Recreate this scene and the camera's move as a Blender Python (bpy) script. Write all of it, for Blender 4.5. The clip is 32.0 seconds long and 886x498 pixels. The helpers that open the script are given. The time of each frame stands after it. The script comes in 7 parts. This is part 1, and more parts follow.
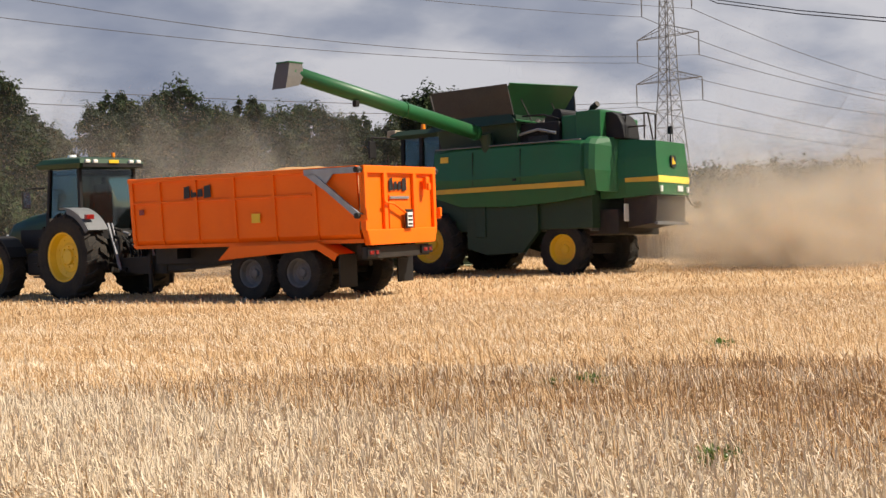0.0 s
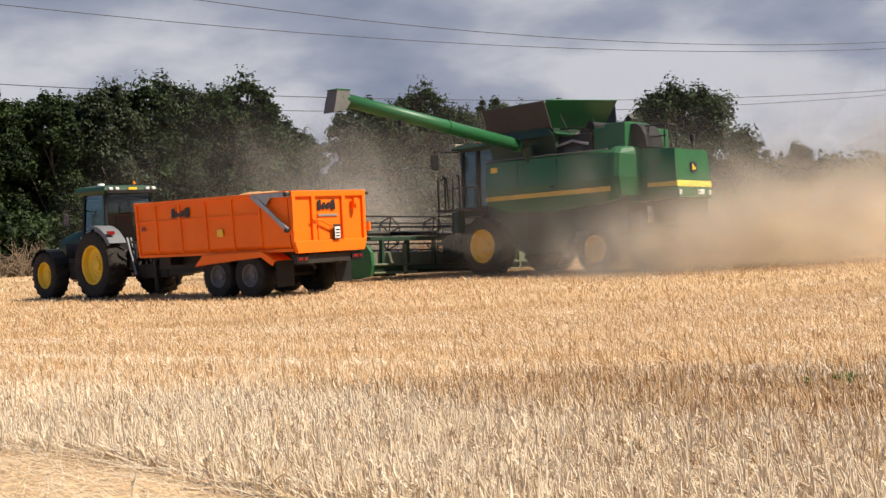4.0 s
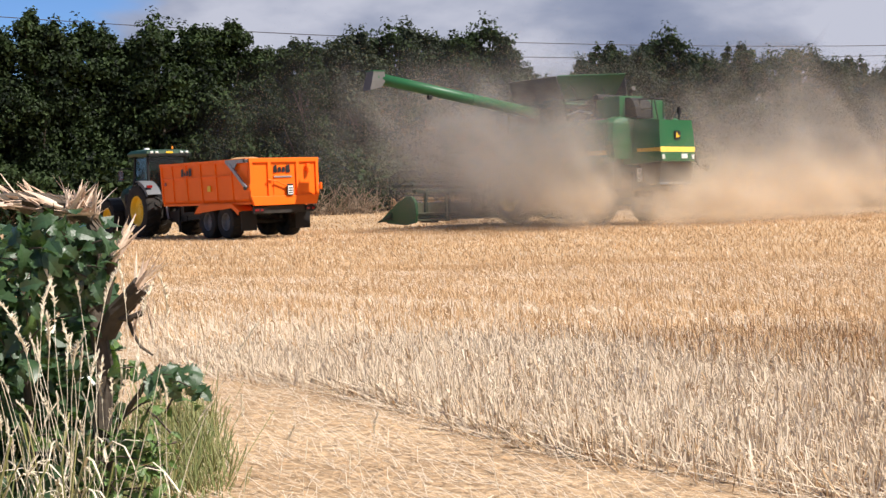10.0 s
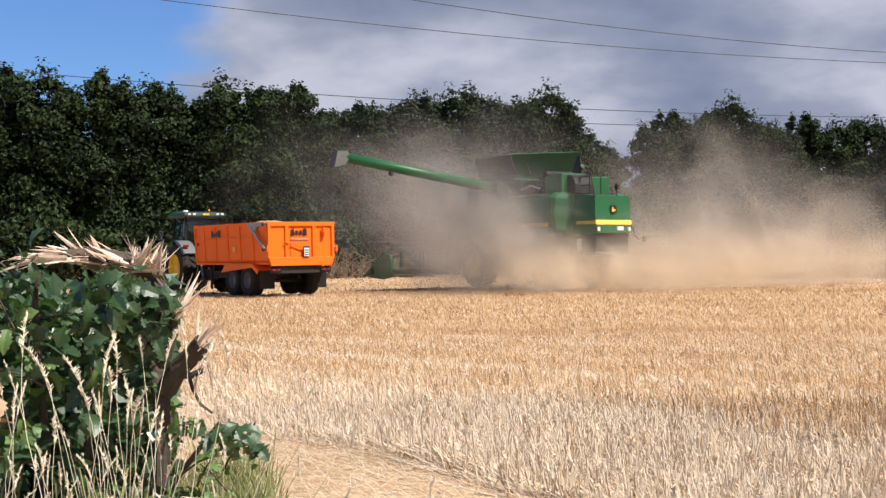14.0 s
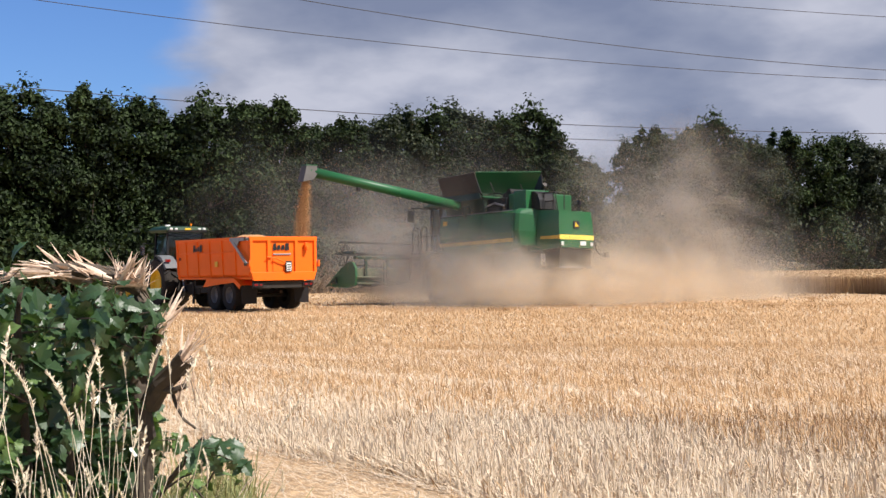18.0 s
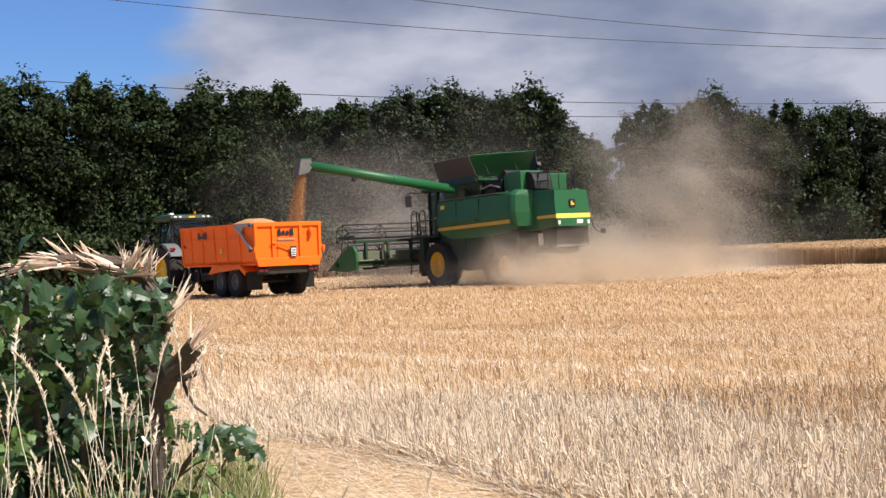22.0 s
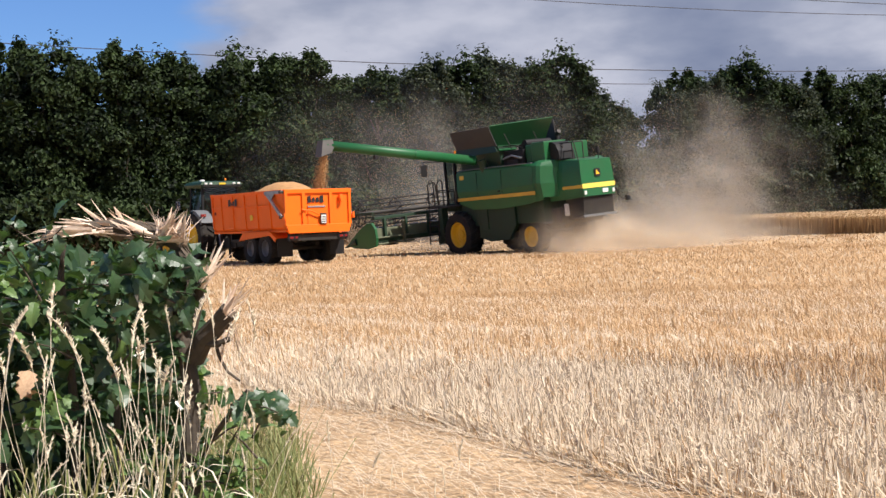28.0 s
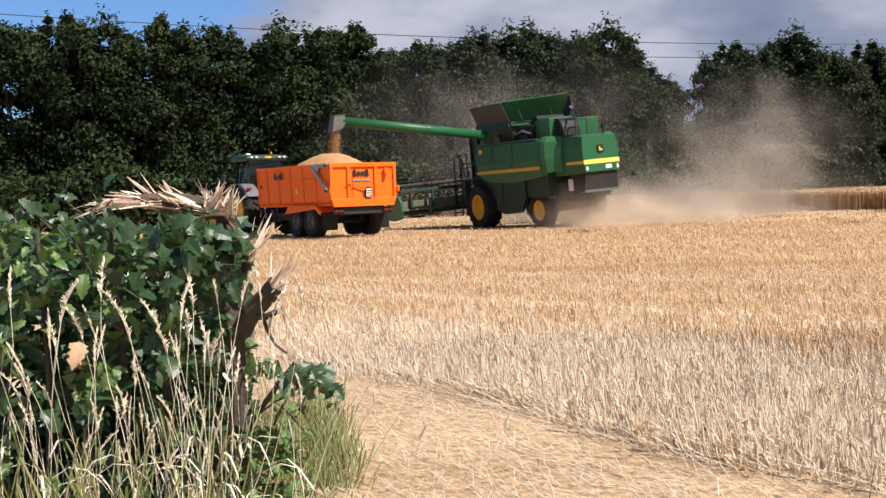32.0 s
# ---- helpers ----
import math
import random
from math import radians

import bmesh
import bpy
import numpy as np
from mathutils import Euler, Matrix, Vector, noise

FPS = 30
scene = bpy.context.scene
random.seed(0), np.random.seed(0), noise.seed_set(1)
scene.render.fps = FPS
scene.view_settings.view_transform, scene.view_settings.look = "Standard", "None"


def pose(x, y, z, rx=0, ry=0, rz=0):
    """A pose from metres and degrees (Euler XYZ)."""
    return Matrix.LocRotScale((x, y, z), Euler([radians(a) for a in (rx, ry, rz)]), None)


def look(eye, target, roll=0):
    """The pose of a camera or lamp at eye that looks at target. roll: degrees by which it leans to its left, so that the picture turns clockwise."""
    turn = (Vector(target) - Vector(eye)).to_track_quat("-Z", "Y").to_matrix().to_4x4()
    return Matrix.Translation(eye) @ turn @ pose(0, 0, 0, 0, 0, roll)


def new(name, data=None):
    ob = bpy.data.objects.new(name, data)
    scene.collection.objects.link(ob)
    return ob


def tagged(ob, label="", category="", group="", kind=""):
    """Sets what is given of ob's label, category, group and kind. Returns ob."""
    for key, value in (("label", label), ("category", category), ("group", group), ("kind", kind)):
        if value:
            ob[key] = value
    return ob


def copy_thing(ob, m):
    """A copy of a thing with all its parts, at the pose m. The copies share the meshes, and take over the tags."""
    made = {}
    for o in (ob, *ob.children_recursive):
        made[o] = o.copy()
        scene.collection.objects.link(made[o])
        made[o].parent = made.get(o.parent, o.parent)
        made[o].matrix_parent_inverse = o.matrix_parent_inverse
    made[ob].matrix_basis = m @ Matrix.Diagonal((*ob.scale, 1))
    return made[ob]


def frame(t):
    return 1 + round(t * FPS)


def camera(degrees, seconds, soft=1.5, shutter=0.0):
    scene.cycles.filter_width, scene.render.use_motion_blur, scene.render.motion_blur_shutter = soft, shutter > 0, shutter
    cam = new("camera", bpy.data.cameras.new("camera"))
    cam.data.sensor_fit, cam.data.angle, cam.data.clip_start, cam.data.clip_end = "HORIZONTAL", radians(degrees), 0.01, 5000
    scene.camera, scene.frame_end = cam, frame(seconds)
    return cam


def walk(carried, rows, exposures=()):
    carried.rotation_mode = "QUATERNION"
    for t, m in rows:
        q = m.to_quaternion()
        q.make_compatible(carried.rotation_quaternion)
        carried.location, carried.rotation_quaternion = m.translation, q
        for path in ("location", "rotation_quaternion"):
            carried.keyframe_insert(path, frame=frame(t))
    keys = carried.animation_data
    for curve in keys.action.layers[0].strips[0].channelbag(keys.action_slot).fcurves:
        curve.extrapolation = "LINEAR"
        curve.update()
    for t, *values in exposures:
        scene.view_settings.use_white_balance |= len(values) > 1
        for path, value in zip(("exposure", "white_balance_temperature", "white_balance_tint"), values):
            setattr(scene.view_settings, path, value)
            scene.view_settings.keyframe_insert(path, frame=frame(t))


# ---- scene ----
# ---- camera ----
EYE_Z = 1.40
cam = camera(36.9, 32.0, soft=1.45)

# seconds, yaw to the left, pitch up, roll, in degrees
LOOKS = [
    (0.0, -25.92, -1.19, -2.10), (0.5, -24.52, -1.03, -1.43), (1.0, -24.25, -0.85, -1.06), (1.5, -22.17, -0.66, -0.93),
    (2.0, -19.04, -0.29, -0.03), (2.5, -17.39, -0.27, -2.26), (4.5, -15.25, -0.88, -2.86), (5.0, -15.15, -0.63, -2.49),
    (5.5, -13.15, 0.25, -2.03), (6.0, -9.88, 0.76, -1.23), (6.5, -5.80, 0.14, -1.37), (7.0, -4.74, -1.00, -1.70),
    (7.5, -6.02, -1.33, -1.58), (8.0, -5.86, -1.28, -1.93), (8.5, -6.80, -1.47, -1.77), (9.0, -5.86, -1.57, -2.05),
    (9.5, -4.66, -2.73, -1.75), (10.0, -5.11, -2.63, -2.09), (10.5, -6.14, -2.44, -2.14), (11.0, -5.00, -2.19, -2.42),
    (11.5, -4.58, -1.99, -2.09), (12.0, -2.49, -1.22, -1.59), (12.5, -1.35, -1.00, -0.94), (13.0, -1.78, -0.19, -0.31),
    (13.5, -2.64, 0.17, -0.90), (15.5, -2.53, 0.21, -1.05), (16.0, -2.74, 0.51, -0.71), (16.5, -3.63, 0.50, -0.19),
    (17.0, -2.79, 0.48, -0.30), (17.5, -2.95, 0.68, -0.57), (18.0, -3.40, 0.82, -0.88), (18.5, -2.85, 0.29, -0.68),
    (19.0, -2.56, 0.01, -1.10), (19.5, -2.41, -0.94, -1.98), (20.0, -2.21, -1.28, -1.73), (20.5, -2.63, -0.33, -1.64),
    (21.0, -2.30, 0.14, -1.89), (21.5, -2.67, 0.27, -1.76), (22.0, -3.19, 0.01, -2.40), (22.5, -3.10, -0.81, -1.99),
    (23.0, -2.55, -0.81, -2.52), (23.5, -1.34, -0.58, -2.37), (24.0, -1.57, -0.34, -2.38), (24.5, -1.79, -0.09, -2.52),
    (26.5, -2.27, 0.66, -1.99), (27.0, -2.30, -0.50, -2.09), (27.5, -2.57, -1.44, -2.34), (28.0, -1.87, -1.34, -2.18),
    (28.5, -0.35, -0.89, -1.86), (29.0, -1.54, -1.27, -1.80), (29.5, -1.48, -1.21, -1.60), (30.0, -1.10, -1.01, -1.82),
    (30.5, -1.29, -1.58, -1.78), (31.0, -0.85, -2.10, -2.28), (31.5, -0.40, -2.42, -2.02), (32.0, 0.09, -2.39, -2.05),
]


def camera_rows():
    rows = []
    for t, yaw, pitch, roll in LOOKS:
        y, p = radians(yaw), radians(pitch)
        eye = Vector((-0.0016 * (t - 20.0), 0.0, EYE_Z))
        way = Vector((-math.sin(y) * math.cos(p), math.cos(y) * math.cos(p), math.sin(p)))
        rows.append((t, look(eye, eye + way, roll)))
    return rows


walk(cam, camera_rows(), exposures=[(0.0, 0.72, 7150, 12), (5.0, 0.72, 6900, 12), (8.0, 0.70, 6600, 14), (12.0, 0.68, 6450, 15), (32.0, 0.68, 6450, 15)])

# ---- light ----
SUN_AZ, SUN_EL = 123.0, 51.0   # azimuth clockwise from +y, elevation


def make_world():
    world = bpy.data.worlds.new("sky")
    scene.world = world
    world.use_nodes = True
    nt = world.node_tree
    nt.nodes.clear()
    N, L = nt.nodes.new, nt.links.new
    out, bg = N("ShaderNodeOutputWorld"), N("ShaderNodeBackground")
    sky = N("ShaderNodeTexSky")
    sky.sky_type, sky.sun_disc = "NISHITA", False
    sky.sun_elevation, sky.sun_rotation = radians(SUN_EL), radians(SUN_AZ)
    sky.air_density, sky.dust_density, sky.ozone_density = 1.0, 0.3, 3.0
    tc = N("ShaderNodeTexCoord")
    # clouds: a layer overhead, flattened by perspective towards the horizon
    sep = N("ShaderNodeSeparateXYZ")
    L(tc.outputs["Generated"], sep.inputs[0])
    lift = N("ShaderNodeMath"); lift.operation = "ADD"; lift.inputs[1].default_value = 0.34
    L(sep.outputs["Z"], lift.inputs[0])
    lim = N("ShaderNodeMath"); lim.operation = "MAXIMUM"; lim.inputs[1].default_value = 0.05
    L(lift.outputs[0], lim.inputs[0])
    div = N("ShaderNodeVectorMath"); div.operation = "DIVIDE"
    comb = N("ShaderNodeCombineXYZ")
    for k in "XYZ":
        L(lim.outputs[0], comb.inputs[k])
    L(tc.outputs["Generated"], div.inputs[0]); L(comb.outputs[0], div.inputs[1])
    big = N("ShaderNodeTexNoise"); big.inputs["Scale"].default_value = 1.7
    big.inputs["Detail"].default_value, big.inputs["Roughness"].default_value = 7.0, 0.52
    big.inputs["Distortion"].default_value = 0.25
    L(div.outputs[0], big.inputs["Vector"])
    fine = N("ShaderNodeTexNoise"); fine.inputs["Scale"].default_value = 2.3
    fine.inputs["Detail"].default_value, fine.inputs["Roughness"].default_value = 6.0, 0.50
    L(div.outputs[0], fine.inputs["Vector"])
    # cover thins out towards the west of the sky
    west = N("ShaderNodeMapRange")
    west.inputs["From Min"].default_value, west.inputs["From Max"].default_value = -0.27, -0.07
    west.inputs["To Min"].default_value, west.inputs["To Max"].default_value = -0.62, 0.26
    L(sep.outputs["X"], west.inputs["Value"])
    cov = N("ShaderNodeMath"); cov.operation = "ADD"
    L(big.outputs["Fac"], cov.inputs[0]); L(west.outputs[0], cov.inputs[1])
    ramp = N("ShaderNodeMapRange"); ramp.interpolation_type = "SMOOTHSTEP"
    ramp.inputs["From Min"].default_value, ramp.inputs["From Max"].default_value = 0.36, 0.56
    L(cov.outputs[0], ramp.inputs["Value"])
    tone = N("ShaderNodeValToRGB")
    e = tone.color_ramp.elements
    e[0].position, e[0].color = 0.41, (2.4, 2.95, 4.3, 1)
    e[1].position, e[1].color = 0.65, (6.2, 6.6, 7.6, 1)
    m = e.new(0.52); m.color = (3.5, 4.05, 5.3, 1)
    # bright cumulus low in the west-north-west and far to the north-east
    glow = None
    for x0, x1, x2, x3, gain in ((-0.27, -0.17, -0.11, 0.02, 0.09), (0.20, 0.48, 0.80, 0.98, 0.14)):
        up, down = N("ShaderNodeMapRange"), N("ShaderNodeMapRange")
        for mr, a, b in ((up, x0, x1), (down, x3, x2)):
            mr.interpolation_type = "SMOOTHSTEP"
            mr.inputs["From Min"].default_value, mr.inputs["From Max"].default_value = a, b
            L(sep.outputs["X"], mr.inputs["Value"])
        down.inputs["To Max"].default_value = gain
        pr = N("ShaderNodeMath"); pr.operation = "MULTIPLY"
        L(up.outputs[0], pr.inputs[0]); L(down.outputs[0], pr.inputs[1])
        low = N("ShaderNodeMapRange"); low.interpolation_type = "SMOOTHSTEP"
        low.inputs["From Min"].default_value, low.inputs["From Max"].default_value = 0.185, 0.115
        L(sep.outputs["Z"], low.inputs["Value"])
        pl = N("ShaderNodeMath"); pl.operation = "MULTIPLY_ADD"
        L(pr.outputs[0], pl.inputs[0]); L(low.outputs[0], pl.inputs[1])
        L(glow.outputs[0] if glow else fine.outputs["Fac"], pl.inputs[2])
        glow = pl
    L(glow.outputs[0], tone.inputs["Fac"])
    deep = N("ShaderNodeMix"); deep.data_type = "RGBA"; deep.blend_type = "MULTIPLY"; deep.inputs["Factor"].default_value = 1.0
    deep.inputs[7].default_value = (0.72, 1.0, 1.42, 1)
    L(sky.outputs[0], deep.inputs[6])
    mix = N("ShaderNodeMix"); mix.data_type = "RGBA"
    L(ramp.outputs[0], mix.inputs["Factor"])
    L(deep.outputs[2], mix.inputs[6]); L(tone.outputs["Color"], mix.inputs[7])
    L(mix.outputs[2], bg.inputs["Color"])
    bg.inputs["Strength"].default_value = 0.054
    L(bg.outputs[0], out.inputs["Surface"])


make_world()
sun_data = bpy.data.lights.new("sun", "SUN")
sun_data.energy, sun_data.angle, sun_data.color = 4.6, radians(0.6), (1.0, 0.95, 0.87)
sun = new("sun", sun_data)
_a, _e = radians(SUN_AZ), radians(SUN_EL)
sun.matrix_world = look((60, -60, 90), (60 - math.sin(_a) * math.cos(_e), -60 - math.cos(_a) * math.cos(_e), 90 - math.sin(_e)))
scene.cycles.transparent_max_bounces = 200


# ---- materials ----
def material(name, color, color2=None, rough=0.6, metal=0.0, scale=6.0, fine=60.0, amount=0.5, bump=0.1, coat=0.0, spec=0.5,
             space="Object", random_amount=0.0, translucent=None, through_share=0.22):
    m = bpy.data.materials.new(name)
    m.use_nodes = True
    nt = m.node_tree
    nt.nodes.clear()
    N, L = nt.nodes.new, nt.links.new
    out, b = N("ShaderNodeOutputMaterial"), N("ShaderNodeBsdfPrincipled")
    tc = N("ShaderNodeTexCoord")
    n1, n2 = N("ShaderNodeTexNoise"), N("ShaderNodeTexNoise")
    for n, s, d in ((n1, scale, 6.0), (n2, fine, 4.0)):
        n.inputs["Scale"].default_value, n.inputs["Detail"].default_value = s, d
        L(tc.outputs[space], n.inputs["Vector"])
    both = N("ShaderNodeMix"); both.data_type = "FLOAT"; both.inputs[0].default_value = 0.35
    L(n1.outputs["Fac"], both.inputs[2]); L(n2.outputs["Fac"], both.inputs[3])
    rng = N("ShaderNodeMapRange")
    rng.inputs["From Min"].default_value, rng.inputs["From Max"].default_value = 0.35, 0.65
    L(both.outputs[0], rng.inputs["Value"])
    mul = N("ShaderNodeMath"); mul.operation = "MULTIPLY"; mul.inputs[1].default_value = amount
    L(rng.outputs[0], mul.inputs[0])
    fac = mul.outputs[0]
    if random_amount:
        geo = N("ShaderNodeNewGeometry")
        rr = N("ShaderNodeMath"); rr.operation = "MULTIPLY_ADD"; rr.use_clamp = True
        rr.inputs[1].default_value = random_amount
        L(geo.outputs["Random Per Island"], rr.inputs[0]); L(fac, rr.inputs[2])
        fac = rr.outputs[0]
    mix = N("ShaderNodeMix"); mix.data_type = "RGBA"
    c2 = color2 or tuple(c * 0.7 for c in color)
    mix.inputs[6].default_value, mix.inputs[7].default_value = (*color, 1), (*c2, 1)
    L(fac, mix.inputs["Factor"])
    L(mix.outputs[2], b.inputs["Base Color"])
    rr2 = N("ShaderNodeMapRange")
    rr2.inputs["To Min"].default_value, rr2.inputs["To Max"].default_value = max(0.03, rough - 0.1), min(1.0, rough + 0.12)
    L(n1.outputs["Fac"], rr2.inputs["Value"]); L(rr2.outputs[0], b.inputs["Roughness"])
    b.inputs["Metallic"].default_value, b.inputs["Coat Weight"].default_value = metal, coat
    b.inputs["Specular IOR Level"].default_value = spec
    if bump:
        bp = N("ShaderNodeBump"); bp.inputs["Strength"].default_value = bump; bp.inputs["Distance"].default_value = 0.02
        L(both.outputs[0], bp.inputs["Height"]); L(bp.outputs[0], b.inputs["Normal"])
    if translucent:
        tr = N("ShaderNodeBsdfTranslucent"); tr.inputs["Color"].default_value = (*translucent, 1)
        ms = N("ShaderNodeMixShader"); ms.inputs[0].default_value = through_share
        L(b.outputs[0], ms.inputs[1]); L(tr.outputs[0], ms.inputs[2]); L(ms.outputs[0], out.inputs["Surface"])
    else:
        L(b.outputs[0], out.inputs["Surface"])
    return m


ORANGE = material("orange_paint", (0.92, 0.160, 0.006), (0.80, 0.128, 0.010), spec=0.25, rough=0.5, scale=1.3, fine=25, amount=0.55, bump=0.03)
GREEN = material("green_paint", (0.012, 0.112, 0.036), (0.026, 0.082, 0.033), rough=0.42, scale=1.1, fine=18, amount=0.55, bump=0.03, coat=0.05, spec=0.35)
TRACTOR_GREEN = material("tractor_green_paint", (0.009, 0.042, 0.013), (0.016, 0.034, 0.016), rough=0.45, scale=1.5, fine=22, amount=0.5, bump=0.03, spec=0.3)
# dusty copy of the green, with shade of underparts mixed into its colour
GREEN_DARK = material("dusty_shaded_green_paint", (0.008, 0.036, 0.015), (0.022, 0.036, 0.019), rough=0.6, scale=1.5, fine=22, amount=0.55, bump=0.05)
YELLOW = material("yellow_paint", (0.80, 0.50, 0.015), (0.62, 0.40, 0.06), rough=0.45, scale=3, fine=40, amount=0.45, bump=0.04)
# side stripes, duller than the one across the tail
YELLOW_SIDE = material("dull_yellow_stripe", (0.58, 0.38, 0.035), (0.40, 0.28, 0.06), rough=0.6, scale=2.5, fine=40, amount=0.6, bump=0.03)
YELLOW_PALE = material("pale_yellow_stripe", (0.88, 0.68, 0.10), (0.75, 0.58, 0.12), rough=0.45, scale=3, fine=40, amount=0.45, bump=0.03)
BLACK = material("black_plastic", (0.010, 0.010, 0.011), (0.026, 0.023, 0.020), spec=0.25, rough=0.6, scale=4, fine=60, amount=0.5)
RUBBER = material("tyre_rubber", (0.016, 0.015, 0.0145), (0.060, 0.049, 0.035), spec=0.25, rough=0.85, scale=3, fine=30, amount=0.55, bump=0.2)
STEEL = material("grey_steel", (0.34, 0.35, 0.36), (0.20, 0.20, 0.20), rough=0.45, metal=0.6, scale=5, fine=60, amount=0.5)
STEEL_DARK = material("dark_oily_steel", (0.020, 0.019, 0.018), (0.055, 0.044, 0.032), rough=0.6, metal=0.3, scale=6, fine=50, amount=0.6)
RIM_GREY = material("grey_rim_paint", (0.16, 0.157, 0.152), (0.08, 0.073, 0.065), rough=0.6, metal=0.0, scale=5, fine=50)
SILVER = material("silver_fender", (0.14, 0.147, 0.152), (0.09, 0.095, 0.095), rough=0.62, metal=0.0, scale=2, fine=30, amount=0.4, spec=0.3)
WHITE = material("white_plate", (0.78, 0.78, 0.74), (0.62, 0.61, 0.56), rough=0.5, scale=8, fine=60, amount=0.4)
LAMP_RED = material("red_lens", (0.22, 0.012, 0.010), rough=0.25, scale=8, amount=0.3, bump=0)
LAMP_AMBER = material("amber_lens", (0.85, 0.25, 0.01), rough=0.25, scale=8, amount=0.3, bump=0)
LAMP_CLEAR = material("clear_lens", (0.75, 0.75, 0.70), rough=0.2, scale=8, amount=0.3, bump=0)
GRAIN = material("wheat_grain", (0.50, 0.275, 0.11), (0.35, 0.185, 0.07), rough=0.8, scale=7, fine=160, amount=0.8, bump=0.5)
INK = material("black_lettering", (0.012, 0.011, 0.012), rough=0.5, scale=9, amount=0.3, bump=0)
DUSTY_GREY = material("dusty_grey_rubber", (0.125, 0.122, 0.115), (0.07, 0.07, 0.064), rough=0.7, scale=3, fine=30, amount=0.6)
DUSTY_TAN = material("dust_covered_plastic", (0.42, 0.36, 0.25), (0.22, 0.19, 0.13), rough=0.8, scale=3, fine=30, amount=0.7)
DUSTY_GREEN = material("dust_coated_green_steel", (0.13, 0.145, 0.085), (0.075, 0.085, 0.05), rough=0.75, scale=2.0, fine=25, amount=0.7)
DARK_FLAP = material("dark_tank_flap", (0.026, 0.026, 0.027), (0.058, 0.054, 0.048), rough=0.7, scale=1.6, fine=20, amount=0.7)


def glass_material():
    m = bpy.data.materials.new("cab_glass")
    m.use_nodes = True
    b = m.node_tree.nodes["Principled BSDF"]
    b.inputs["Base Color"].default_value = (0.36, 0.45, 0.46, 1)
    b.inputs["Transmission Weight"].default_value, b.inputs["Roughness"].default_value, b.inputs["IOR"].default_value = 0.99, 0.03, 1.45
    return m


GLASS = glass_material()
MIRROR = material("mirror", (0.85, 0.86, 0.87), rough=0.05, metal=1.0, amount=0.1, bump=0)


# ---- mesh helpers ----
def part(name, bm, mat, parent=None, label="", smooth=False):
    """Links a bmesh as one mesh object under a thing or part."""
    me = bpy.data.meshes.new(name)
    bmesh.ops.recalc_face_normals(bm, faces=bm.faces)
    bm.to_mesh(me)
    bm.free()
    me.materials.append(mat)
    if smooth:
        for p in me.polygons:
            p.use_smooth = True
    ob = new(name, me)
    ob.parent = parent
    if label:
        ob["label"] = label
    return ob


def again(ob, name, parent, m):
    """One more object on the same mesh."""
    o = new(name, ob.data)
    o.parent = parent
    o.matrix_basis = m
    if "label" in ob:
        o["label"] = ob["label"]
    return o


def box(bm, x0, x1, y0, y1, z0, z1, bevel=0.0):
    v = [bm.verts.new((x, y, z)) for z in (z0, z1) for y in (y0, y1) for x in (x0, x1)]
    fs = [bm.faces.new([v[i] for i in f]) for f in ((0, 1, 3, 2), (4, 6, 7, 5), (0, 4, 5, 1), (2, 3, 7, 6), (0, 2, 6, 4), (1, 5, 7, 3))]
    if bevel:
        es = list({e for f in fs for e in f.edges})
        bmesh.ops.bevel(bm, geom=es, offset=bevel, segments=2, affect="EDGES", profile=0.6)
    return bm


def tube(bm, p0, p1, r0, r1=None, n=10, caps=True):
    p0, p1 = Vector(p0), Vector(p1)
    r1 = r0 if r1 is None else r1
    q = (p1 - p0).to_track_quat("Z", "Y")
    rings = []
    for p, r in ((p0, r0), (p1, r1)):
        rings.append([bm.verts.new(p + q @ Vector((r * math.cos(a), r * math.sin(a), 0))) for a in (2 * math.pi * i / n for i in range(n))])
    for i in range(n):
        bm.faces.new((rings[0][i], rings[0][(i + 1) % n], rings[1][(i + 1) % n], rings[1][i]))
    if caps:
        bm.faces.new(rings[0][::-1]); bm.faces.new(rings[1])
    return bm


def pipe(bm, pts, r, n=8):
    for a, b in zip(pts, pts[1:]):
        tube(bm, a, b, r, r, n)
    return bm


def prism(bm, poly, axis, a, b, bevel=0.0):
    """A polygon of two coordinates, pulled along the third axis from a to b."""
    def at(u, v, w):
        return {"x": (w, u, v), "y": (u, w, v), "z": (u, v, w)}[axis]
    lo, hi = [bm.verts.new(at(u, v, a)) for u, v in poly], [bm.verts.new(at(u, v, b)) for u, v in poly]
    n = len(poly)
    fs = [bm.faces.new(lo[::-1]), bm.faces.new(hi)]
    fs += [bm.faces.new((lo[i], lo[(i + 1) % n], hi[(i + 1) % n], hi[i])) for i in range(n)]
    if bevel:
        es = list({e for f in fs for e in f.edges})
        bmesh.ops.bevel(bm, geom=es, offset=bevel, segments=2, affect="EDGES", profile=0.6)
    return bm


def slab(bm, corners, thick):
    """A four-cornered sheet with thickness."""
    c = [Vector(p) for p in corners]
    n = (c[1] - c[0]).cross(c[3] - c[0]).normalized() * thick
    lo, hi = [bm.verts.new(p) for p in c], [bm.verts.new(p + n) for p in c]
    bm.faces.new(lo[::-1]); bm.faces.new(hi)
    k = len(c)
    for i in range(k):
        bm.faces.new((lo[i], lo[(i + 1) % k], hi[(i + 1) % k], hi[i]))
    return bm


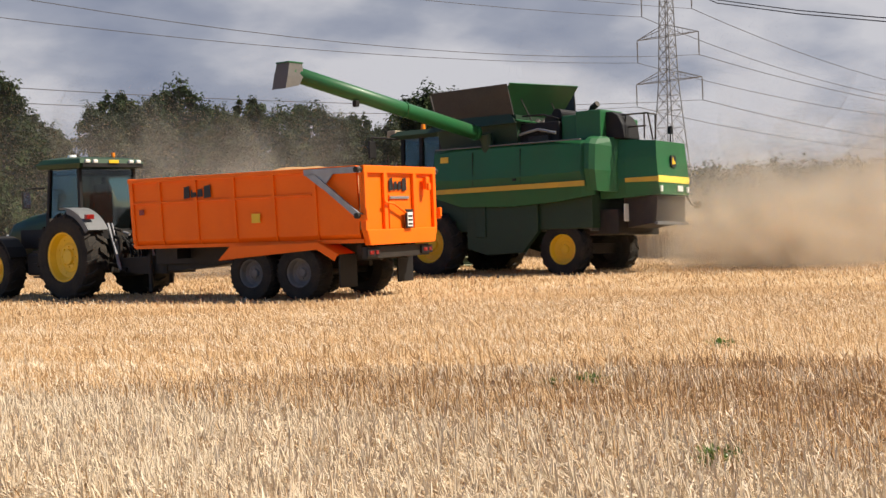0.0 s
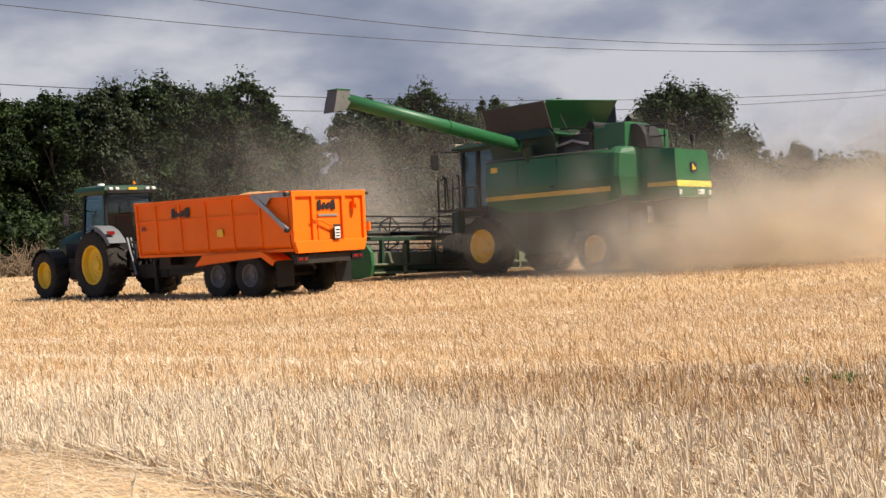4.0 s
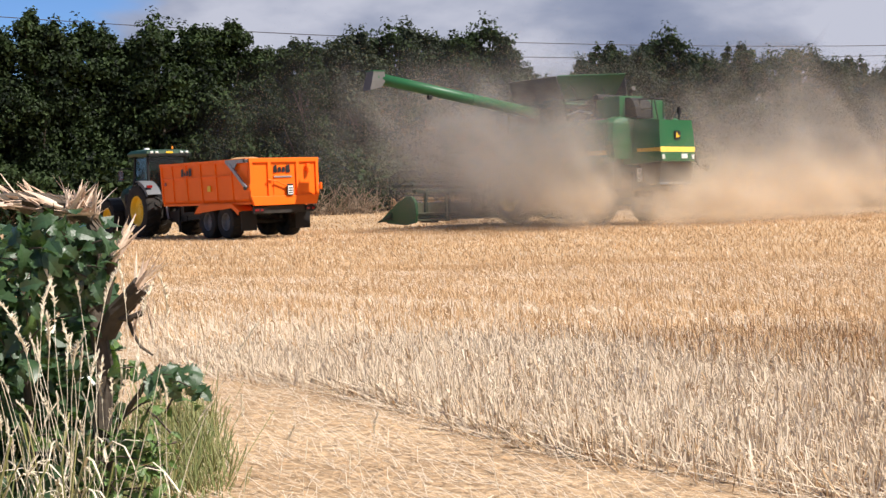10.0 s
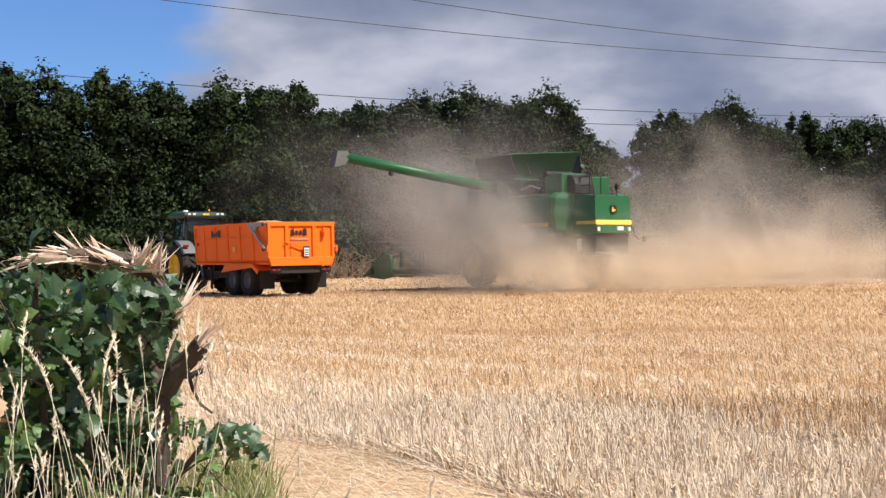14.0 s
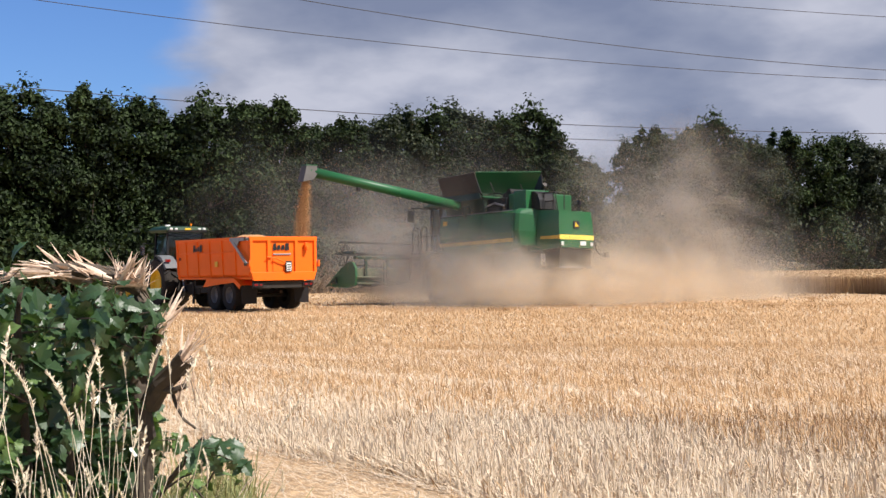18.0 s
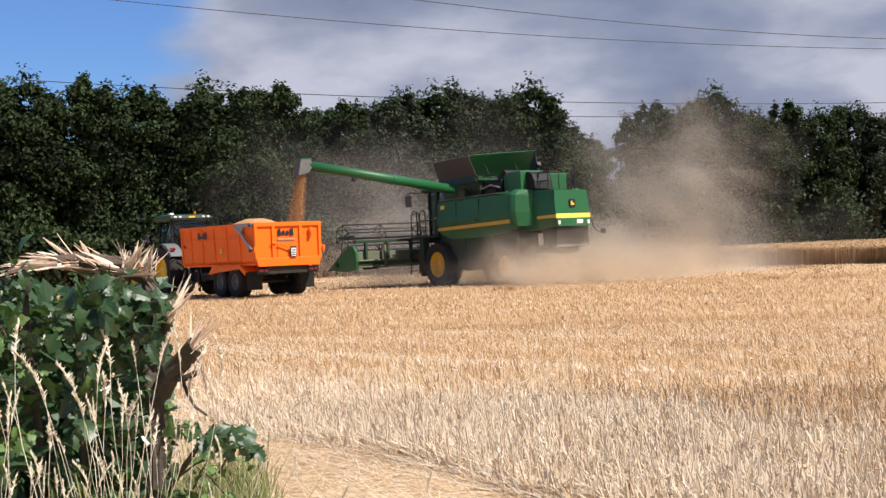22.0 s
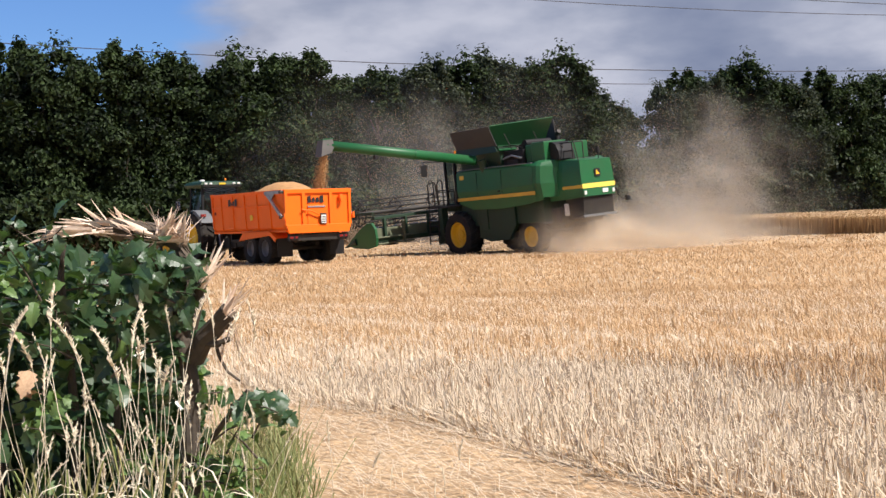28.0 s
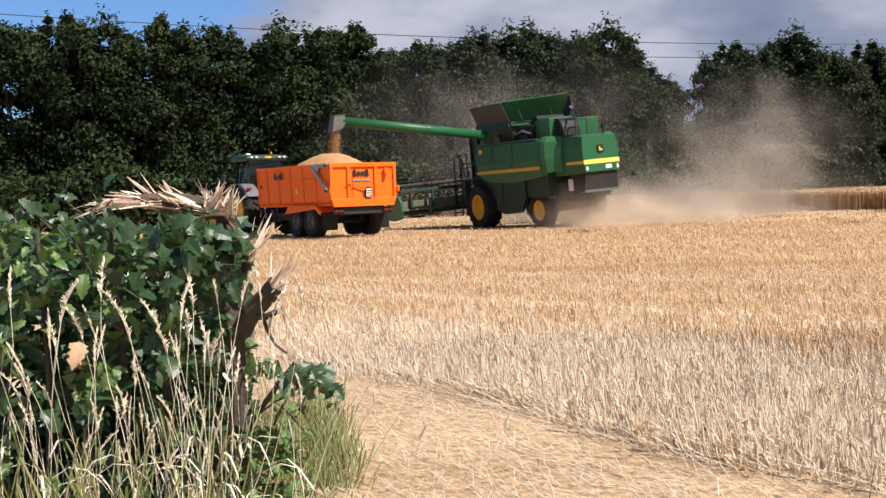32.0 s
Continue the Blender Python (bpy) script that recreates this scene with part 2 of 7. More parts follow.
def turned(bm, profile, n=32):
    """A body turned about the x axis from (x, radius) pairs; radius 0 closes it."""
    rings = []
    for x, r in profile:
        if r <= 1e-6:
            rings.append([bm.verts.new((x, 0, 0))])
        else:
            rings.append([bm.verts.new((x, r * math.cos(a), r * math.sin(a))) for a in (2 * math.pi * i / n for i in range(n))])
    for A, B in zip(rings, rings[1:]):
        for i in range(n):
            j = (i + 1) % n
            if len(A) == 1 and len(B) == 1:
                continue
            if len(A) == 1:
                bm.faces.new((A[0], B[i], B[j]))
            elif len(B) == 1:
                bm.faces.new((A[i], A[j], B[0]))
            else:
                bm.faces.new((A[i], A[j], B[j], B[i]))
    return bm


def loft(bm, rings, caps=True):
    rs = [[bm.verts.new(p) for p in ring] for ring in rings]
    n = len(rs[0])
    for A, B in zip(rs, rs[1:]):
        for i in range(n):
            bm.faces.new((A[i], A[(i + 1) % n], B[(i + 1) % n], B[i]))
    if caps:
        bm.faces.new(rs[0][::-1]); bm.faces.new(rs[-1])
    return bm


def cloud_mesh(name, verts, faces, mats, smooth=False):
    me = bpy.data.meshes.new(name)
    me.from_pydata(verts, [], faces)
    for m in mats if isinstance(mats, list) else [mats]:
        me.materials.append(m)
    if smooth:
        me.polygons.foreach_set("use_smooth", [True] * len(me.polygons))
    me.update()
    return me


def make_wheel(parent, name, radius, width, rim_r, rim_mat, at, lugs=18, face=-1, lug_depth=0.045, bolts=8):
    """A wheel about the x axis: tyre with lugs, rim with dished disc, bolts. face: the side of the disc."""
    w, s = width / 2, face
    r = turned(bmesh.new(), [(s * w * 0.86, rim_r * 1.04), (s * w * 0.90, rim_r), (s * w * 0.80, rim_r * 0.94), (s * w * 0.35, rim_r * 0.86), (s * w * 0.22, rim_r * 0.62),
                             (s * w * 0.30, rim_r * 0.50), (s * w * 0.30, rim_r * 0.34), (s * w * 0.48, rim_r * 0.30), (s * w * 0.52, rim_r * 0.20), (s * w * 0.52, 0)], 32)
    for i in range(bolts):
        a = 2 * math.pi * i / bolts
        tube(r, (s * w * 0.28, rim_r * 0.42 * math.cos(a), rim_r * 0.42 * math.sin(a)), (s * w * 0.40, rim_r * 0.42 * math.cos(a), rim_r * 0.42 * math.sin(a)), rim_r * 0.045, n=6)
        a += math.pi / bolts
        tube(r, (s * w * 0.23, rim_r * 0.74 * math.cos(a), rim_r * 0.74 * math.sin(a)), (s * w * 0.34, rim_r * 0.74 * math.cos(a), rim_r * 0.74 * math.sin(a)), rim_r * 0.05, n=6)
    hub = part(name, r, rim_mat, parent)
    hub.matrix_basis = Matrix.Translation(at)
    b = turned(bmesh.new(), [(-w * 0.80, rim_r * 0.98), (-w * 0.98, rim_r * 1.12), (-w, radius * 0.80), (-w * 0.93, radius * 0.93), (-w * 0.7, radius * 0.975),
                             (0, radius * 0.985), (w * 0.7, radius * 0.975), (w * 0.93, radius * 0.93), (w, radius * 0.80), (w * 0.98, rim_r * 1.12), (w * 0.80, rim_r * 0.98), (0, rim_r * 0.9), (-w * 0.80, rim_r * 0.98)], 36)
    for i in range(lugs):
        for side in (-1, 1):
            a = 2 * math.pi * (i + (0.5 if side > 0 else 0)) / lugs
            d = 2 * math.pi / lugs
            q = []
            for k, (x, da) in enumerate(((0.02, 0.0), (w * 0.55, 0.33 * d), (w * 0.99, 0.50 * d))):
                for rr in ((radius * (0.97 if k < 2 else 0.90)), radius + (lug_depth * 0.4 if k < 2 else -0.02)):
                    for e in (-0.13 * d, 0.13 * d):
                        q.append(bm_v(b, side * x, rr, a + da + e))
            for k in (0, 1):
                o, p = 4 * k, 4 * k + 4
                for f in ((o + 2, o + 3, p + 3, p + 2), (o, o + 2, p + 2, p), (o + 1, p + 1, p + 3, o + 3)):
                    b.faces.new([q[j] for j in f])
            b.faces.new((q[8], q[9], q[11], q[10]))
    part("tyre", b, RUBBER, hub)
    back = turned(bmesh.new(), [(-s * w * 0.86, rim_r * 1.03), (-s * w * 0.2, rim_r * 0.85), (-s * w * 0.2, 0)], 24)
    part("rim_back", back, STEEL_DARK, hub)
    return hub


def bm_v(bm, x, r, a):
    return bm.verts.new((x, r * math.cos(a), r * math.sin(a)))


# ---- the grain trailer ----
def make_trailer():
    t = tagged(new("grain_trailer"), "orange steel tipping grain trailer heaped with wheat", "trailer")
    L, zt, zb, wt, wb = 5.68, 2.46, 1.06, 1.29, 1.21
    floor = prism(bmesh.new(), [(0.02, zb), (L - 0.05, zb), (L - 0.05, zb + 0.07), (0.02, zb + 0.07)], "x", -wb, wb)
    part("body_floor", floor, ORANGE, t)
    for s, name in ((-1, "side_panel"), (1, "side_panel")):
        b = bmesh.new()
        prof = [(s * (wb - 0.12), zb), (s * wb, zb + 0.16), (s * (wt - 0.03), zt - 0.05), (s * (wt - 0.08), zt - 0.05), (s * (wb - 0.06), zb + 0.18), (s * (wb - 0.16), zb + 0.04)]
        prism(b, prof, "y", 0.10, L - 0.02)
        side = part(name, b, ORANGE, t)
        # top rail, mid swage and upright ribs
        part("top_rail", box(bmesh.new(), min(s * (wt - 0.1), s * (wt + 0.02)), max(s * (wt - 0.1), s * (wt + 0.02)), 0.08, L, zt - 0.07, zt + 0.02, 0.012), ORANGE, side)
        f = (zt - 0.48 - zb) / (zt - zb)
        xm = s * (wb + (wt - wb) * f)
        sw = prism(bmesh.new(), [(xm - s * 0.05, zt - 0.50), (xm + s * 0.016, zt - 0.49), (xm + s * 0.016, zt - 0.46), (xm - s * 0.05, zt - 0.45)], "y", 1.12, L - 0.04)
        part("swage", sw, ORANGE, side)
        for y in (1.05, 2.02, 2.98, 3.94, 4.88, 5.62):
            rb = bmesh.new()
            prism(rb, [(s * (wb - 0.07), zb + 0.02), (s * (wb + 0.035), zb + 0.17), (s * (wt + 0.012), zt - 0.06), (s * (wt - 0.06), zt - 0.06), (s * (wb - 0.03), zb + 0.2)], "y", y - 0.045, y + 0.045, 0.008)
            part("rib", rb, ORANGE, side)
    fr = bmesh.new()
    box(fr, -wb, wb, L - 0.06, L, zb + 0.02, zt - 0.04, 0.01)
    part("front_panel", fr, ORANGE, t)
    part("front_rail", box(bmesh.new(), -wt, wt, L - 0.08, L + 0.03, zt - 0.07, zt + 0.03, 0.012), ORANGE, t)
    # tailgate
    door = bmesh.new()
    prism(door, [(-wt + 0.01, zt - 0.02), (wt - 0.01, zt - 0.02), (wb + 0.04, zb + 0.28), (wb - 0.08, zb - 0.05), (-wb + 0.08, zb - 0.05), (-wb - 0.04, zb + 0.28)], "y", -0.02, 0.04, 0.008)
    door = part("tailgate", door, ORANGE, t)
    part("top_beam", box(bmesh.new(), -wt + 0.01, wt - 0.01, -0.085, -0.015, zt - 0.12, zt + 0.02, 0.015), ORANGE, door)
    low = prism(bmesh.new(), [(-wb - 0.04, zb + 0.24), (wb + 0.04, zb + 0.24), (wb - 0.06, zb - 0.05), (-wb + 0.06, zb - 0.05)], "y", -0.10, -0.018, 0.02)
    part("bottom_beam", low, ORANGE, door)
    for x0, x1, n in ((-1.265, -1.16, "edge_post"), (-0.62, -0.50, "upright"), (0.42, 0.54, "upright"), (1.16, 1.265, "edge_post")):
        part(n, box(bmesh.new(), x0, x1, -0.085, -0.018, zb + 0.22, zt - 0.10, 0.015), ORANGE, door)
    part("hatch", box(bmesh.new(), -0.40, 0.28, -0.045, -0.018, zb + 0.24, zt - 0.52, 0.01), ORANGE, door)
    part("hatch_rail", box(bmesh.new(), -0.40, 0.26, -0.075, -0.040, zt - 0.60, zt - 0.55, 0.006), STEEL, door, "grey steel hatch rail")
    lever = pipe(bmesh.new(), [(-0.66, -0.12, zt - 0.66), (-0.36, -0.14, zt - 0.70), (0.02, -0.13, zt - 0.86)], 0.022)
    part("lever", lever, ORANGE, door)
    plate = part("number_plate", box(bmesh.new(), 0.02, 0.26, -0.155, -0.115, zt - 1.16, zt - 0.80, 0.012), STEEL_DARK, door, "dark-framed white plate")
    part("plate_face", box(bmesh.new(), 0.05, 0.23, -0.163, -0.154, zt - 1.13, zt - 0.86), WHITE, plate, "white plate")
    for k in range(3):
        part("plate_mark", box(bmesh.new(), 0.07, 0.21, -0.168, -0.162, zt - 1.10 + 0.075 * k, zt - 1.065 + 0.075 * k), INK, plate, "dark bar")
    for x in (-1.31, 1.31):
        latch = bmesh.new()
        box(latch, x - 0.05, x + 0.05, -0.13, 0.02, zb + 0.40, zb + 0.52, 0.015)
        box(latch, x - 0.035, x + 0.035, -0.16, -0.08, zb + 0.44, zb + 0.62, 0.012)
        part("latch", latch, ORANGE, door)
    hook = bmesh.new()
    box(hook, 0.78, 0.92, -0.16, -0.07, zt - 0.42, zt - 0.18, 0.02)
    box(hook, 0.80, 0.90, -0.20, -0.14, zt - 0.44, zt - 0.30, 0.02)
    part("bracket", hook, ORANGE, door)
    # plain black shapes where the owner's mark is painted
    def mark(parent, place, w, h):
        b = bmesh.new()
        for x0, x1, z0, z1 in ((0.0, 0.23, -0.05, 0.96), (0.26, 0.47, 0.02, 0.72), (0.50, 0.71, 0.02, 0.72), (0.74, 1.0, -0.06, 0.98)):
            prism(b, [(x0 * w, z0 * h), (x1 * w, z0 * h + 0.02), (x1 * w - 0.02, z1 * h), (x0 * w + 0.015, z1 * h - 0.02)], "y", 0, 0.004)
        o = part("painted_mark", b, INK, parent, "plain black painted mark")
        o.matrix_basis = place
        return o
    mark(door, pose(-0.40, -0.052, zt - 0.44, 0, 0, 0), 0.62, 0.25)
    for s in (-1, 1):
        m = Matrix.Translation((s * (wt - 0.012), 4.22 if s < 0 else 3.6, zt - 0.42)) @ Matrix.Rotation(radians(-90 if s < 0 else 90), 4, "Z")
        mark(t, m @ Matrix.Translation((0, -0.012, 0)), 0.70, 0.25)
    part("sticker", box(bmesh.new(), -wb - 0.062, -wb - 0.045, 2.35, 2.55, 1.50, 1.68), YELLOW, t, "small yellow sticker")
    part("side_reflector", box(bmesh.new(), -wb - 0.075, -wb - 0.06, 5.30, 5.42, 1.75, 1.85), LAMP_RED, t, "small red reflector")
    # tailgate arms of grey steel, both sides
    for s in (-1, 1):
        x = s * (wt + 0.035)
        arm = bmesh.new()
        def beam(p, q, w):
            p, q = Vector(p), Vector(q)
            d = (q - p).normalized()
            n = Vector((0, -d.z, d.y)) * w
            slab(arm, [p - n, q - n, q + n, p + n], 0.05 * s)
        beam((x, -0.04, zt - 0.06), (x, 1.20, zt - 0.06), 0.055)
        beam((x, 1.05, zt - 0.10), (x, 0.02, zb + 0.50), 0.052)
        part("tailgate_arm", arm, STEEL, t, "grey steel tailgate arm")
        gus = prism(bmesh.new(), [(1.20, zt - 0.10), (0.55, zt - 0.10), (0.80, zt - 0.38), (0.92, zt - 0.30)], "x", min(x, x + s * 0.03), max(x, x + s * 0.03))
        part("gusset", gus, STEEL, t, "grey steel gusset")
        for y, z in ((0.0, zt - 0.06), (0.02, zb + 0.50)):
            part("pivot", tube(bmesh.new(), (x - 0.06 * s, y, z), (x + 0.10 * s, y, z), 0.055, n=12), STEEL_DARK, t, "dark pivot pin")
    # mudguards
    for s in (-1, 1):
        mg = bmesh.new()
        for poly in ([(3.36, 0.80), (3.05, 1.07), (1.00, 1.09), (1.00, 1.05), (3.03, 1.03), (3.32, 0.79)], [(1.02, 1.07), (0.55, 0.84), (0.53, 0.87), (1.00, 1.11)]):
            prism(mg, poly, "x", min(s * 0.75, s * 1.33), max(s * 0.75, s * 1.33))
        slab(mg, [(s * 1.325, 3.36, 0.80), (s * 1.325, 3.05, 1.07), (s * 1.325, 1.0, 1.09), (s * 1.325, 1.0, 0.96)], 0.012 * s)
        slab(mg, [(s * 1.325, 1.0, 0.96), (s * 1.325, 1.0, 1.10), (s * 1.325, 0.54, 0.86), (s * 1.325, 0.60, 0.74)], 0.012 * s)
        part("mudguard", mg, ORANGE, t, "orange mudguard")
        part("mud_flap", box(bmesh.new(), min(s * 0.72, s * 1.28), max(s * 0.72, s * 1.28), 0.52, 0.55, 0.24, 0.86, 0.008), BLACK, t, "black mud flap")
    # running gear
    for x in (-0.48, 0.48):
        part("chassis_rail", box(bmesh.new(), x - 0.06, x + 0.06, 0.12, 5.7, 0.72, 1.05, 0.01), STEEL_DARK, t)
    for y in (0.3, 1.9, 3.4, 4.8):
        part("cross_member", box(bmesh.new(), -0.95, 0.95, y - 0.05, y + 0.05, 0.84, 1.04), STEEL_DARK, t)
    for y in (1.48, 2.62):
        part("axle", tube(bmesh.new(), (-1.0, y, 0.50), (1.0, y, 0.50), 0.07), STEEL_DARK, t)
    for s in (-1, 1):
        part("spring", box(bmesh.new(), s * 0.48 - 0.06, s * 0.48 + 0.06, 1.0, 3.1, 0.58, 0.68, 0.01), STEEL_DARK, t)
    part("rear_beam", box(bmesh.new(), -1.1, 1.1, 0.02, 0.14, 0.76, 0.98, 0.01), STEEL_DARK, t)
    for s in (-1, 1):
        lamp = part("rear_lamp", box(bmesh.new(), s * 0.95 - 0.2, s * 0.95 + 0.2, -0.03, 0.02, 0.80, 0.95, 0.01), BLACK, t, "rear lamp cluster")
        part("lens", box(bmesh.new(), s * 0.95 - 0.15, s * 0.95 - 0.02, -0.045, -0.028, 0.84, 0.91), LAMP_RED, lamp, "red lens")
        part("lens", box(bmesh.new(), s * 0.95 + 0.05, s * 0.95 + 0.14, -0.045, -0.028, 0.84, 0.91), LAMP_RED, lamp, "red lens")
    part("drawbar", prism(bmesh.new(), [(-0.45, 5.5), (0.45, 5.5), (0.10, 6.75), (-0.10, 6.75)], "z", 0.52, 0.74), STEEL_DARK, t)
    part("hitch_eye", turned(bmesh.new(), [(-0.04, 0.05), (-0.04, 0.11), (0.04, 0.11), (0.04, 0.05), (-0.04, 0.05)], 16), STEEL_DARK, t).matrix_basis = pose(0, 6.83, 0.60, 0, 90, 0)
    part("jack_leg", tube(bmesh.new(), (-0.50, 5.9, 0.16), (-0.50, 5.9, 0.95), 0.05), STEEL_DARK, t)
    part("tipping_ram", tube(bmesh.new(), (0, 5.25, 0.6), (0, 5.25, 1.06), 0.13), STEEL_DARK, t)
    hoses = bmesh.new()
    for k in range(4):
        x = -0.18 + 0.1 * k
        pipe(hoses, [(x, 5.7, 1.0), (x, 6.0, 1.35 + 0.05 * k), (x * 0.7, 6.4, 1.28), (x * 0.6, 6.8, 1.05)], 0.018, 6)
    part("hydraulic_hoses", hoses, BLACK, t, "black hydraulic hoses")
    wheels = []
    for s in (-1, 1):
        for y in (1.48, 2.62):
            wheels.append(make_wheel(t, "wheel", 0.53, 0.46, 0.27, RIM_GREY, (s * 1.06, y, 0.53), lugs=30, face=s, lug_depth=0.02))
    part("drawbar_casing", prism(bmesh.new(), [(3.5, 1.02), (6.9, 0.86), (6.9, 0.58), (6.2, 0.52), (4.6, 0.62), (3.5, 0.74)], "x", -0.42, 0.42, 0.03), STEEL_DARK, t, "dark heavy drawbar")
    part("jack_leg", tube(bmesh.new(), (0.5, 6.2, 1.05), (0.5, 6.25, 0.28), 0.06, n=10), STEEL_DARK, t)
    part("supply_hose", pipe(bmesh.new(), [(-0.15, 5.4, 1.02), (-0.18, 6.3, 1.10), (-0.12, 6.9, 1.22), (-0.05, 7.3, 1.15)], 0.022, 6), BLACK, t, "black supply hose")
    return t, wheels


# ---- the tractor ----
def make_tractor():
    """Origin under the middle of the rear axle; y forward."""
    t = tagged(new("tractor"), "green farm tractor with yellow wheels and silver rear mudguards", "tractor")
    hood = bmesh.new()
    rings = []
    for y, w, z0, z1 in ((1.05, 0.44, 1.0, 1.98), (1.6, 0.44, 0.98, 1.96), (2.4, 0.42, 0.95, 1.88), (3.05, 0.38, 0.92, 1.74), (3.35, 0.32, 0.95, 1.52), (3.42, 0.26, 1.0, 1.36)):
        rings.append([(-w, y, z0), (-w, y, z0 + 0.7 * (z1 - z0)), (-w * 0.86, y, z1 - 0.06), (-w * 0.5, y, z1), (w * 0.5, y, z1), (w * 0.86, y, z1 - 0.06), (w, y, z0 + 0.7 * (z1 - z0)), (w, y, z0)])
    loft(hood, rings)
    hood = part("bonnet", hood, TRACTOR_GREEN, t, "green bonnet", True)
    part("grille", box(bmesh.new(), -0.25, 0.25, 3.40, 3.46, 1.0, 1.36, 0.01), BLACK, hood, "black grille")
    for s in (-1, 1):
        part("side_grille", box(bmesh.new(), min(s * 0.43, s * 0.455), max(s * 0.43, s * 0.455), 1.5, 2.6, 1.12, 1.55, 0.006), BLACK, hood, "black side grille")
        part("headlamp", box(bmesh.new(), s * 0.2 - 0.09, s * 0.2 + 0.09, 3.36, 3.44, 1.38, 1.46, 0.02), LAMP_CLEAR, hood, "clear headlamp")
    part("engine", box(bmesh.new(), -0.34, 0.34, 0.4, 3.2, 0.55, 1.05, 0.04), STEEL_DARK, t)
    part("gearbox", box(bmesh.new(), -0.36, 0.36, -0.55, 1.0, 0.55, 1.25, 0.04), STEEL_DARK, t)
    part("rear_axle", tube(bmesh.new(), (-0.9, 0, 0.93), (0.9, 0, 0.93), 0.16, n=14), STEEL_DARK, t)
    part("front_axle", box(bmesh.new(), -0.85, 0.85, 2.56, 2.76, 0.58, 0.78, 0.03), STEEL_DARK, t)
    part("fuel_tank", box(bmesh.new(), -0.84, -0.42, 0.95, 1.85, 0.52, 1.02, 0.07), BLACK, t, "black fuel tank with steps")
    for k in range(3):
        part("step", box(bmesh.new(), -1.02, -0.80, 1.0, 1.35, 0.48 + 0.28 * k, 0.52 + 0.28 * k, 0.006), BLACK, t)
    part("exhaust", pipe(bmesh.new(), [(0.50, 1.15, 1.6), (0.50, 1.15, 2.75), (0.52, 1.05, 2.92)], 0.055, 12), BLACK, t, "black exhaust stack")
    # cab
    zf, zr = 1.22, 2.86
    part("cab_floor", box(bmesh.new(), -0.74, 0.74, -0.12, 1.15, 1.0, zf + 0.14, 0.03), BLACK, t)
    posts = ((-0.78, 1.10, -0.70, 1.00), (-0.74, -0.08, -0.72, -0.05))
    for s in (-1, 1):
        for x0, y0, x1, y1 in posts:
            b = bmesh.new()
            x0s, x1s = x0 * -s, x1 * -s
            loft(b, [[(x0s - 0.04, y0 - 0.045, zf), (x0s + 0.04, y0 - 0.045, zf), (x0s + 0.04, y0 + 0.045, zf), (x0s - 0.04, y0 + 0.045, zf)],
                     [(x1s - 0.035, y1 - 0.04, zr), (x1s + 0.035, y1 - 0.04, zr), (x1s + 0.035, y1 + 0.04, zr), (x1s - 0.035, y1 + 0.04, zr)]])
            part("cab_post", b, BLACK, t)
        g = slab(bmesh.new(), [(s * 0.75, -0.02, zf + 0.05), (s * 0.78, 1.05, zf + 0.05), (s * 0.70, 0.97, zr - 0.03), (s * 0.72, 0.0, zr - 0.03)], 0.006)
        part("door_glass", g, GLASS, t, "tinted door glass")
    part("rear_window", slab(bmesh.new(), [(-0.68, -0.12, zf + 0.15), (0.68, -0.12, zf + 0.15), (0.68, -0.08, zr - 0.03), (-0.68, -0.08, zr - 0.03)], 0.006), GLASS, t, "tinted rear window")
    part("windscreen", slab(bmesh.new(), [(-0.70, 1.12, zf + 0.15), (0.70, 1.12, zf + 0.15), (0.66, 1.02, zr - 0.03), (-0.66, 1.02, zr - 0.03)], 0.006), GLASS, t, "tinted windscreen")
    part("headliner", box(bmesh.new(), -0.70, 0.70, -0.05, 1.0, 2.70, 2.80, 0.03), BLACK, t, "dark headliner")
    seat = box(bmesh.new(), -0.27, 0.27, 0.22, 0.72, 1.46, 1.62, 0.05)
    box(seat, -0.26, 0.26, 0.12, 0.28, 1.60, 2.28, 0.05)
    box(seat, -0.15, 0.15, 0.13, 0.25, 2.30, 2.50, 0.04)
    box(seat, -0.16, 0.16, 0.30, 0.64, 1.34, 1.47, 0.02)
    part("operator_seat", seat, BLACK, t, "dark operator seat")
    part("steering_column", tube(bmesh.new(), (0, 1.0, 1.34), (0, 0.86, 1.92), 0.06, 0.04, 10), BLACK, t)
    roof = bmesh.new()
    loft(roof, [[(-0.82, -0.20, 2.84), (0.82, -0.20, 2.84), (0.86, 1.22, 2.86), (-0.86, 1.22, 2.86)], [(-0.86, -0.28, 2.94), (0.86, -0.28, 2.94), (0.89, 1.30, 2.96), (-0.89, 1.30, 2.96)],
                [(-0.80, -0.20, 3.04), (0.80, -0.20, 3.04), (0.80, 1.16, 3.07), (-0.80, 1.16, 3.07)], [(-0.55, 0.05, 3.09), (0.55, 0.05, 3.09), (0.55, 0.85, 3.12), (-0.55, 0.85, 3.12)]])
    roof = part("cab_roof", roof, TRACTOR_GREEN, t, "dark green cab roof")
    part("roof_trim", box(bmesh.new(), -0.80, 0.80, -0.31, -0.26, 2.85, 2.94, 0.01), BLACK, roof, "black rear roof trim")
    part("roof_plate", box(bmesh.new(), -0.13, 0.13, -0.335, -0.308, 2.94, 3.01, 0.005), YELLOW, roof, "plain yellow plate")
    for x in (-0.68, -0.48, 0.48, 0.68):
        part("work_lamp", box(bmesh.new(), x - 0.06, x + 0.06, -0.34, -0.26, 2.94, 3.02, 0.03), LAMP_CLEAR, roof, "clear work lamp")
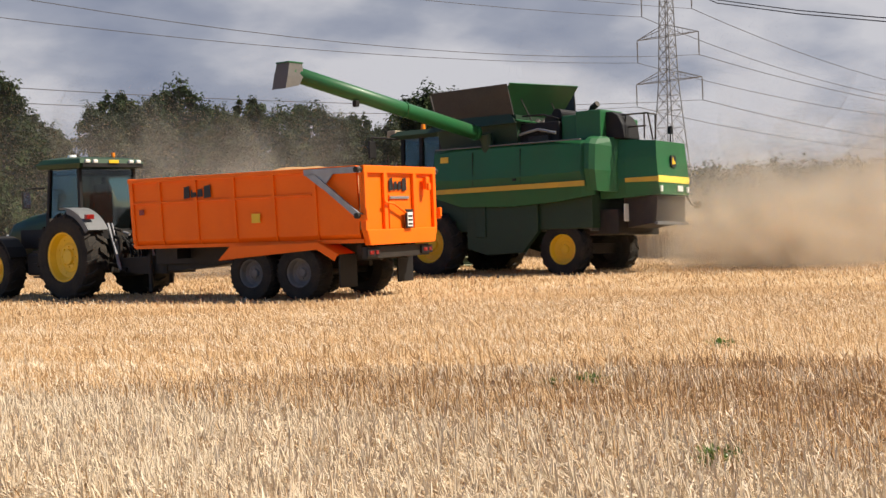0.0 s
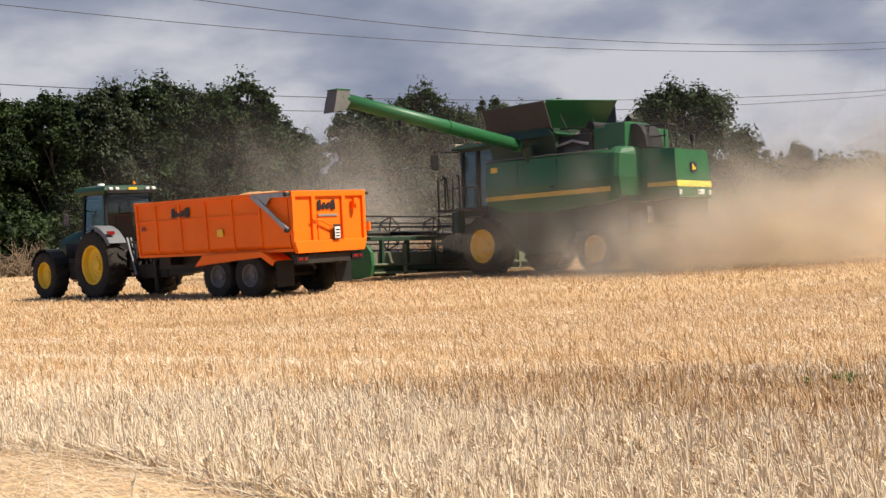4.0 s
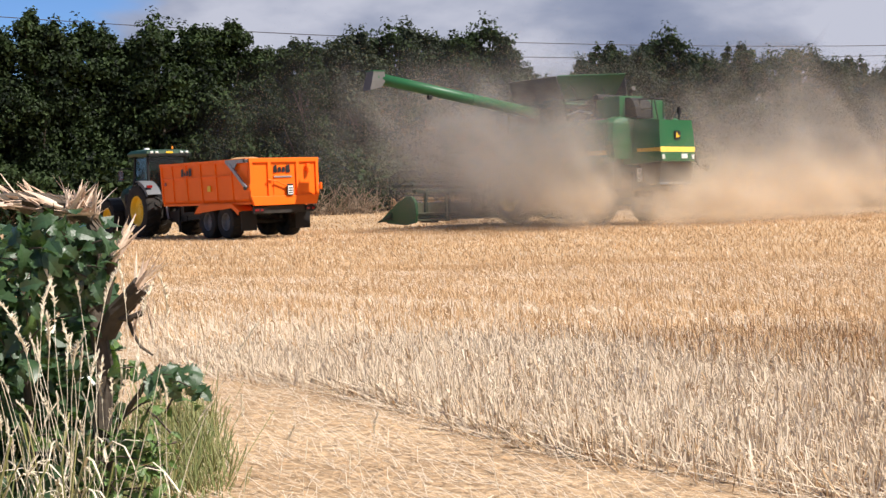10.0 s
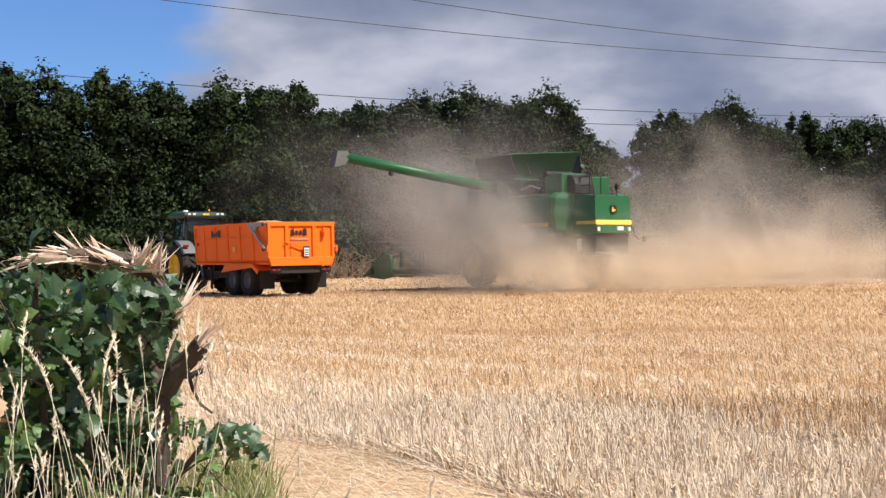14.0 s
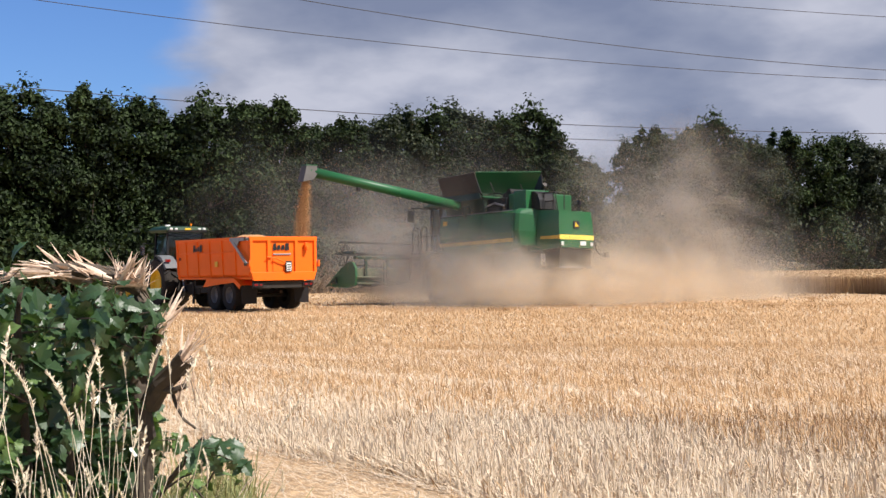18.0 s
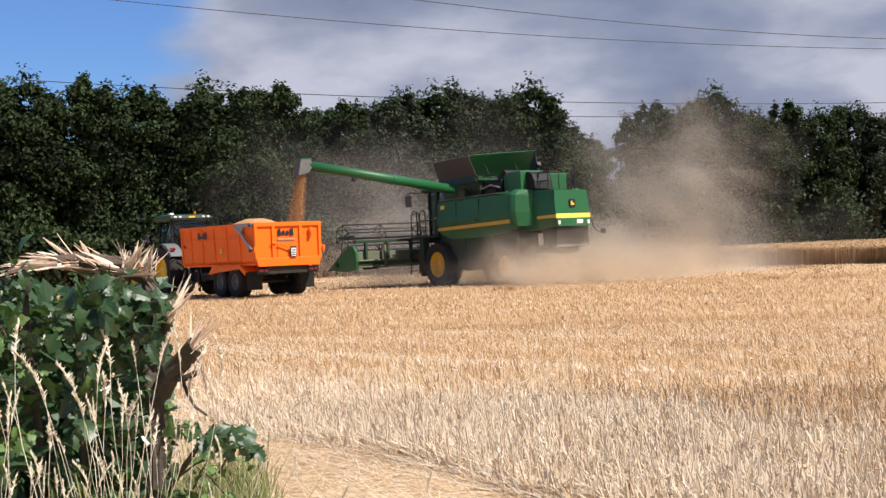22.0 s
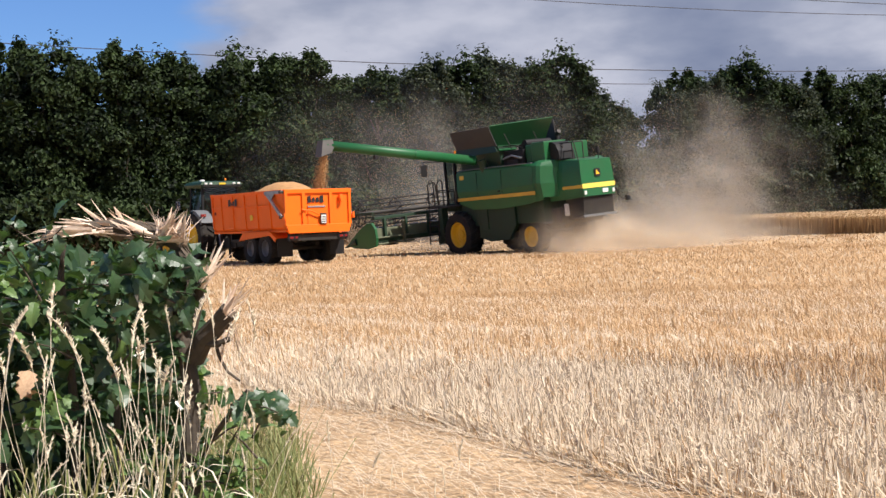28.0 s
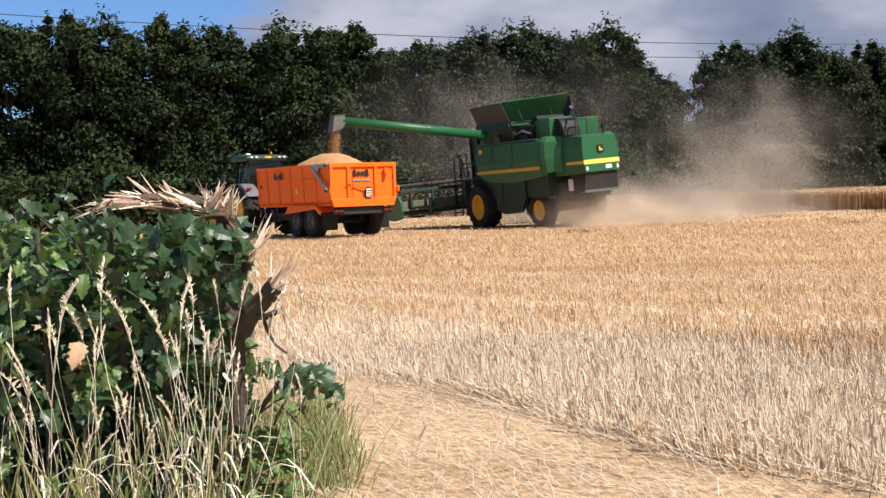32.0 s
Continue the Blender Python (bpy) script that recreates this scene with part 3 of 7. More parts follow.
    for x, y in ((0.32, 0.1),):
        bc = tube(bmesh.new(), (x, y, 3.06), (x, y, 3.12), 0.03)
        tube(bc, (x, y, 3.12), (x, y, 3.20), 0.045, 0.035, 12)
        part("beacon", bc, LAMP_AMBER, roof, "amber beacon")
    gp = tube(bmesh.new(), (-0.45, 0.55, 3.07), (-0.45, 0.55, 3.16), 0.12, 0.09, 14)
    part("gps_dome", gp, WHITE, roof, "off-white receiver dome")
    for s in (-1, 1):
        part("mirror_arm", pipe(bmesh.new(), [(s * 0.78, 1.1, 2.45), (s * 1.18, 1.25, 2.45), (s * 1.18, 1.25, 2.2)], 0.018), BLACK, t)
        part("mirror", box(bmesh.new(), s * 1.18 - 0.1, s * 1.18 + 0.1, 1.23, 1.28, 2.0, 2.38, 0.02), BLACK, t, "black wing mirror")
        part("mirror_glass", box(bmesh.new(), s * 1.18 - 0.08, s * 1.18 + 0.08, 1.222, 1.229, 2.03, 2.35), MIRROR, t, "mirror glass")
        # rear mudguard, an arch
        mg = bmesh.new()
        arc = [(1.06 * math.cos(a), 0.93 + 1.06 * math.sin(a)) for a in (radians(v) for v in range(84, 153, 8))]
        inn = [(1.02 * math.cos(a), 0.93 + 1.02 * math.sin(a)) for a in (radians(v) for v in range(148, 83, -8))]
        prism(mg, arc + inn, "x", min(s * 0.66, s * 1.16), max(s * 0.66, s * 1.16))
        mg = part("rear_mudguard", mg, SILVER, t, "silver-grey rear mudguard", False)
        sk = [(1.06 * math.cos(a), 0.93 + 1.06 * math.sin(a)) for a in (radians(v) for v in range(100, 153, 8))]
        sk += [(0.93 * math.cos(a), 0.93 + 0.93 * math.sin(a)) for a in (radians(v) for v in range(148, 99, -8))]
        part("guard_skirt", prism(bmesh.new(), sk, "x", min(s * 1.14, s * 1.18), max(s * 1.14, s * 1.18)), SILVER, mg)
        part("guard_lamp", box(bmesh.new(), s * 1.05 - 0.10, s * 1.05 + 0.10, -0.82, -0.74, 1.72, 1.82, 0.01), LAMP_RED, mg, "red and amber lamp")
        fm = bmesh.new()
        arc = [(2.66 + 0.74 * math.cos(a), 0.70 + 0.74 * math.sin(a)) for a in (radians(v) for v in range(20, 161, 20))]
        inn = [(2.66 + 0.71 * math.cos(a), 0.70 + 0.71 * math.sin(a)) for a in (radians(v) for v in range(160, 19, -20))]
        prism(fm, arc + inn, "x", min(s * 0.72, s * 1.18), max(s * 0.72, s * 1.18))
        part("front_mudguard", fm, BLACK, t, "black front mudguard")
    seat = box(bmesh.new(), -0.25, 0.25, 0.25, 0.60, 1.45, 1.58, 0.04)
    box(seat, -0.25, 0.25, 0.14, 0.25, 1.55, 2.15, 0.04)
    part("seat", seat, BLACK, t, "black driver's seat")
    part("steering_wheel", turned(bmesh.new(), [(-0.015, 0.17), (0, 0.2), (0.015, 0.17), (-0.015, 0.17)], 20), BLACK, t).matrix_basis = pose(0, 0.72, 1.75, 0, 60, 90)
    # three-point linkage and hoses
    ln = bmesh.new()
    for s in (-1, 1):
        pipe(ln, [(s * 0.35, -0.5, 0.75), (s * 0.42, -1.15, 0.62)], 0.045)
        pipe(ln, [(s * 0.32, -0.5, 1.35), (s * 0.40, -0.95, 1.30), (s * 0.40, -0.95, 0.66)], 0.04)
    pipe(ln, [(0, -0.5, 1.15), (0, -1.0, 1.45)], 0.04)
    part("linkage", ln, STEEL_DARK, t)
    part("spool_valves", box(bmesh.new(), -0.3, 0.3, -0.72, -0.5, 1.18, 1.45, 0.02), STEEL_DARK, t)
    for x, y0, y1, r0 in ((-0.46, -0.62, -1.05, 0.035), (0.46, -0.62, -1.05, 0.035), (-0.30, -0.55, -0.90, 0.028), (0.28, -0.55, -0.86, 0.028)):
        part("lift_rod", pipe(bmesh.new(), [(x, y0, 1.62), (x * 1.05, (y0 + y1) / 2, 1.15), (x * 1.1, y1, 0.62)], r0), STEEL, t, "worn steel lift rod")
    for k, (x, z) in enumerate(((-0.40, 1.5), (-0.2, 1.42), (0.05, 1.5), (0.22, 1.36), (-0.32, 1.1), (0.12, 1.05), (-0.08, 0.8), (0.34, 0.85))):
        part("coupling", tube(bmesh.new(), (x, -0.78 - 0.03 * (k % 3), z), (x + 0.03, -0.98, z - 0.05), 0.035, n=8), STEEL if k % 2 else STEEL_DARK, t, "hydraulic coupling")
    part("rear_frame", box(bmesh.new(), -0.55, 0.55, -0.50, -0.10, 0.62, 1.30, 0.04), STEEL_DARK, t)
    part("mud_wall", box(bmesh.new(), -0.66, 0.66, -0.16, -0.10, 1.0, 1.5, 0.02), BLACK, t)
    hs = bmesh.new()
    for k in range(6):
        x = -0.28 + 0.11 * k
        pipe(hs, [(x, -0.70, 1.35), (x * 0.9, -0.95, 1.25 - 0.08 * (k % 3)), (x * 0.7, -1.05, 0.95), (x * 0.5, -1.0, 0.72)], 0.02, 6)
    part("hoses", hs, BLACK, t, "black hoses")
    part("pickup_hitch", box(bmesh.new(), -0.12, 0.12, -1.05, -0.4, 0.48, 0.6, 0.02), STEEL_DARK, t)
    rear = [make_wheel(t, "rear_wheel", 0.93, 0.56, 0.52, YELLOW, (s * 0.95, 0, 0.93), lugs=20, face=s, lug_depth=0.09) for s in (-1, 1)]
    front = [make_wheel(t, "front_wheel", 0.68, 0.46, 0.37, YELLOW, (s * 0.95, 2.66, 0.68), lugs=18, face=s, lug_depth=0.07) for s in (-1, 1)]
    return t, rear, front


# ---- the combine harvester ----
def make_combine():
    """Origin on the ground under the middle of the tail; y forward."""
    c = tagged(new("combine_harvester"), "green combine harvester with yellow stripe, dusty, unloading auger swung out", "combine harvester")
    # main side panels with a rounded rear shoulder
    for s in (-1, 1):
        x = s * 1.69
        def sx(v):
            return s * v
        b = bmesh.new()
        loft(b, [[(sx(1.42), 1.34, z) for z in (1.95, 2.55, 3.22)] + [(sx(1.36), 1.34, 3.22), (sx(1.36), 1.34, 1.95)],
                 [(sx(1.56), 1.6, 1.90), (sx(1.645), 1.6, 2.50), (sx(1.60), 1.6, 3.16), (sx(1.52), 1.6, 3.25), (sx(1.45), 1.6, 1.90)],
                 [(sx(1.58), 2.4, 1.80), (sx(1.665), 2.4, 2.48), (sx(1.63), 2.4, 3.19), (sx(1.54), 2.4, 3.28), (sx(1.45), 2.4, 1.80)],
                 [(sx(1.58), 3.6, 1.74), (sx(1.675), 3.6, 2.45), (sx(1.64), 3.6, 3.20), (sx(1.54), 3.6, 3.29), (sx(1.45), 3.6, 1.74)],
                 [(sx(1.58), 5.2, 1.78), (sx(1.675), 5.2, 2.45), (sx(1.63), 5.2, 3.20), (sx(1.54), 5.2, 3.29), (sx(1.45), 5.2, 1.78)],
                 [(sx(1.56), 6.0, 2.02), (sx(1.655), 6.0, 2.48), (sx(1.61), 6.0, 3.16), (sx(1.52), 6.0, 3.25), (sx(1.45), 6.0, 2.02)]])
        side = part("side_panel", b, GREEN, c, "green side panel", False)
        part("yellow_stripe", slab(bmesh.new(), [(sx(1.668), 1.46, 2.15), (sx(1.684), 5.95, 2.12), (sx(1.690), 5.95, 2.24), (sx(1.674), 1.46, 2.28)], 0.012 * s), YELLOW_SIDE, side, "yellow stripe")
        part("panel_edge", box(bmesh.new(), min(sx(1.56), sx(1.635)), max(sx(1.56), sx(1.635)), 1.6, 5.95, 3.255, 3.285, 0.008), SILVER, side, "silver-grey panel edge")
        for y in (3.3, 4.75):
            part("panel_joint", box(bmesh.new(), min(sx(1.60), sx(1.672)), max(sx(1.60), sx(1.672)), y - 0.008, y + 0.008, 2.30, 3.14), GREEN_DARK, side, "dark joint between panels")
        part("panel_latch", box(bmesh.new(), min(sx(1.66), sx(1.70)), max(sx(1.66), sx(1.70)), 3.42, 3.52, 2.36, 2.42, 0.006), BLACK, side, "black panel latch")
        sh = bmesh.new()
        loft(sh, [[(sx(1.58), 1.46, 2.08), (sx(1.69), 1.46, 2.55), (sx(1.66), 1.46, 3.16), (sx(1.56), 1.46, 3.28), (sx(1.35), 1.46, 3.34), (sx(1.3), 1.46, 2.06)],
                  [(sx(1.57), 1.34, 2.05), (sx(1.68), 1.34, 2.55), (sx(1.64), 1.34, 3.15), (sx(1.53), 1.34, 3.28), (sx(1.32), 1.34, 3.34), (sx(1.25), 1.34, 2.04)],
                  [(sx(1.51), 1.22, 2.03), (sx(1.60), 1.22, 2.52), (sx(1.55), 1.22, 3.13), (sx(1.44), 1.22, 3.26), (sx(1.26), 1.22, 3.33), (sx(1.2), 1.22, 2.02)],
                  [(sx(1.07), 0.99, 2.00), (sx(1.14), 0.99, 2.50), (sx(1.05), 0.99, 3.08), (sx(0.97), 0.99, 3.22), (sx(0.90), 0.99, 3.30), (sx(0.9), 0.99, 2.00)],
                  [(sx(1.02), 0.95, 2.02), (sx(1.08), 0.95, 2.50), (sx(0.99), 0.95, 3.05), (sx(0.90), 0.95, 3.18), (sx(0.82), 0.95, 3.26), (sx(0.8), 0.95, 2.02)]])
        part("rear_shoulder", sh, GREEN, c, "slanting green shoulder panel")
        # shade under the body is in this panel's darker green
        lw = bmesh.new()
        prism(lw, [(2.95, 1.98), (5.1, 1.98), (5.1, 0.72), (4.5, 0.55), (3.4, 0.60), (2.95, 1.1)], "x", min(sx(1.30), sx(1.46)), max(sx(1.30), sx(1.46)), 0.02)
        part("lower_panel", lw, GREEN_DARK, c, "lower green panel, dusty, with shade in its colour")
        part("panel_sticker", slab(bmesh.new(), [(sx(1.655), 5.52, 2.92), (sx(1.655), 5.77, 2.92), (sx(1.642), 5.77, 3.07), (sx(1.642), 5.52, 3.07)], 0.008 * s), YELLOW, side, "small yellow sticker")
    # tail hood
    th = bmesh.new()
    loft(th, [[(-0.72, -0.03, 1.92), (0.72, -0.03, 1.92), (0.77, 0.0, 2.3), (0.76, 0.04, 2.8), (0.72, 0.071, 3.19), (-0.72, 0.071, 3.19), (-0.76, 0.04, 2.8), (-0.77, 0.0, 2.3)],
              [(-0.95, 0.75, 1.86), (0.95, 0.75, 1.86), (1.0, 0.75, 2.3), (0.97, 0.75, 2.8), (0.88, 0.75, 3.24), (-0.88, 0.75, 3.24), (-0.97, 0.75, 2.8), (-1.0, 0.75, 2.3)],
              [(-1.05, 1.4, 1.84), (1.05, 1.4, 1.84), (1.08, 1.4, 2.3), (1.05, 1.4, 2.8), (0.95, 1.4, 3.27), (-0.95, 1.4, 3.27), (-1.05, 1.4, 2.8), (-1.08, 1.4, 2.3)]])
    tail = part("tail_hood", th, GREEN, c, "green tail hood")
    part("yellow_stripe", box(bmesh.new(), -0.765, 0.765, -0.018, 0.0, 2.20, 2.36, 0.004), YELLOW_PALE, tail, "yellow stripe across the tail")
    for s in (-1, 1):
        part("yellow_stripe", slab(bmesh.new(), [(s * 0.775, -0.01, 2.22), (s * 1.005, 0.75, 2.22), (s * 1.008, 0.75, 2.32), (s * 0.778, -0.01, 2.34)], 0.012 * s), YELLOW_SIDE, tail, "yellow stripe")
        part("corner_lamp", box(bmesh.new(), s * 0.66 - 0.05, s * 0.66 + 0.05, -0.05, 0.0, 1.98, 2.12, 0.01), LAMP_CLEAR, tail, "small tail lamp")
    badge = prism(bmesh.new(), [(-0.13, 2.62), (-0.09, 2.58), (0.09, 2.58), (0.13, 2.62), (0.13, 2.82), (0.09, 2.86), (-0.09, 2.86), (-0.13, 2.82)], "y", -0.012, 0.03)
    badge = part("badge", badge, INK, tail, "dark badge with a plain yellow shape")
    part("badge_shape", prism(bmesh.new(), [(-0.08, 2.64), (0.08, 2.66), (0.06, 2.72), (0.0, 2.73), (-0.03, 2.81), (-0.07, 2.78)], "y", -0.02, -0.011), YELLOW, badge, "plain yellow shape")
    part("tail_plate", box(bmesh.new(), 0.14, 0.40, -0.045, 0.0, 2.0, 2.14, 0.006), WHITE, tail, "plain pale plate")
    ch = bmesh.new()
    loft(ch, [[(-0.72, 0.10, 1.25), (0.72, 0.10, 1.25), (0.72, 0.85, 1.15), (-0.72, 0.85, 1.15)], [(-0.70, 0.06, 1.90), (0.70, 0.06, 1.90), (0.75, 0.95, 1.9), (-0.75, 0.95, 1.9)]])
    part("straw_chopper", ch, STEEL_DARK, c, "dark straw chopper under the tail")
    part("chopper_lip", box(bmesh.new(), -0.78, 0.78, 0.02, 0.10, 1.20, 1.28, 0.01), SILVER, c, "bright worn chopper lip")
    part("warning_plate", box(bmesh.new(), -0.92, -0.72, 0.82, 0.85, 1.30, 1.72, 0.01), WHITE, c, "pale plate beside the chopper")
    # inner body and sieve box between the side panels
    part("threshing_body", box(bmesh.new(), -1.36, 1.36, 1.45, 6.2, 1.15, 3.3, 0.03), GREEN_DARK, c, "dusty green body, shade put into its colour")
    part("sieve_box", box(bmesh.new(), -1.0, 1.0, 0.95, 3.0, 1.0, 1.6, 0.03), STEEL_DARK, c)
    part("rear_axle", box(bmesh.new(), -1.05, 1.05, 2.22, 2.48, 0.55, 0.80, 0.03), STEEL_DARK, c)
    part("front_axle", box(bmesh.new(), -1.2, 1.2, 6.02, 6.42, 0.70, 1.05, 0.03), STEEL_DARK, c)
    part("elevator", box(bmesh.new(), -1.50, -1.38, 4.5, 4.8, 1.0, 1.9, 0.02), GREEN_DARK, c)
    # engine deck
    part("engine_cover", box(bmesh.new(), -1.1, 1.1, 1.55, 2.45, 3.28, 3.92, 0.05), GREEN, c, "green engine cover")
    part("cooling_box", box(bmesh.new(), -1.25, -0.35, 1.25, 1.95, 3.28, 3.98, 0.04), GREEN, c, "green cooling box")
    # one solid black block fills the open bay below the engine parts
    part("engine_bay", box(bmesh.new(), -1.2, 1.2, 2.45, 3.9, 3.28, 3.80, 0.05), BLACK, c, "black block filling the engine bay")
    eng = bmesh.new()
    for k in range(7):
        tube(eng, (-1.25 + 0.02 * k, 2.55 + 0.19 * k, 3.50), (-0.5, 2.55 + 0.19 * k, 3.92), 0.045 + 0.012 * (k % 3), n=8)
    tube(eng, (-0.9, 2.9, 3.85), (0.7, 2.9, 3.85), 0.16, n=14)
    part("engine_parts", eng, STEEL_DARK, c)
    part("exhaust", pipe(bmesh.new(), [(0.6, 2.6, 3.7), (0.6, 2.6, 4.25), (0.55, 2.4, 4.35)], 0.08, 12), STEEL_DARK, c, "dark exhaust pipe")
    part("screen_cowl", prism(bmesh.new(), [(1.28, 3.27), (1.28, 3.93), (1.10, 3.93), (0.92, 3.82), (0.80, 3.60), (0.74, 3.27)], "x", -1.00, -0.25, 0.03), BLACK, c, "dark rounded cooling screen cowl")
    part("cowl_frame", prism(bmesh.new(), [(1.36, 3.28), (1.36, 3.99), (1.27, 3.99), (1.27, 3.28)], "x", -1.06, -0.20, 0.015), GREEN, c)
    part("deck_pipe", pipe(bmesh.new(), [(-1.28, 2.5, 3.50), (-1.30, 3.0, 3.62), (-1.26, 3.6, 3.52)], 0.035), STEEL, c, "worn steel pipe")
    part("deck_box", box(bmesh.new(), -1.30, -1.05, 2.7, 3.3, 3.30, 3.46, 0.02), STEEL_DARK, c)
    part("deck_rail", pipe(bmesh.new(), [(-1.22, 2.45, 3.85), (-1.22, 2.9, 3.98), (-1.22, 3.5, 3.98)], 0.022), BLACK, c)
    part("air_filter", tube(bmesh.new(), (-0.9, 2.7, 4.0), (0.3, 2.7, 4.0), 0.14, n=16), BLACK, c, "black air filter")
    for s in (-1, 1):
        mg = prism(bmesh.new(), [(2.05, 1.36), (1.55, 1.24), (1.48, 1.10), (1.52, 1.08), (1.60, 1.19), (2.05, 1.30)], "x", min(s * 0.9, s * 1.34), max(s * 0.9, s * 1.34), 0.008)
        part("rear_mudguard", mg, DUSTY_GREY, c, "pale dusty mudguard")
    rl = bmesh.new()
    for y in (0.35, 0.85):
        pipe(rl, [(-0.75, y, 3.25), (-0.75, y, 3.85)], 0.02)
    pipe(rl, [(-0.75, 0.25, 3.85), (-0.75, 1.0, 3.85)], 0.02); pipe(rl, [(-0.75, 0.3, 3.55), (-0.75, 0.95, 3.55)], 0.02)
    pipe(rl, [(-0.75, 0.25, 3.85), (-0.70, 0.15, 3.2)], 0.02); pipe(rl, [(-0.3, 0.3, 3.25), (-0.3, 0.3, 3.85), (-0.75, 0.3, 3.85)], 0.02)
    part("hand_rail", rl, STEEL_DARK, c, "dark hand rail on the tail")
    lam = pipe(bmesh.new(), [(0.35, 0.25, 3.2), (0.35, 0.25, 3.42)], 0.02)
    part("lamp_post", lam, BLACK, c)
    bl = tube(bmesh.new(), (0.35, 0.25, 3.42), (0.35, 0.25, 3.60), 0.075, 0.06, 12)
    part("lamp", bl, BLACK, c, "small dark lamp")
    # rear mirror-like lamp on an arm at the right of the tail
    part("side_lamp_arm", pipe(bmesh.new(), [(0.80, 0.25, 2.12), (1.02, 0.2, 2.12), (1.08, 0.2, 1.88), (1.20, 0.15, 1.72), (1.42, 0.15, 1.70)], 0.024), STEEL_DARK, c)
    part("side_lamp", box(bmesh.new(), 1.40, 1.56, 0.08, 0.2, 1.62, 1.80, 0.03), BLACK, c, "dark lamp on an arm")
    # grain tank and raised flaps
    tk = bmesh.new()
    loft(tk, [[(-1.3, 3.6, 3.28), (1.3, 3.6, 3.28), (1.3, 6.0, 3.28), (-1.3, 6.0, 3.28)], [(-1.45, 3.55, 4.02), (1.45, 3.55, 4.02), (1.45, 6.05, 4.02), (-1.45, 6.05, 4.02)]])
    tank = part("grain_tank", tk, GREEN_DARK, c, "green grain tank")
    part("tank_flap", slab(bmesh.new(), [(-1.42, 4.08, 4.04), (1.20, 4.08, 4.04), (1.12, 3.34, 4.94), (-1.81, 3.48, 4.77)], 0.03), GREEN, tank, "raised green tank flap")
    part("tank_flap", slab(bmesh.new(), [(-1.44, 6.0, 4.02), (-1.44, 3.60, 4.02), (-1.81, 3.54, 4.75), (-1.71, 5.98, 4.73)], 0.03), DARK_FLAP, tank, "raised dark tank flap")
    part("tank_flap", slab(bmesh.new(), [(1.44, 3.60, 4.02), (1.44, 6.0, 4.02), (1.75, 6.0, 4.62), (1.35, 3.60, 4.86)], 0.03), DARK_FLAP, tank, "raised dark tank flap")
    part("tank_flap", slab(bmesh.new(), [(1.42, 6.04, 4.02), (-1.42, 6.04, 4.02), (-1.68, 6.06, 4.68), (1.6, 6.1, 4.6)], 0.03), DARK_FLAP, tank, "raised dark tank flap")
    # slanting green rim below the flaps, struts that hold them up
    part("tank_rim", slab(bmesh.new(), [(-1.46, 3.44, 3.84), (1.40, 3.44, 3.84), (1.30, 4.08, 4.035), (-1.46, 4.08, 4.035)], 0.03), GREEN, tank, "slanting green tank rim")
    # the side rim takes the darker green for its shade
    part("tank_rim", slab(bmesh.new(), [(-1.54, 6.05, 3.74), (-1.54, 3.46, 3.80), (-1.46, 3.70, 4.03), (-1.46, 6.05, 4.03)], 0.03), GREEN_DARK, tank, "green tank rim, shade put into its colour")
    for x in (-0.9, 0.5):
        part("flap_strut", pipe(bmesh.new(), [(x, 3.44, 3.88), (x - 0.1, 3.74, 4.55)], 0.016, 6), STEEL_DARK, tank, "dark flap strut")
    for y in (4.2, 5.4):
        part("flap_rib", slab(bmesh.new(), [(-1.475, y - 0.03, 4.04), (-1.475, y + 0.03, 4.04), (-1.76, y + 0.03, 4.70), (-1.76, y - 0.03, 4.70)], 0.03), DARK_FLAP, tank)
    # unloading auger
    p0, p1 = Vector((-1.88, 4.42, 3.58)), Vector((-7.82, 5.14, 4.60))
    au = tube(bmesh.new(), p0, p1, 0.175, 0.175, 20)
    auger = part("unloading_auger", au, GREEN, c, "long green unloading auger tube", True)
    d = (p1 - p0).normalized()
    for f in (0.02, 0.42, 0.99):
        a = p0 + (p1 - p0) * f
        part("flange", tube(bmesh.new(), a - d * 0.03, a + d * 0.02, 0.195, n=20), GREEN, auger)
    # darker green carries the shade of the tank side behind
    part("auger_elbow", tube(bmesh.new(), (-1.44, 4.36, 3.0), (-1.62, 4.38, 3.58), 0.16, n=18), GREEN_DARK, c, "green auger elbow, darkened like the shaded tank side")
    sp = bmesh.new()
    q = p1 + Vector((0.05, 0, 0))
    loft(sp, [[(q.x - 0.18, q.y - 0.19, q.z + 0.17), (q.x + 0.22, q.y - 0.19, q.z + 0.18), (q.x + 0.22, q.y + 0.19, q.z + 0.18), (q.x - 0.18, q.y + 0.19, q.z + 0.17)],
              [(q.x - 0.26, q.y - 0.21, q.z - 0.14), (q.x + 0.24, q.y - 0.20, q.z - 0.10), (q.x + 0.24, q.y + 0.20, q.z - 0.10), (q.x - 0.26, q.y + 0.21, q.z - 0.14)],
              [(q.x - 0.32, q.y - 0.20, q.z - 0.40), (q.x + 0.10, q.y - 0.20, q.z - 0.30), (q.x + 0.10, q.y + 0.20, q.z - 0.30), (q.x - 0.32, q.y + 0.20, q.z - 0.40)]], caps=False)
    part("spout", sp, DUSTY_GREY, auger, "dusty grey rubber spout")
    part("spout_cap", slab(bmesh.new(), [(q.x - 0.20, q.y - 0.20, q.z + 0.17), (q.x + 0.24, q.y - 0.20, q.z + 0.18), (q.x + 0.24, q.y + 0.20, q.z + 0.18), (q.x - 0.20, q.y + 0.20, q.z + 0.17)], 0.03), GREEN, auger)
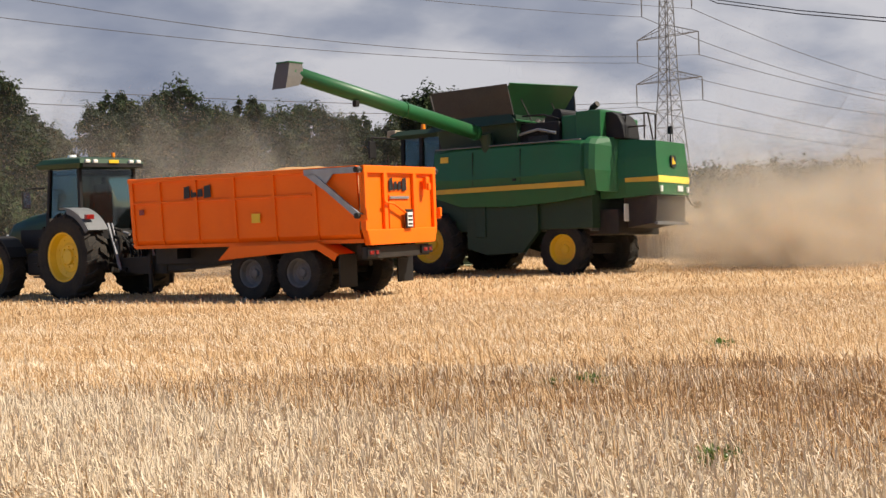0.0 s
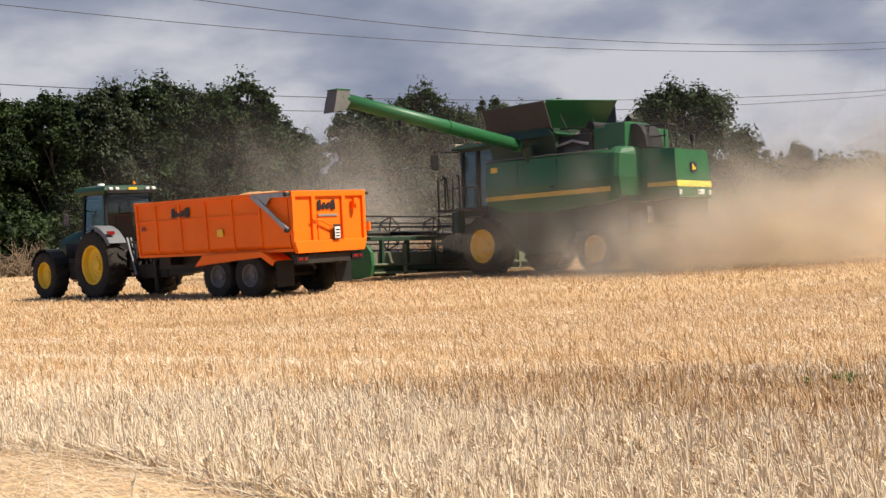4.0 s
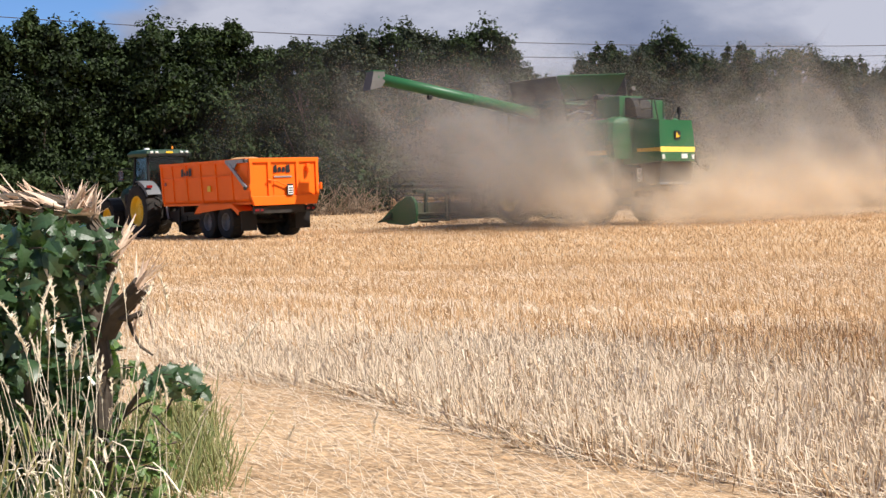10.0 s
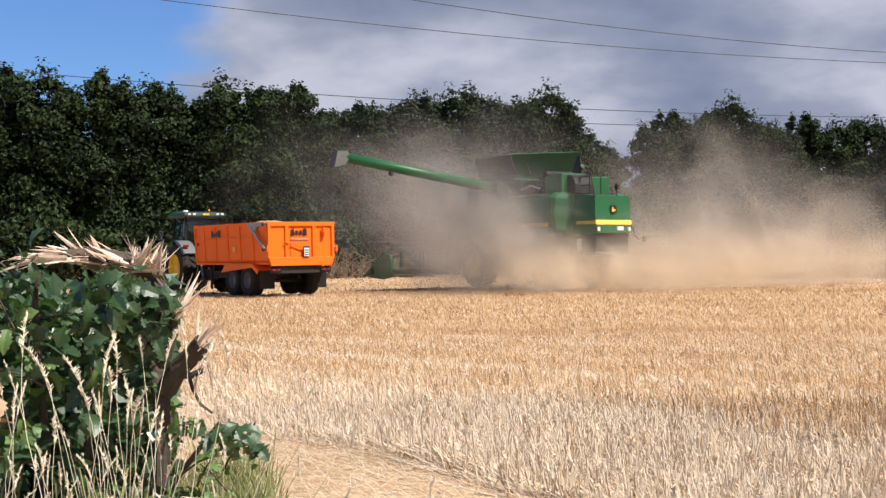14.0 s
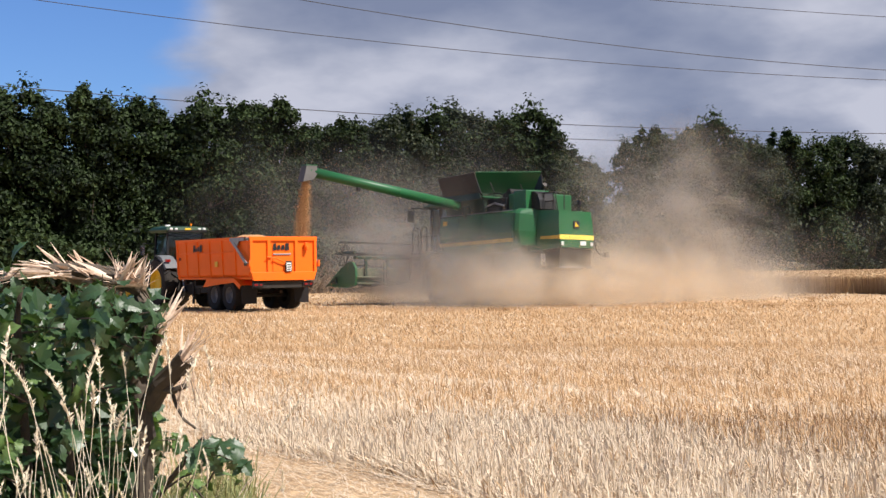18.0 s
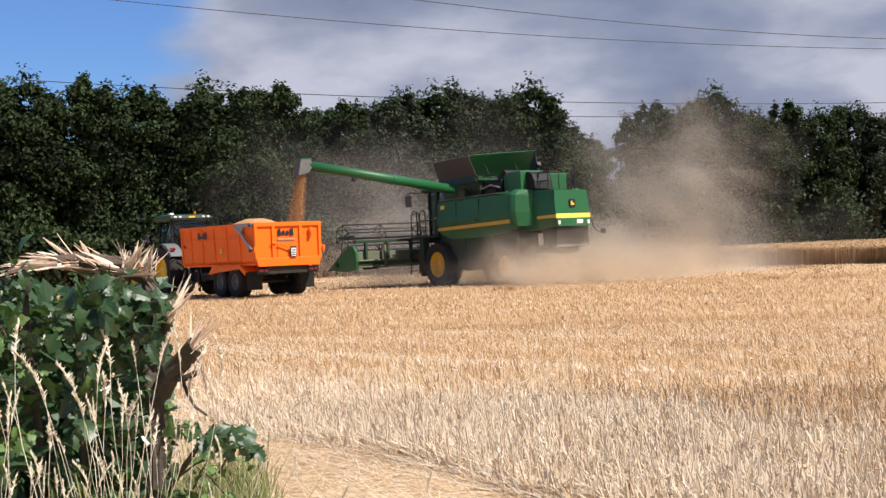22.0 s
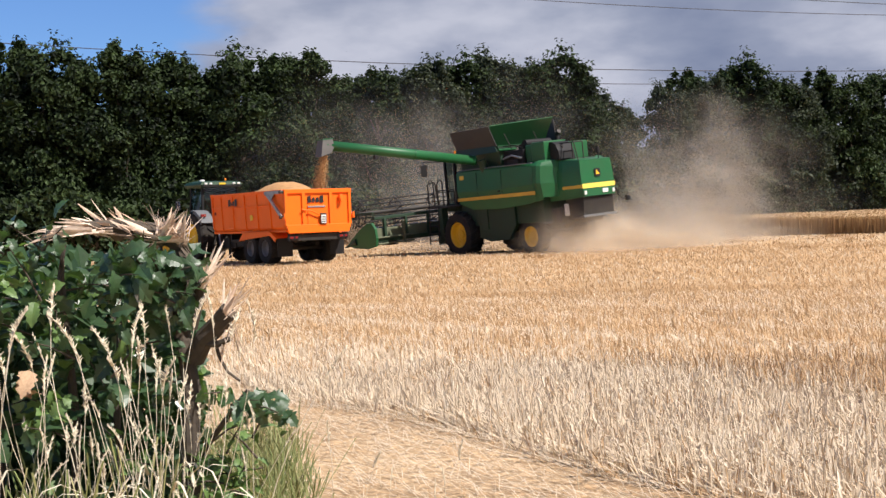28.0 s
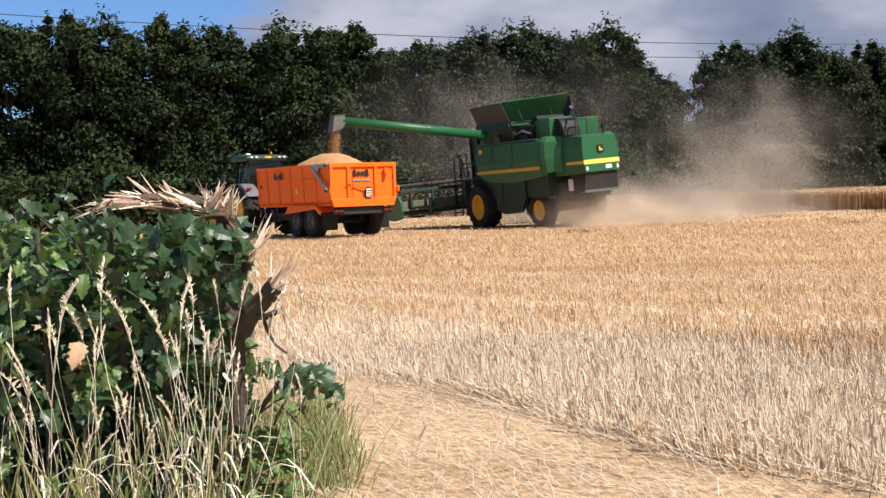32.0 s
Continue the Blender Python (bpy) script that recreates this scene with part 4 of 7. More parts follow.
    part("auger_lamp", box(bmesh.new(), -6.0, -5.88, 4.78, 4.9, 3.96, 4.10, 0.02), BLACK, auger, "small dark work lamp")
    # cab
    zf, zr = 2.0, 3.72
    part("cab_base", box(bmesh.new(), -0.95, 0.95, 6.2, 7.75, 1.75, 2.05, 0.04), GREEN_DARK, c)
    for x, y in ((-0.92, 6.3), (0.92, 6.3), (-0.92, 7.6), (0.92, 7.6), (-0.95, 6.95), (0.95, 6.95)):
        part("cab_post", box(bmesh.new(), x - 0.045, x + 0.045, y - 0.05, y + 0.05, zf, zr, 0.01), BLACK, c)
    for s in (-1, 1):
        part("side_glass", slab(bmesh.new(), [(s * 0.93, 6.35, zf + 0.05), (s * 0.93, 6.9, zf + 0.05), (s * 0.93, 6.9, zr - 0.02), (s * 0.93, 6.35, zr - 0.02)], 0.006), GLASS, c, "tinted cab glass")
        part("side_glass", slab(bmesh.new(), [(s * 0.93, 7.0, zf + 0.05), (s * 0.93, 7.55, zf + 0.05), (s * 0.93, 7.55, zr - 0.02), (s * 0.93, 7.0, zr - 0.02)], 0.006), GLASS, c, "tinted cab glass")
    part("windscreen", slab(bmesh.new(), [(-0.88, 7.65, zf + 0.05), (0.88, 7.65, zf + 0.05), (0.88, 7.68, zr - 0.02), (-0.88, 7.68, zr - 0.02)], 0.006), GLASS, c, "tinted windscreen")
    part("cab_rear_wall", box(bmesh.new(), -0.9, 0.9, 6.22, 6.27, 2.0, 3.7), BLACK, c)
    roof = bmesh.new()
    loft(roof, [[(-0.98, 6.15, 3.70), (0.98, 6.15, 3.70), (0.98, 7.85, 3.70), (-0.98, 7.85, 3.70)], [(-1.05, 6.1, 3.80), (1.05, 6.1, 3.80), (1.05, 7.98, 3.80), (-1.05, 7.98, 3.80)],
                [(-0.95, 6.2, 3.93), (0.95, 6.2, 3.93), (0.95, 7.85, 3.93), (-0.95, 7.85, 3.93)]])
    part("cab_roof", roof, GREEN_DARK, c, "dusty dark green cab roof")
    part("roof_visor", box(bmesh.new(), -1.0, 1.0, 7.80, 8.10, 3.78, 3.97, 0.03), DUSTY_TAN, c, "dust-covered roof visor")
    part("cab_beacon", tube(bmesh.new(), (-0.8, 7.0, 3.93), (-0.8, 7.0, 4.08), 0.07, 0.055, 12), LAMP_AMBER, c, "amber beacon")
    for s in (-1, 1):
        part("mirror_arm", pipe(bmesh.new(), [(s * 0.98, 7.7, 3.72), (s * 1.55, 8.15, 3.76), (s * 1.55, 8.15, 3.3)], 0.024), BLACK, c)
        part("mirror", box(bmesh.new(), s * 1.55 - 0.14, s * 1.55 + 0.14, 8.12, 8.18, 3.20, 3.66, 0.03), BLACK, c, "black wing mirror")
    # ladder and rails by the cab door
    for y in (7.45, 8.05):
        part("ladder_rail", pipe(bmesh.new(), [(-1.66, y, 0.55), (-1.54, y, 1.9), (-1.52, y, 2.85), (-1.40, y, 3.05), (-1.26, y, 2.95), (-1.26, y, 2.0)], 0.028), STEEL_DARK, c, "dark ladder rail")
    for k in range(5):
        part("ladder_step", box(bmesh.new(), -1.72 + 0.025 * k, -1.56 + 0.025 * k, 7.45, 8.05, 0.66 + 0.28 * k, 0.70 + 0.28 * k, 0.006), STEEL_DARK, c)
    part("hand_rail", pipe(bmesh.new(), [(-1.52, 7.45, 2.6), (-1.5, 6.4, 2.6), (-1.5, 6.4, 2.0)], 0.024), STEEL_DARK, c)
    part("hand_rail", pipe(bmesh.new(), [(-1.5, 8.1, 2.0), (-1.46, 8.15, 2.9), (-1.1, 8.15, 2.95), (-1.05, 8.1, 2.0)], 0.024), STEEL_DARK, c)
    part("platform", box(bmesh.new(), -1.6, -0.95, 6.2, 8.1, 1.92, 1.99, 0.01), STEEL_DARK, c)
    part("ladder_plate", box(bmesh.new(), -1.58, -1.30, 7.2, 7.45, 0.95, 1.92, 0.02), GREEN_DARK, c, "dusty green ladder mounting")
    # feeder house and header
    fd = bmesh.new()
    loft(fd, [[(-0.75, 6.6, 1.15), (0.75, 6.6, 1.15), (0.75, 6.6, 1.95), (-0.75, 6.6, 1.95)], [(-0.75, 8.75, 0.45), (0.75, 8.75, 0.45), (0.75, 8.75, 1.15), (-0.75, 8.75, 1.15)]])
    part("feeder_house", fd, GREEN_DARK, c, "dusty feeder house")
    HW = 3.75
    hd = part("header", box(bmesh.new(), -HW, HW, 8.75, 8.85, 0.30, 0.82, 0.02), DUSTY_GREEN, c, "wide dusty green cutting header")
    part("top_beam", box(bmesh.new(), -HW, HW, 8.66, 8.86, 1.16, 1.28, 0.02), GREEN_DARK, hd)
    part("lower_beam", box(bmesh.new(), -HW, HW, 8.62, 8.76, 0.28, 0.44, 0.02), GREEN_DARK, hd)
    hd.matrix_basis = Matrix.Translation((0, 0, 0.20))
    for x in (-3.3, -2.3, -1.2, 1.2, 2.3, 3.3):
        part("stiffener", box(bmesh.new(), x - 0.05, x + 0.05, 8.62, 8.75, 0.40, 1.20, 0.01), GREEN_DARK, hd)
    part("table", slab(bmesh.new(), [(-HW, 8.85, 0.30), (HW, 8.85, 0.30), (HW, 10.05, 0.20), (-HW, 10.05, 0.20)], 0.04), STEEL_DARK, hd)
    part("table_auger", tube(bmesh.new(), (-HW + 0.1, 9.2, 0.62), (HW - 0.1, 9.2, 0.62), 0.22, n=16), STEEL_DARK, hd, "dark feeding auger")
    fl = bmesh.new()
    for k in range(56):
        a, x = k * 0.9, -3.5 + 7.0 * k / 56
        y, z = 9.2 + 0.29 * math.cos(a), 0.62 + 0.29 * math.sin(a)
        slab(fl, [(x, 9.2, 0.62), (x + 0.06, y, z), (x + 0.12, 9.2 + 0.29 * math.cos(a + 0.9), 0.62 + 0.29 * math.sin(a + 0.9)), (x + 0.06, 9.2, 0.62)], 0.008)
    part("auger_flight", fl, STEEL, hd)
    kn = bmesh.new()
    for k in range(90):
        x = -HW + 0.05 + 7.4 * k / 89
        slab(kn, [(x - 0.03, 10.04, 0.20), (x + 0.03, 10.04, 0.20), (x + 0.006, 10.2, 0.17), (x - 0.006, 10.2, 0.17)], 0.015)
    part("knife_fingers", kn, STEEL, hd)
    for s in (-1, 1):
        x = s * HW
        e = prism(bmesh.new(), [(8.58, 0.14), (8.50, 0.45), (8.55, 0.84), (8.75, 1.05), (9.05, 1.06), (9.6, 0.82), (10.2, 0.48), (10.6, 0.24), (10.2, 0.10), (9.2, 0.05)], "x", min(x, x + s * 0.12), max(x, x + s * 0.12), 0.035)
        part("end_plate", e, GREEN, hd, "rounded green header end plate")
        part("crop_divider", tube(bmesh.new(), (x + s * 0.05, 9.9, 0.36), (x + s * 0.02, 10.95, 0.14), 0.16, 0.02, 12), GREEN_DARK, hd, "pointed green crop divider, shade in its colour")
        for z in (0.22, 0.46):
            part("frame_rail", tube(bmesh.new(), (x, 8.56, z), (x - s * 1.7, 8.56, z), 0.035, n=8), DUSTY_GREEN, hd, "dusty frame rail")
        part("frame_post", box(bmesh.new(), min(x - s * 1.3, x - s * 1.2), max(x - s * 1.3, x - s * 1.2), 8.52, 8.62, 0.16, 1.05, 0.01), DUSTY_GREEN, hd)
        part("reel_arm", box(bmesh.new(), min(x - s * 0.08, x), max(x - s * 0.08, x), 8.8, 10.05, 1.38, 1.47, 0.01), GREEN_DARK, hd)
        part("skid", box(bmesh.new(), s * 2.9 - 0.15, s * 2.9 + 0.15, 8.7, 9.4, 0.12, 0.26, 0.02), STEEL_DARK, hd)
    # reel: turns about the x axis
    reel = part("reel", tube(bmesh.new(), (-HW + 0.1, 0, 0), (HW - 0.1, 0, 0), 0.075, n=10), STEEL_DARK, c, "dark tined reel")
    reel.matrix_basis = Matrix.Translation((0, 9.95, 1.62))
    for k in range(6):
        a = 2 * math.pi * k / 6
        y, z = 0.52 * math.cos(a), 0.52 * math.sin(a)
        br = tube(bmesh.new(), (-HW + 0.15, y, z), (HW - 0.15, y, z), 0.024, n=6)
        for i in range(36):
            x = -HW + 0.25 + (2 * HW - 0.5) * i / 35
            tube(br, (x, y, z), (x, y + 0.02, z - 0.16), 0.005, n=4)
        part("tine_bar", br, BLACK, reel)
    for x in (-HW + 0.15, -1.85, 0.0, 1.85, HW - 0.15):
        sp = bmesh.new()
        for k in range(6):
            a, b2 = 2 * math.pi * k / 6, 2 * math.pi * (k + 1) / 6
            tube(sp, (x, 0, 0), (x, 0.52 * math.cos(a), 0.52 * math.sin(a)), 0.022, n=6)
            tube(sp, (x, 0.52 * math.cos(a), 0.52 * math.sin(a)), (x, 0.52 * math.cos(b2), 0.52 * math.sin(b2)), 0.02, n=6)
        part("reel_spider", sp, BLACK, reel)
    front = [make_wheel(c, "front_wheel", 0.86, 0.68, 0.47, YELLOW, (s * 1.34, 6.22, 0.86), lugs=18, face=s, lug_depth=0.09) for s in (-1, 1)]
    rear = [make_wheel(c, "rear_wheel", 0.66, 0.46, 0.36, YELLOW, (s * 1.10, 2.35, 0.66), lugs=18, face=s, lug_depth=0.07) for s in (-1, 1)]
    return c, front, rear, reel, hd


trailer, trailer_wheels = make_trailer()
tractor, tractor_rear, tractor_front = make_tractor()
combine, combine_front, combine_rear, reel, header = make_combine()


def make_heap():
    """Wheat heaped above the trailer's sides; origin at the trailer's rear on the ground."""
    bm = bmesh.new()
    nx, ny = 22, 40
    grid = []
    for j in range(ny + 1):
        row = []
        for i in range(nx + 1):
            x, y = -1.19 + 2.38 * i / nx, 0.06 + 5.50 * j / ny
            r = math.hypot(x / 1.25, (y - 2.3) / 2.1)
            z = 1.97 + 0.62 * max(0.0, 1 - r * r) + 0.22 * max(0.0, 1 - math.hypot(x / 1.2, (y - 4.3) / 1.2))
            z += 0.04 * noise.noise((x * 3, y * 3, 0))
            row.append(bm.verts.new((x, y, z)))
        grid.append(row)
    for j in range(ny):
        for i in range(nx):
            bm.faces.new((grid[j][i], grid[j][i + 1], grid[j + 1][i + 1], grid[j + 1][i]))
    ex = bmesh.ops.extrude_face_region(bm, geom=list(bm.faces))
    for v in [g for g in ex["geom"] if isinstance(g, bmesh.types.BMVert)]:
        v.co.z = 1.3
    return tagged(part("grain_heap", bm, GRAIN, None, "", True), "heap of golden wheat grain in the trailer", "grain")


heap = make_heap()
# ---- the field ----
STRAW = material("stubble_straw", (0.74, 0.51, 0.285), (0.42, 0.255, 0.118), rough=0.75, scale=0.25, fine=9, amount=0.35, bump=0.0, random_amount=0.75, translucent=(0.5, 0.34, 0.16))
STRAW_PALE = material("pale_straw", (0.86, 0.755, 0.59), (0.65, 0.50, 0.32), rough=0.5, scale=0.4, fine=9, amount=0.2, bump=0.0, random_amount=0.55, translucent=(0.6, 0.46, 0.27))
# stalk brown is deepened for the shade on the crop's near face
WHEAT = material("standing_wheat", (0.47, 0.28, 0.115), (0.25, 0.14, 0.055), rough=0.8, scale=0.5, fine=6, amount=0.35, bump=0.0, random_amount=0.7, translucent=(0.4, 0.25, 0.1), through_share=0.06)
# ears are paler; the sunlit top of the crop is in their colour
EARS = material("ripe_wheat_ears", (0.80, 0.60, 0.36), (0.58, 0.40, 0.21), rough=0.8, scale=0.5, fine=6, amount=0.35, bump=0.0, random_amount=0.7, translucent=(0.4, 0.25, 0.1))


def ground_material():
    m = bpy.data.materials.new("stubble_field_ground")
    m.use_nodes = True
    nt = m.node_tree
    b = nt.nodes["Principled BSDF"]
    N, L = nt.nodes.new, nt.links.new
    tc = N("ShaderNodeTexCoord")
    mp = N("ShaderNodeMapping")
    mp.inputs["Rotation"].default_value = (0, 0, radians(-125))
    mp.inputs["Scale"].default_value = (0.14, 1.1, 1.0)
    L(tc.outputs["Object"], mp.inputs["Vector"])
    rows, patch, grit = N("ShaderNodeTexNoise"), N("ShaderNodeTexNoise"), N("ShaderNodeTexNoise")
    for n, s, d, v in ((rows, 0.8, 6, mp.outputs[0]), (patch, 0.09, 5, tc.outputs["Object"]), (grit, 14.0, 8, tc.outputs["Object"])):
        n.inputs["Scale"].default_value, n.inputs["Detail"].default_value = s, d
        L(v, n.inputs["Vector"])
    r1 = N("ShaderNodeValToRGB")
    e = r1.color_ramp.elements
    e[0].position, e[0].color = 0.32, (0.35, 0.240, 0.138, 1)
    e[1].position, e[1].color = 0.68, (0.62, 0.465, 0.290, 1)
    mid = N("ShaderNodeMix"); mid.data_type = "FLOAT"; mid.inputs[0].default_value = 0.45
    L(rows.outputs["Fac"], mid.inputs[2]); L(patch.outputs["Fac"], mid.inputs[3])
    L(mid.outputs[0], r1.inputs["Fac"])
    r2 = N("ShaderNodeValToRGB")
    e = r2.color_ramp.elements
    e[0].position, e[0].color = 0.35, (0.70, 0.67, 0.63, 1)
    e[1].position, e[1].color = 0.62, (1.15, 1.1, 1.05, 1)
    L(grit.outputs["Fac"], r2.inputs["Fac"])
    mul = N("ShaderNodeMix"); mul.data_type = "RGBA"; mul.blend_type = "MULTIPLY"; mul.inputs["Factor"].default_value = 1.0
    L(r1.outputs["Color"], mul.inputs[6]); L(r2.outputs["Color"], mul.inputs[7])
    L(mul.outputs[2], b.inputs["Base Color"])
    b.inputs["Roughness"].default_value = 0.95
    b.inputs["Specular IOR Level"].default_value = 0.15
    bp = N("ShaderNodeBump"); bp.inputs["Strength"].default_value = 0.9; bp.inputs["Distance"].default_value = 0.06
    L(grit.outputs["Fac"], bp.inputs["Height"]); L(bp.outputs[0], b.inputs["Normal"])
    return m


def make_ground():
    bm = bmesh.new()
    ticks = [-3000, -1200, -500, -200, -100, -60, -40, -25, -15, -8, 0, 8, 15, 25, 40, 60, 80, 100, 140, 200, 300, 500, 1200, 3000]
    vs = [[bm.verts.new((x, y, 0.0)) for x in ticks] for y in ticks]
    for j in range(len(ticks) - 1):
        for i in range(len(ticks) - 1):
            bm.faces.new((vs[j][i], vs[j][i + 1], vs[j + 1][i + 1], vs[j + 1][i]))
    return tagged(part("ground", bm, ground_material()), "harvested wheat field of golden stubble", "field", kind="structure")


make_ground()
rng = np.random.default_rng(7)


def margin_side(x, y):
    """Positive on the stubble's side of the line where the flattened margin begins."""
    return (x + 0.7) * 0.875 + (y - 10.1) * 0.485 + 0.12 * np.sin(1.3 * x - 0.9 * y)


def flat_blades(x, y, height, width, lean, yaw):
    """Flat stems for what stands far off: one narrow sheet each."""
    n = len(x)
    a = rng.uniform(-0.6, 0.6, n)
    dx, dy = width * np.cos(a), width * np.sin(a)
    tx, ty = x + lean * np.cos(yaw), y + lean * np.sin(yaw)
    z = np.zeros(n)
    vs = np.stack([np.stack([x - dx, y - dy, z], 1), np.stack([x + dx, y + dy, z], 1), np.stack([tx + 0.7 * dx, ty + 0.7 * dy, z + height], 1), np.stack([tx - 0.7 * dx, ty - 0.7 * dy, z + height], 1)], 1).reshape(-1, 3)
    return vs, ((np.arange(n) * 4)[:, None] + np.arange(4)[None]).tolist()


def blades(x, y, height, width, lean, yaw, z0=0.0):
    """Thin three-sided stems from arrays; returns vertices and faces."""
    n = len(x)
    tx, ty = x + lean * np.cos(yaw), y + lean * np.sin(yaw)
    a = rng.uniform(0, 2 * np.pi, n)
    vs = np.zeros((n, 6, 3))
    for k in range(3):
        b = a + 2 * np.pi * k / 3
        vs[:, k] = np.stack([x + width * np.cos(b), y + width * np.sin(b), np.full(n, -0.01) + z0], 1)
        vs[:, k + 3] = np.stack([tx + 0.8 * width * np.cos(b), ty + 0.8 * width * np.sin(b), height + z0], 1)
    base = (np.arange(n) * 6)[:, None]
    quad = np.array([[0, 1, 4, 3], [1, 2, 5, 4], [2, 0, 3, 5]])
    f4 = (base[:, None] + quad[None]).reshape(-1, 4)
    f3 = (base + np.array([3, 4, 5])[None]).reshape(-1, 3)
    return vs.reshape(-1, 3), f4.tolist() + f3.tolist()


def sector(n, r0, r1, a0=-24, a1=50):
    r = np.sqrt(rng.uniform(r0 * r0, r1 * r1, n))
    a = np.radians(rng.uniform(a0, a1, n))
    return r * np.sin(a), r * np.cos(a)


def make_stubble():
    ux, uy = 0.78, 0.62
    for r0, r1, n, w, nm in ((4.4, 12, 105000, 0.0040, "close by"), (12, 24, 96000, 0.0048, "in drilled rows"), (24, 48, 100000, 0.0085, "farther off"), (48, 95, 34000, 0.022, "far across the field")):
        x, y = sector(n, r0, r1)
        # gather into drilled rows, and along each row into tufts
        off, along = x * ux + y * uy, x * uy - y * ux
        gap = 0.15 if r1 < 30 else 0.45
        row = np.round(off / gap)
        d = (row * gap - off) * (0.78 if r1 < 30 else 0.35)
        tuft = 0.11 if r1 < 30 else 0.3
        shift = np.modf(row * 0.618)[0] * tuft
        e = (np.round((along + shift) / tuft) * tuft - shift - along) * (0.62 if r1 < 20 else 0.30 if r1 < 30 else 0.0)
        x, y = x + d * ux + e * uy, y + d * uy - e * ux
        side = margin_side(x, y)
        keep = side > rng.normal(0.10, 0.05, n)
        thin = np.array([noise.noise((float(a) * 0.9, float(b) * 0.9, 3.0)) for a, b in zip(x, y)])
        # bands along the drivers' way: wheel tracks pressed flat and bleached
        over = x * ux + y * uy
        band = np.array([noise.noise((float(o) * 0.95, float(q) * 0.03, 8.0)) for o, q in zip(over, y)])
        track = np.zeros(n)
        for at, amp in ((9.3, 0.45), (10.75, 0.65), (12.5, 0.35), (14.3, 0.40), (17.5, 0.35), (19.4, 0.35), (24.0, 0.3), (26.0, 0.3)):
            track += amp * np.exp(-((over - at) / 0.22) ** 2)
        keep &= rng.uniform(-0.9, 0.9, n) < 0.7 * thin + 0.66 + 0.4 * band - 0.5 * track
        x, y, thin, side, band, over, track = (a[keep] for a in (x, y, thin, side, band, over, track))
        m = len(x)
        reach = np.hypot(x, y)
        hh = 0.155 * np.clip(1.45 - reach / 22.0, 0.55, 1.0) * rng.uniform(0.5, 1.2, m) * (1 + 0.30 * thin) * (1 - 0.45 * np.clip(track, 0, 1))
        ww = w * rng.uniform(0.7, 1.3, m)
        laid = rng.uniform(0, 1, m) < 0.50 + 0.35 * thin
        lean = np.abs(rng.normal(0, 1, m)) * np.where(laid, 1.55, 0.34) * hh
        hh = np.where(laid, hh * 0.66, hh)
        # bleached stems near the margin, browner ones beyond
        pale = np.clip(0.92 - (over - 7.6 + 0.28 * np.clip(x - 2.0, 0, 8) + 1.1 * thin) / 2.6, 0.16, 0.92) * np.clip(1.75 - reach / 14.0, 0.25, 1.0)
        bleached = rng.uniform(0, 1, m) < pale + track + 0.45 * band
        make = blades if r0 < 10 else flat_blades
        for pick, mat, word in ((bleached, STRAW_PALE, "bleached pale"), (~bleached, STRAW, "golden brown")):
            k = int(pick.sum())
            # most stems were laid over the same way by the header
            yaw = np.where(rng.uniform(0, 1, k) < 0.45, rng.normal(2.75, 0.6, k), rng.uniform(0, 6.3, k))
            v, f = make(x[pick], y[pick], hh[pick], ww[pick], lean[pick], yaw)
            tagged(new("stubble", cloud_mesh("stubble", v.tolist(), f, mat)), word + " cut wheat stubble " + nm, "stubble", kind="stuff")
    # loose straw lying on the margin and between the rows
    n = 100000
    x, y = sector(n, 4.4, 22)
    keep = (margin_side(x, y) < 0.30) | (rng.uniform(0, 1, n) < 0.50)
    x, y = x[keep], y[keep]
    m = len(x)
    flat = margin_side(x, y) < 0.25
    yaw = np.where(flat, rng.normal(2.3, 0.55, m), rng.normal(2.4, 1.1, m))
    v, f = blades(x, y, np.abs(rng.normal(0.015, 0.02, m)) + np.where(flat, 0.0, 0.02), np.where(flat, 0.0019, 0.0027) * rng.uniform(0.7, 1.3, m), rng.uniform(0.08, 0.28, m), yaw, rng.uniform(0.008, 0.035, m))
    h = 6 * (m // 4)
    quads, tips = f[:3 * m], f[3 * m:]
    half = m // 4
    tagged(new("loose_straw", cloud_mesh("loose_straw", v[:h].tolist(), quads[:3 * half] + tips[:half], STRAW)), "loose golden straw lying flat on the field margin", "straw", kind="stuff")
    rest = [[i - h for i in q] for q in quads[3 * half:] + tips[half:]]
    tagged(new("loose_straw", cloud_mesh("loose_straw", v[h:].tolist(), rest, STRAW_PALE)), "loose bleached straw lying flat on the field margin", "straw", kind="stuff")


make_stubble()


def inside(poly, x, y):
    r = np.zeros(len(x), bool)
    for (x0, y0), (x1, y1) in zip(poly, poly[1:] + poly[:1]):
        c = (y0 > y) != (y1 > y)
        with np.errstate(divide="ignore", invalid="ignore"):
            r ^= c & (x < (x1 - x0) * (y - y0) / (y1 - y0) + x0)
    return r


CROP = [(26.0, 20.0), (23.7, 36.0), (21.6, 56.5), (15.0, 62.2), (9.5, 75.0), (4.0, 84.0), (40.0, 98.0), (110.0, 110.0), (90.0, 20.0)]


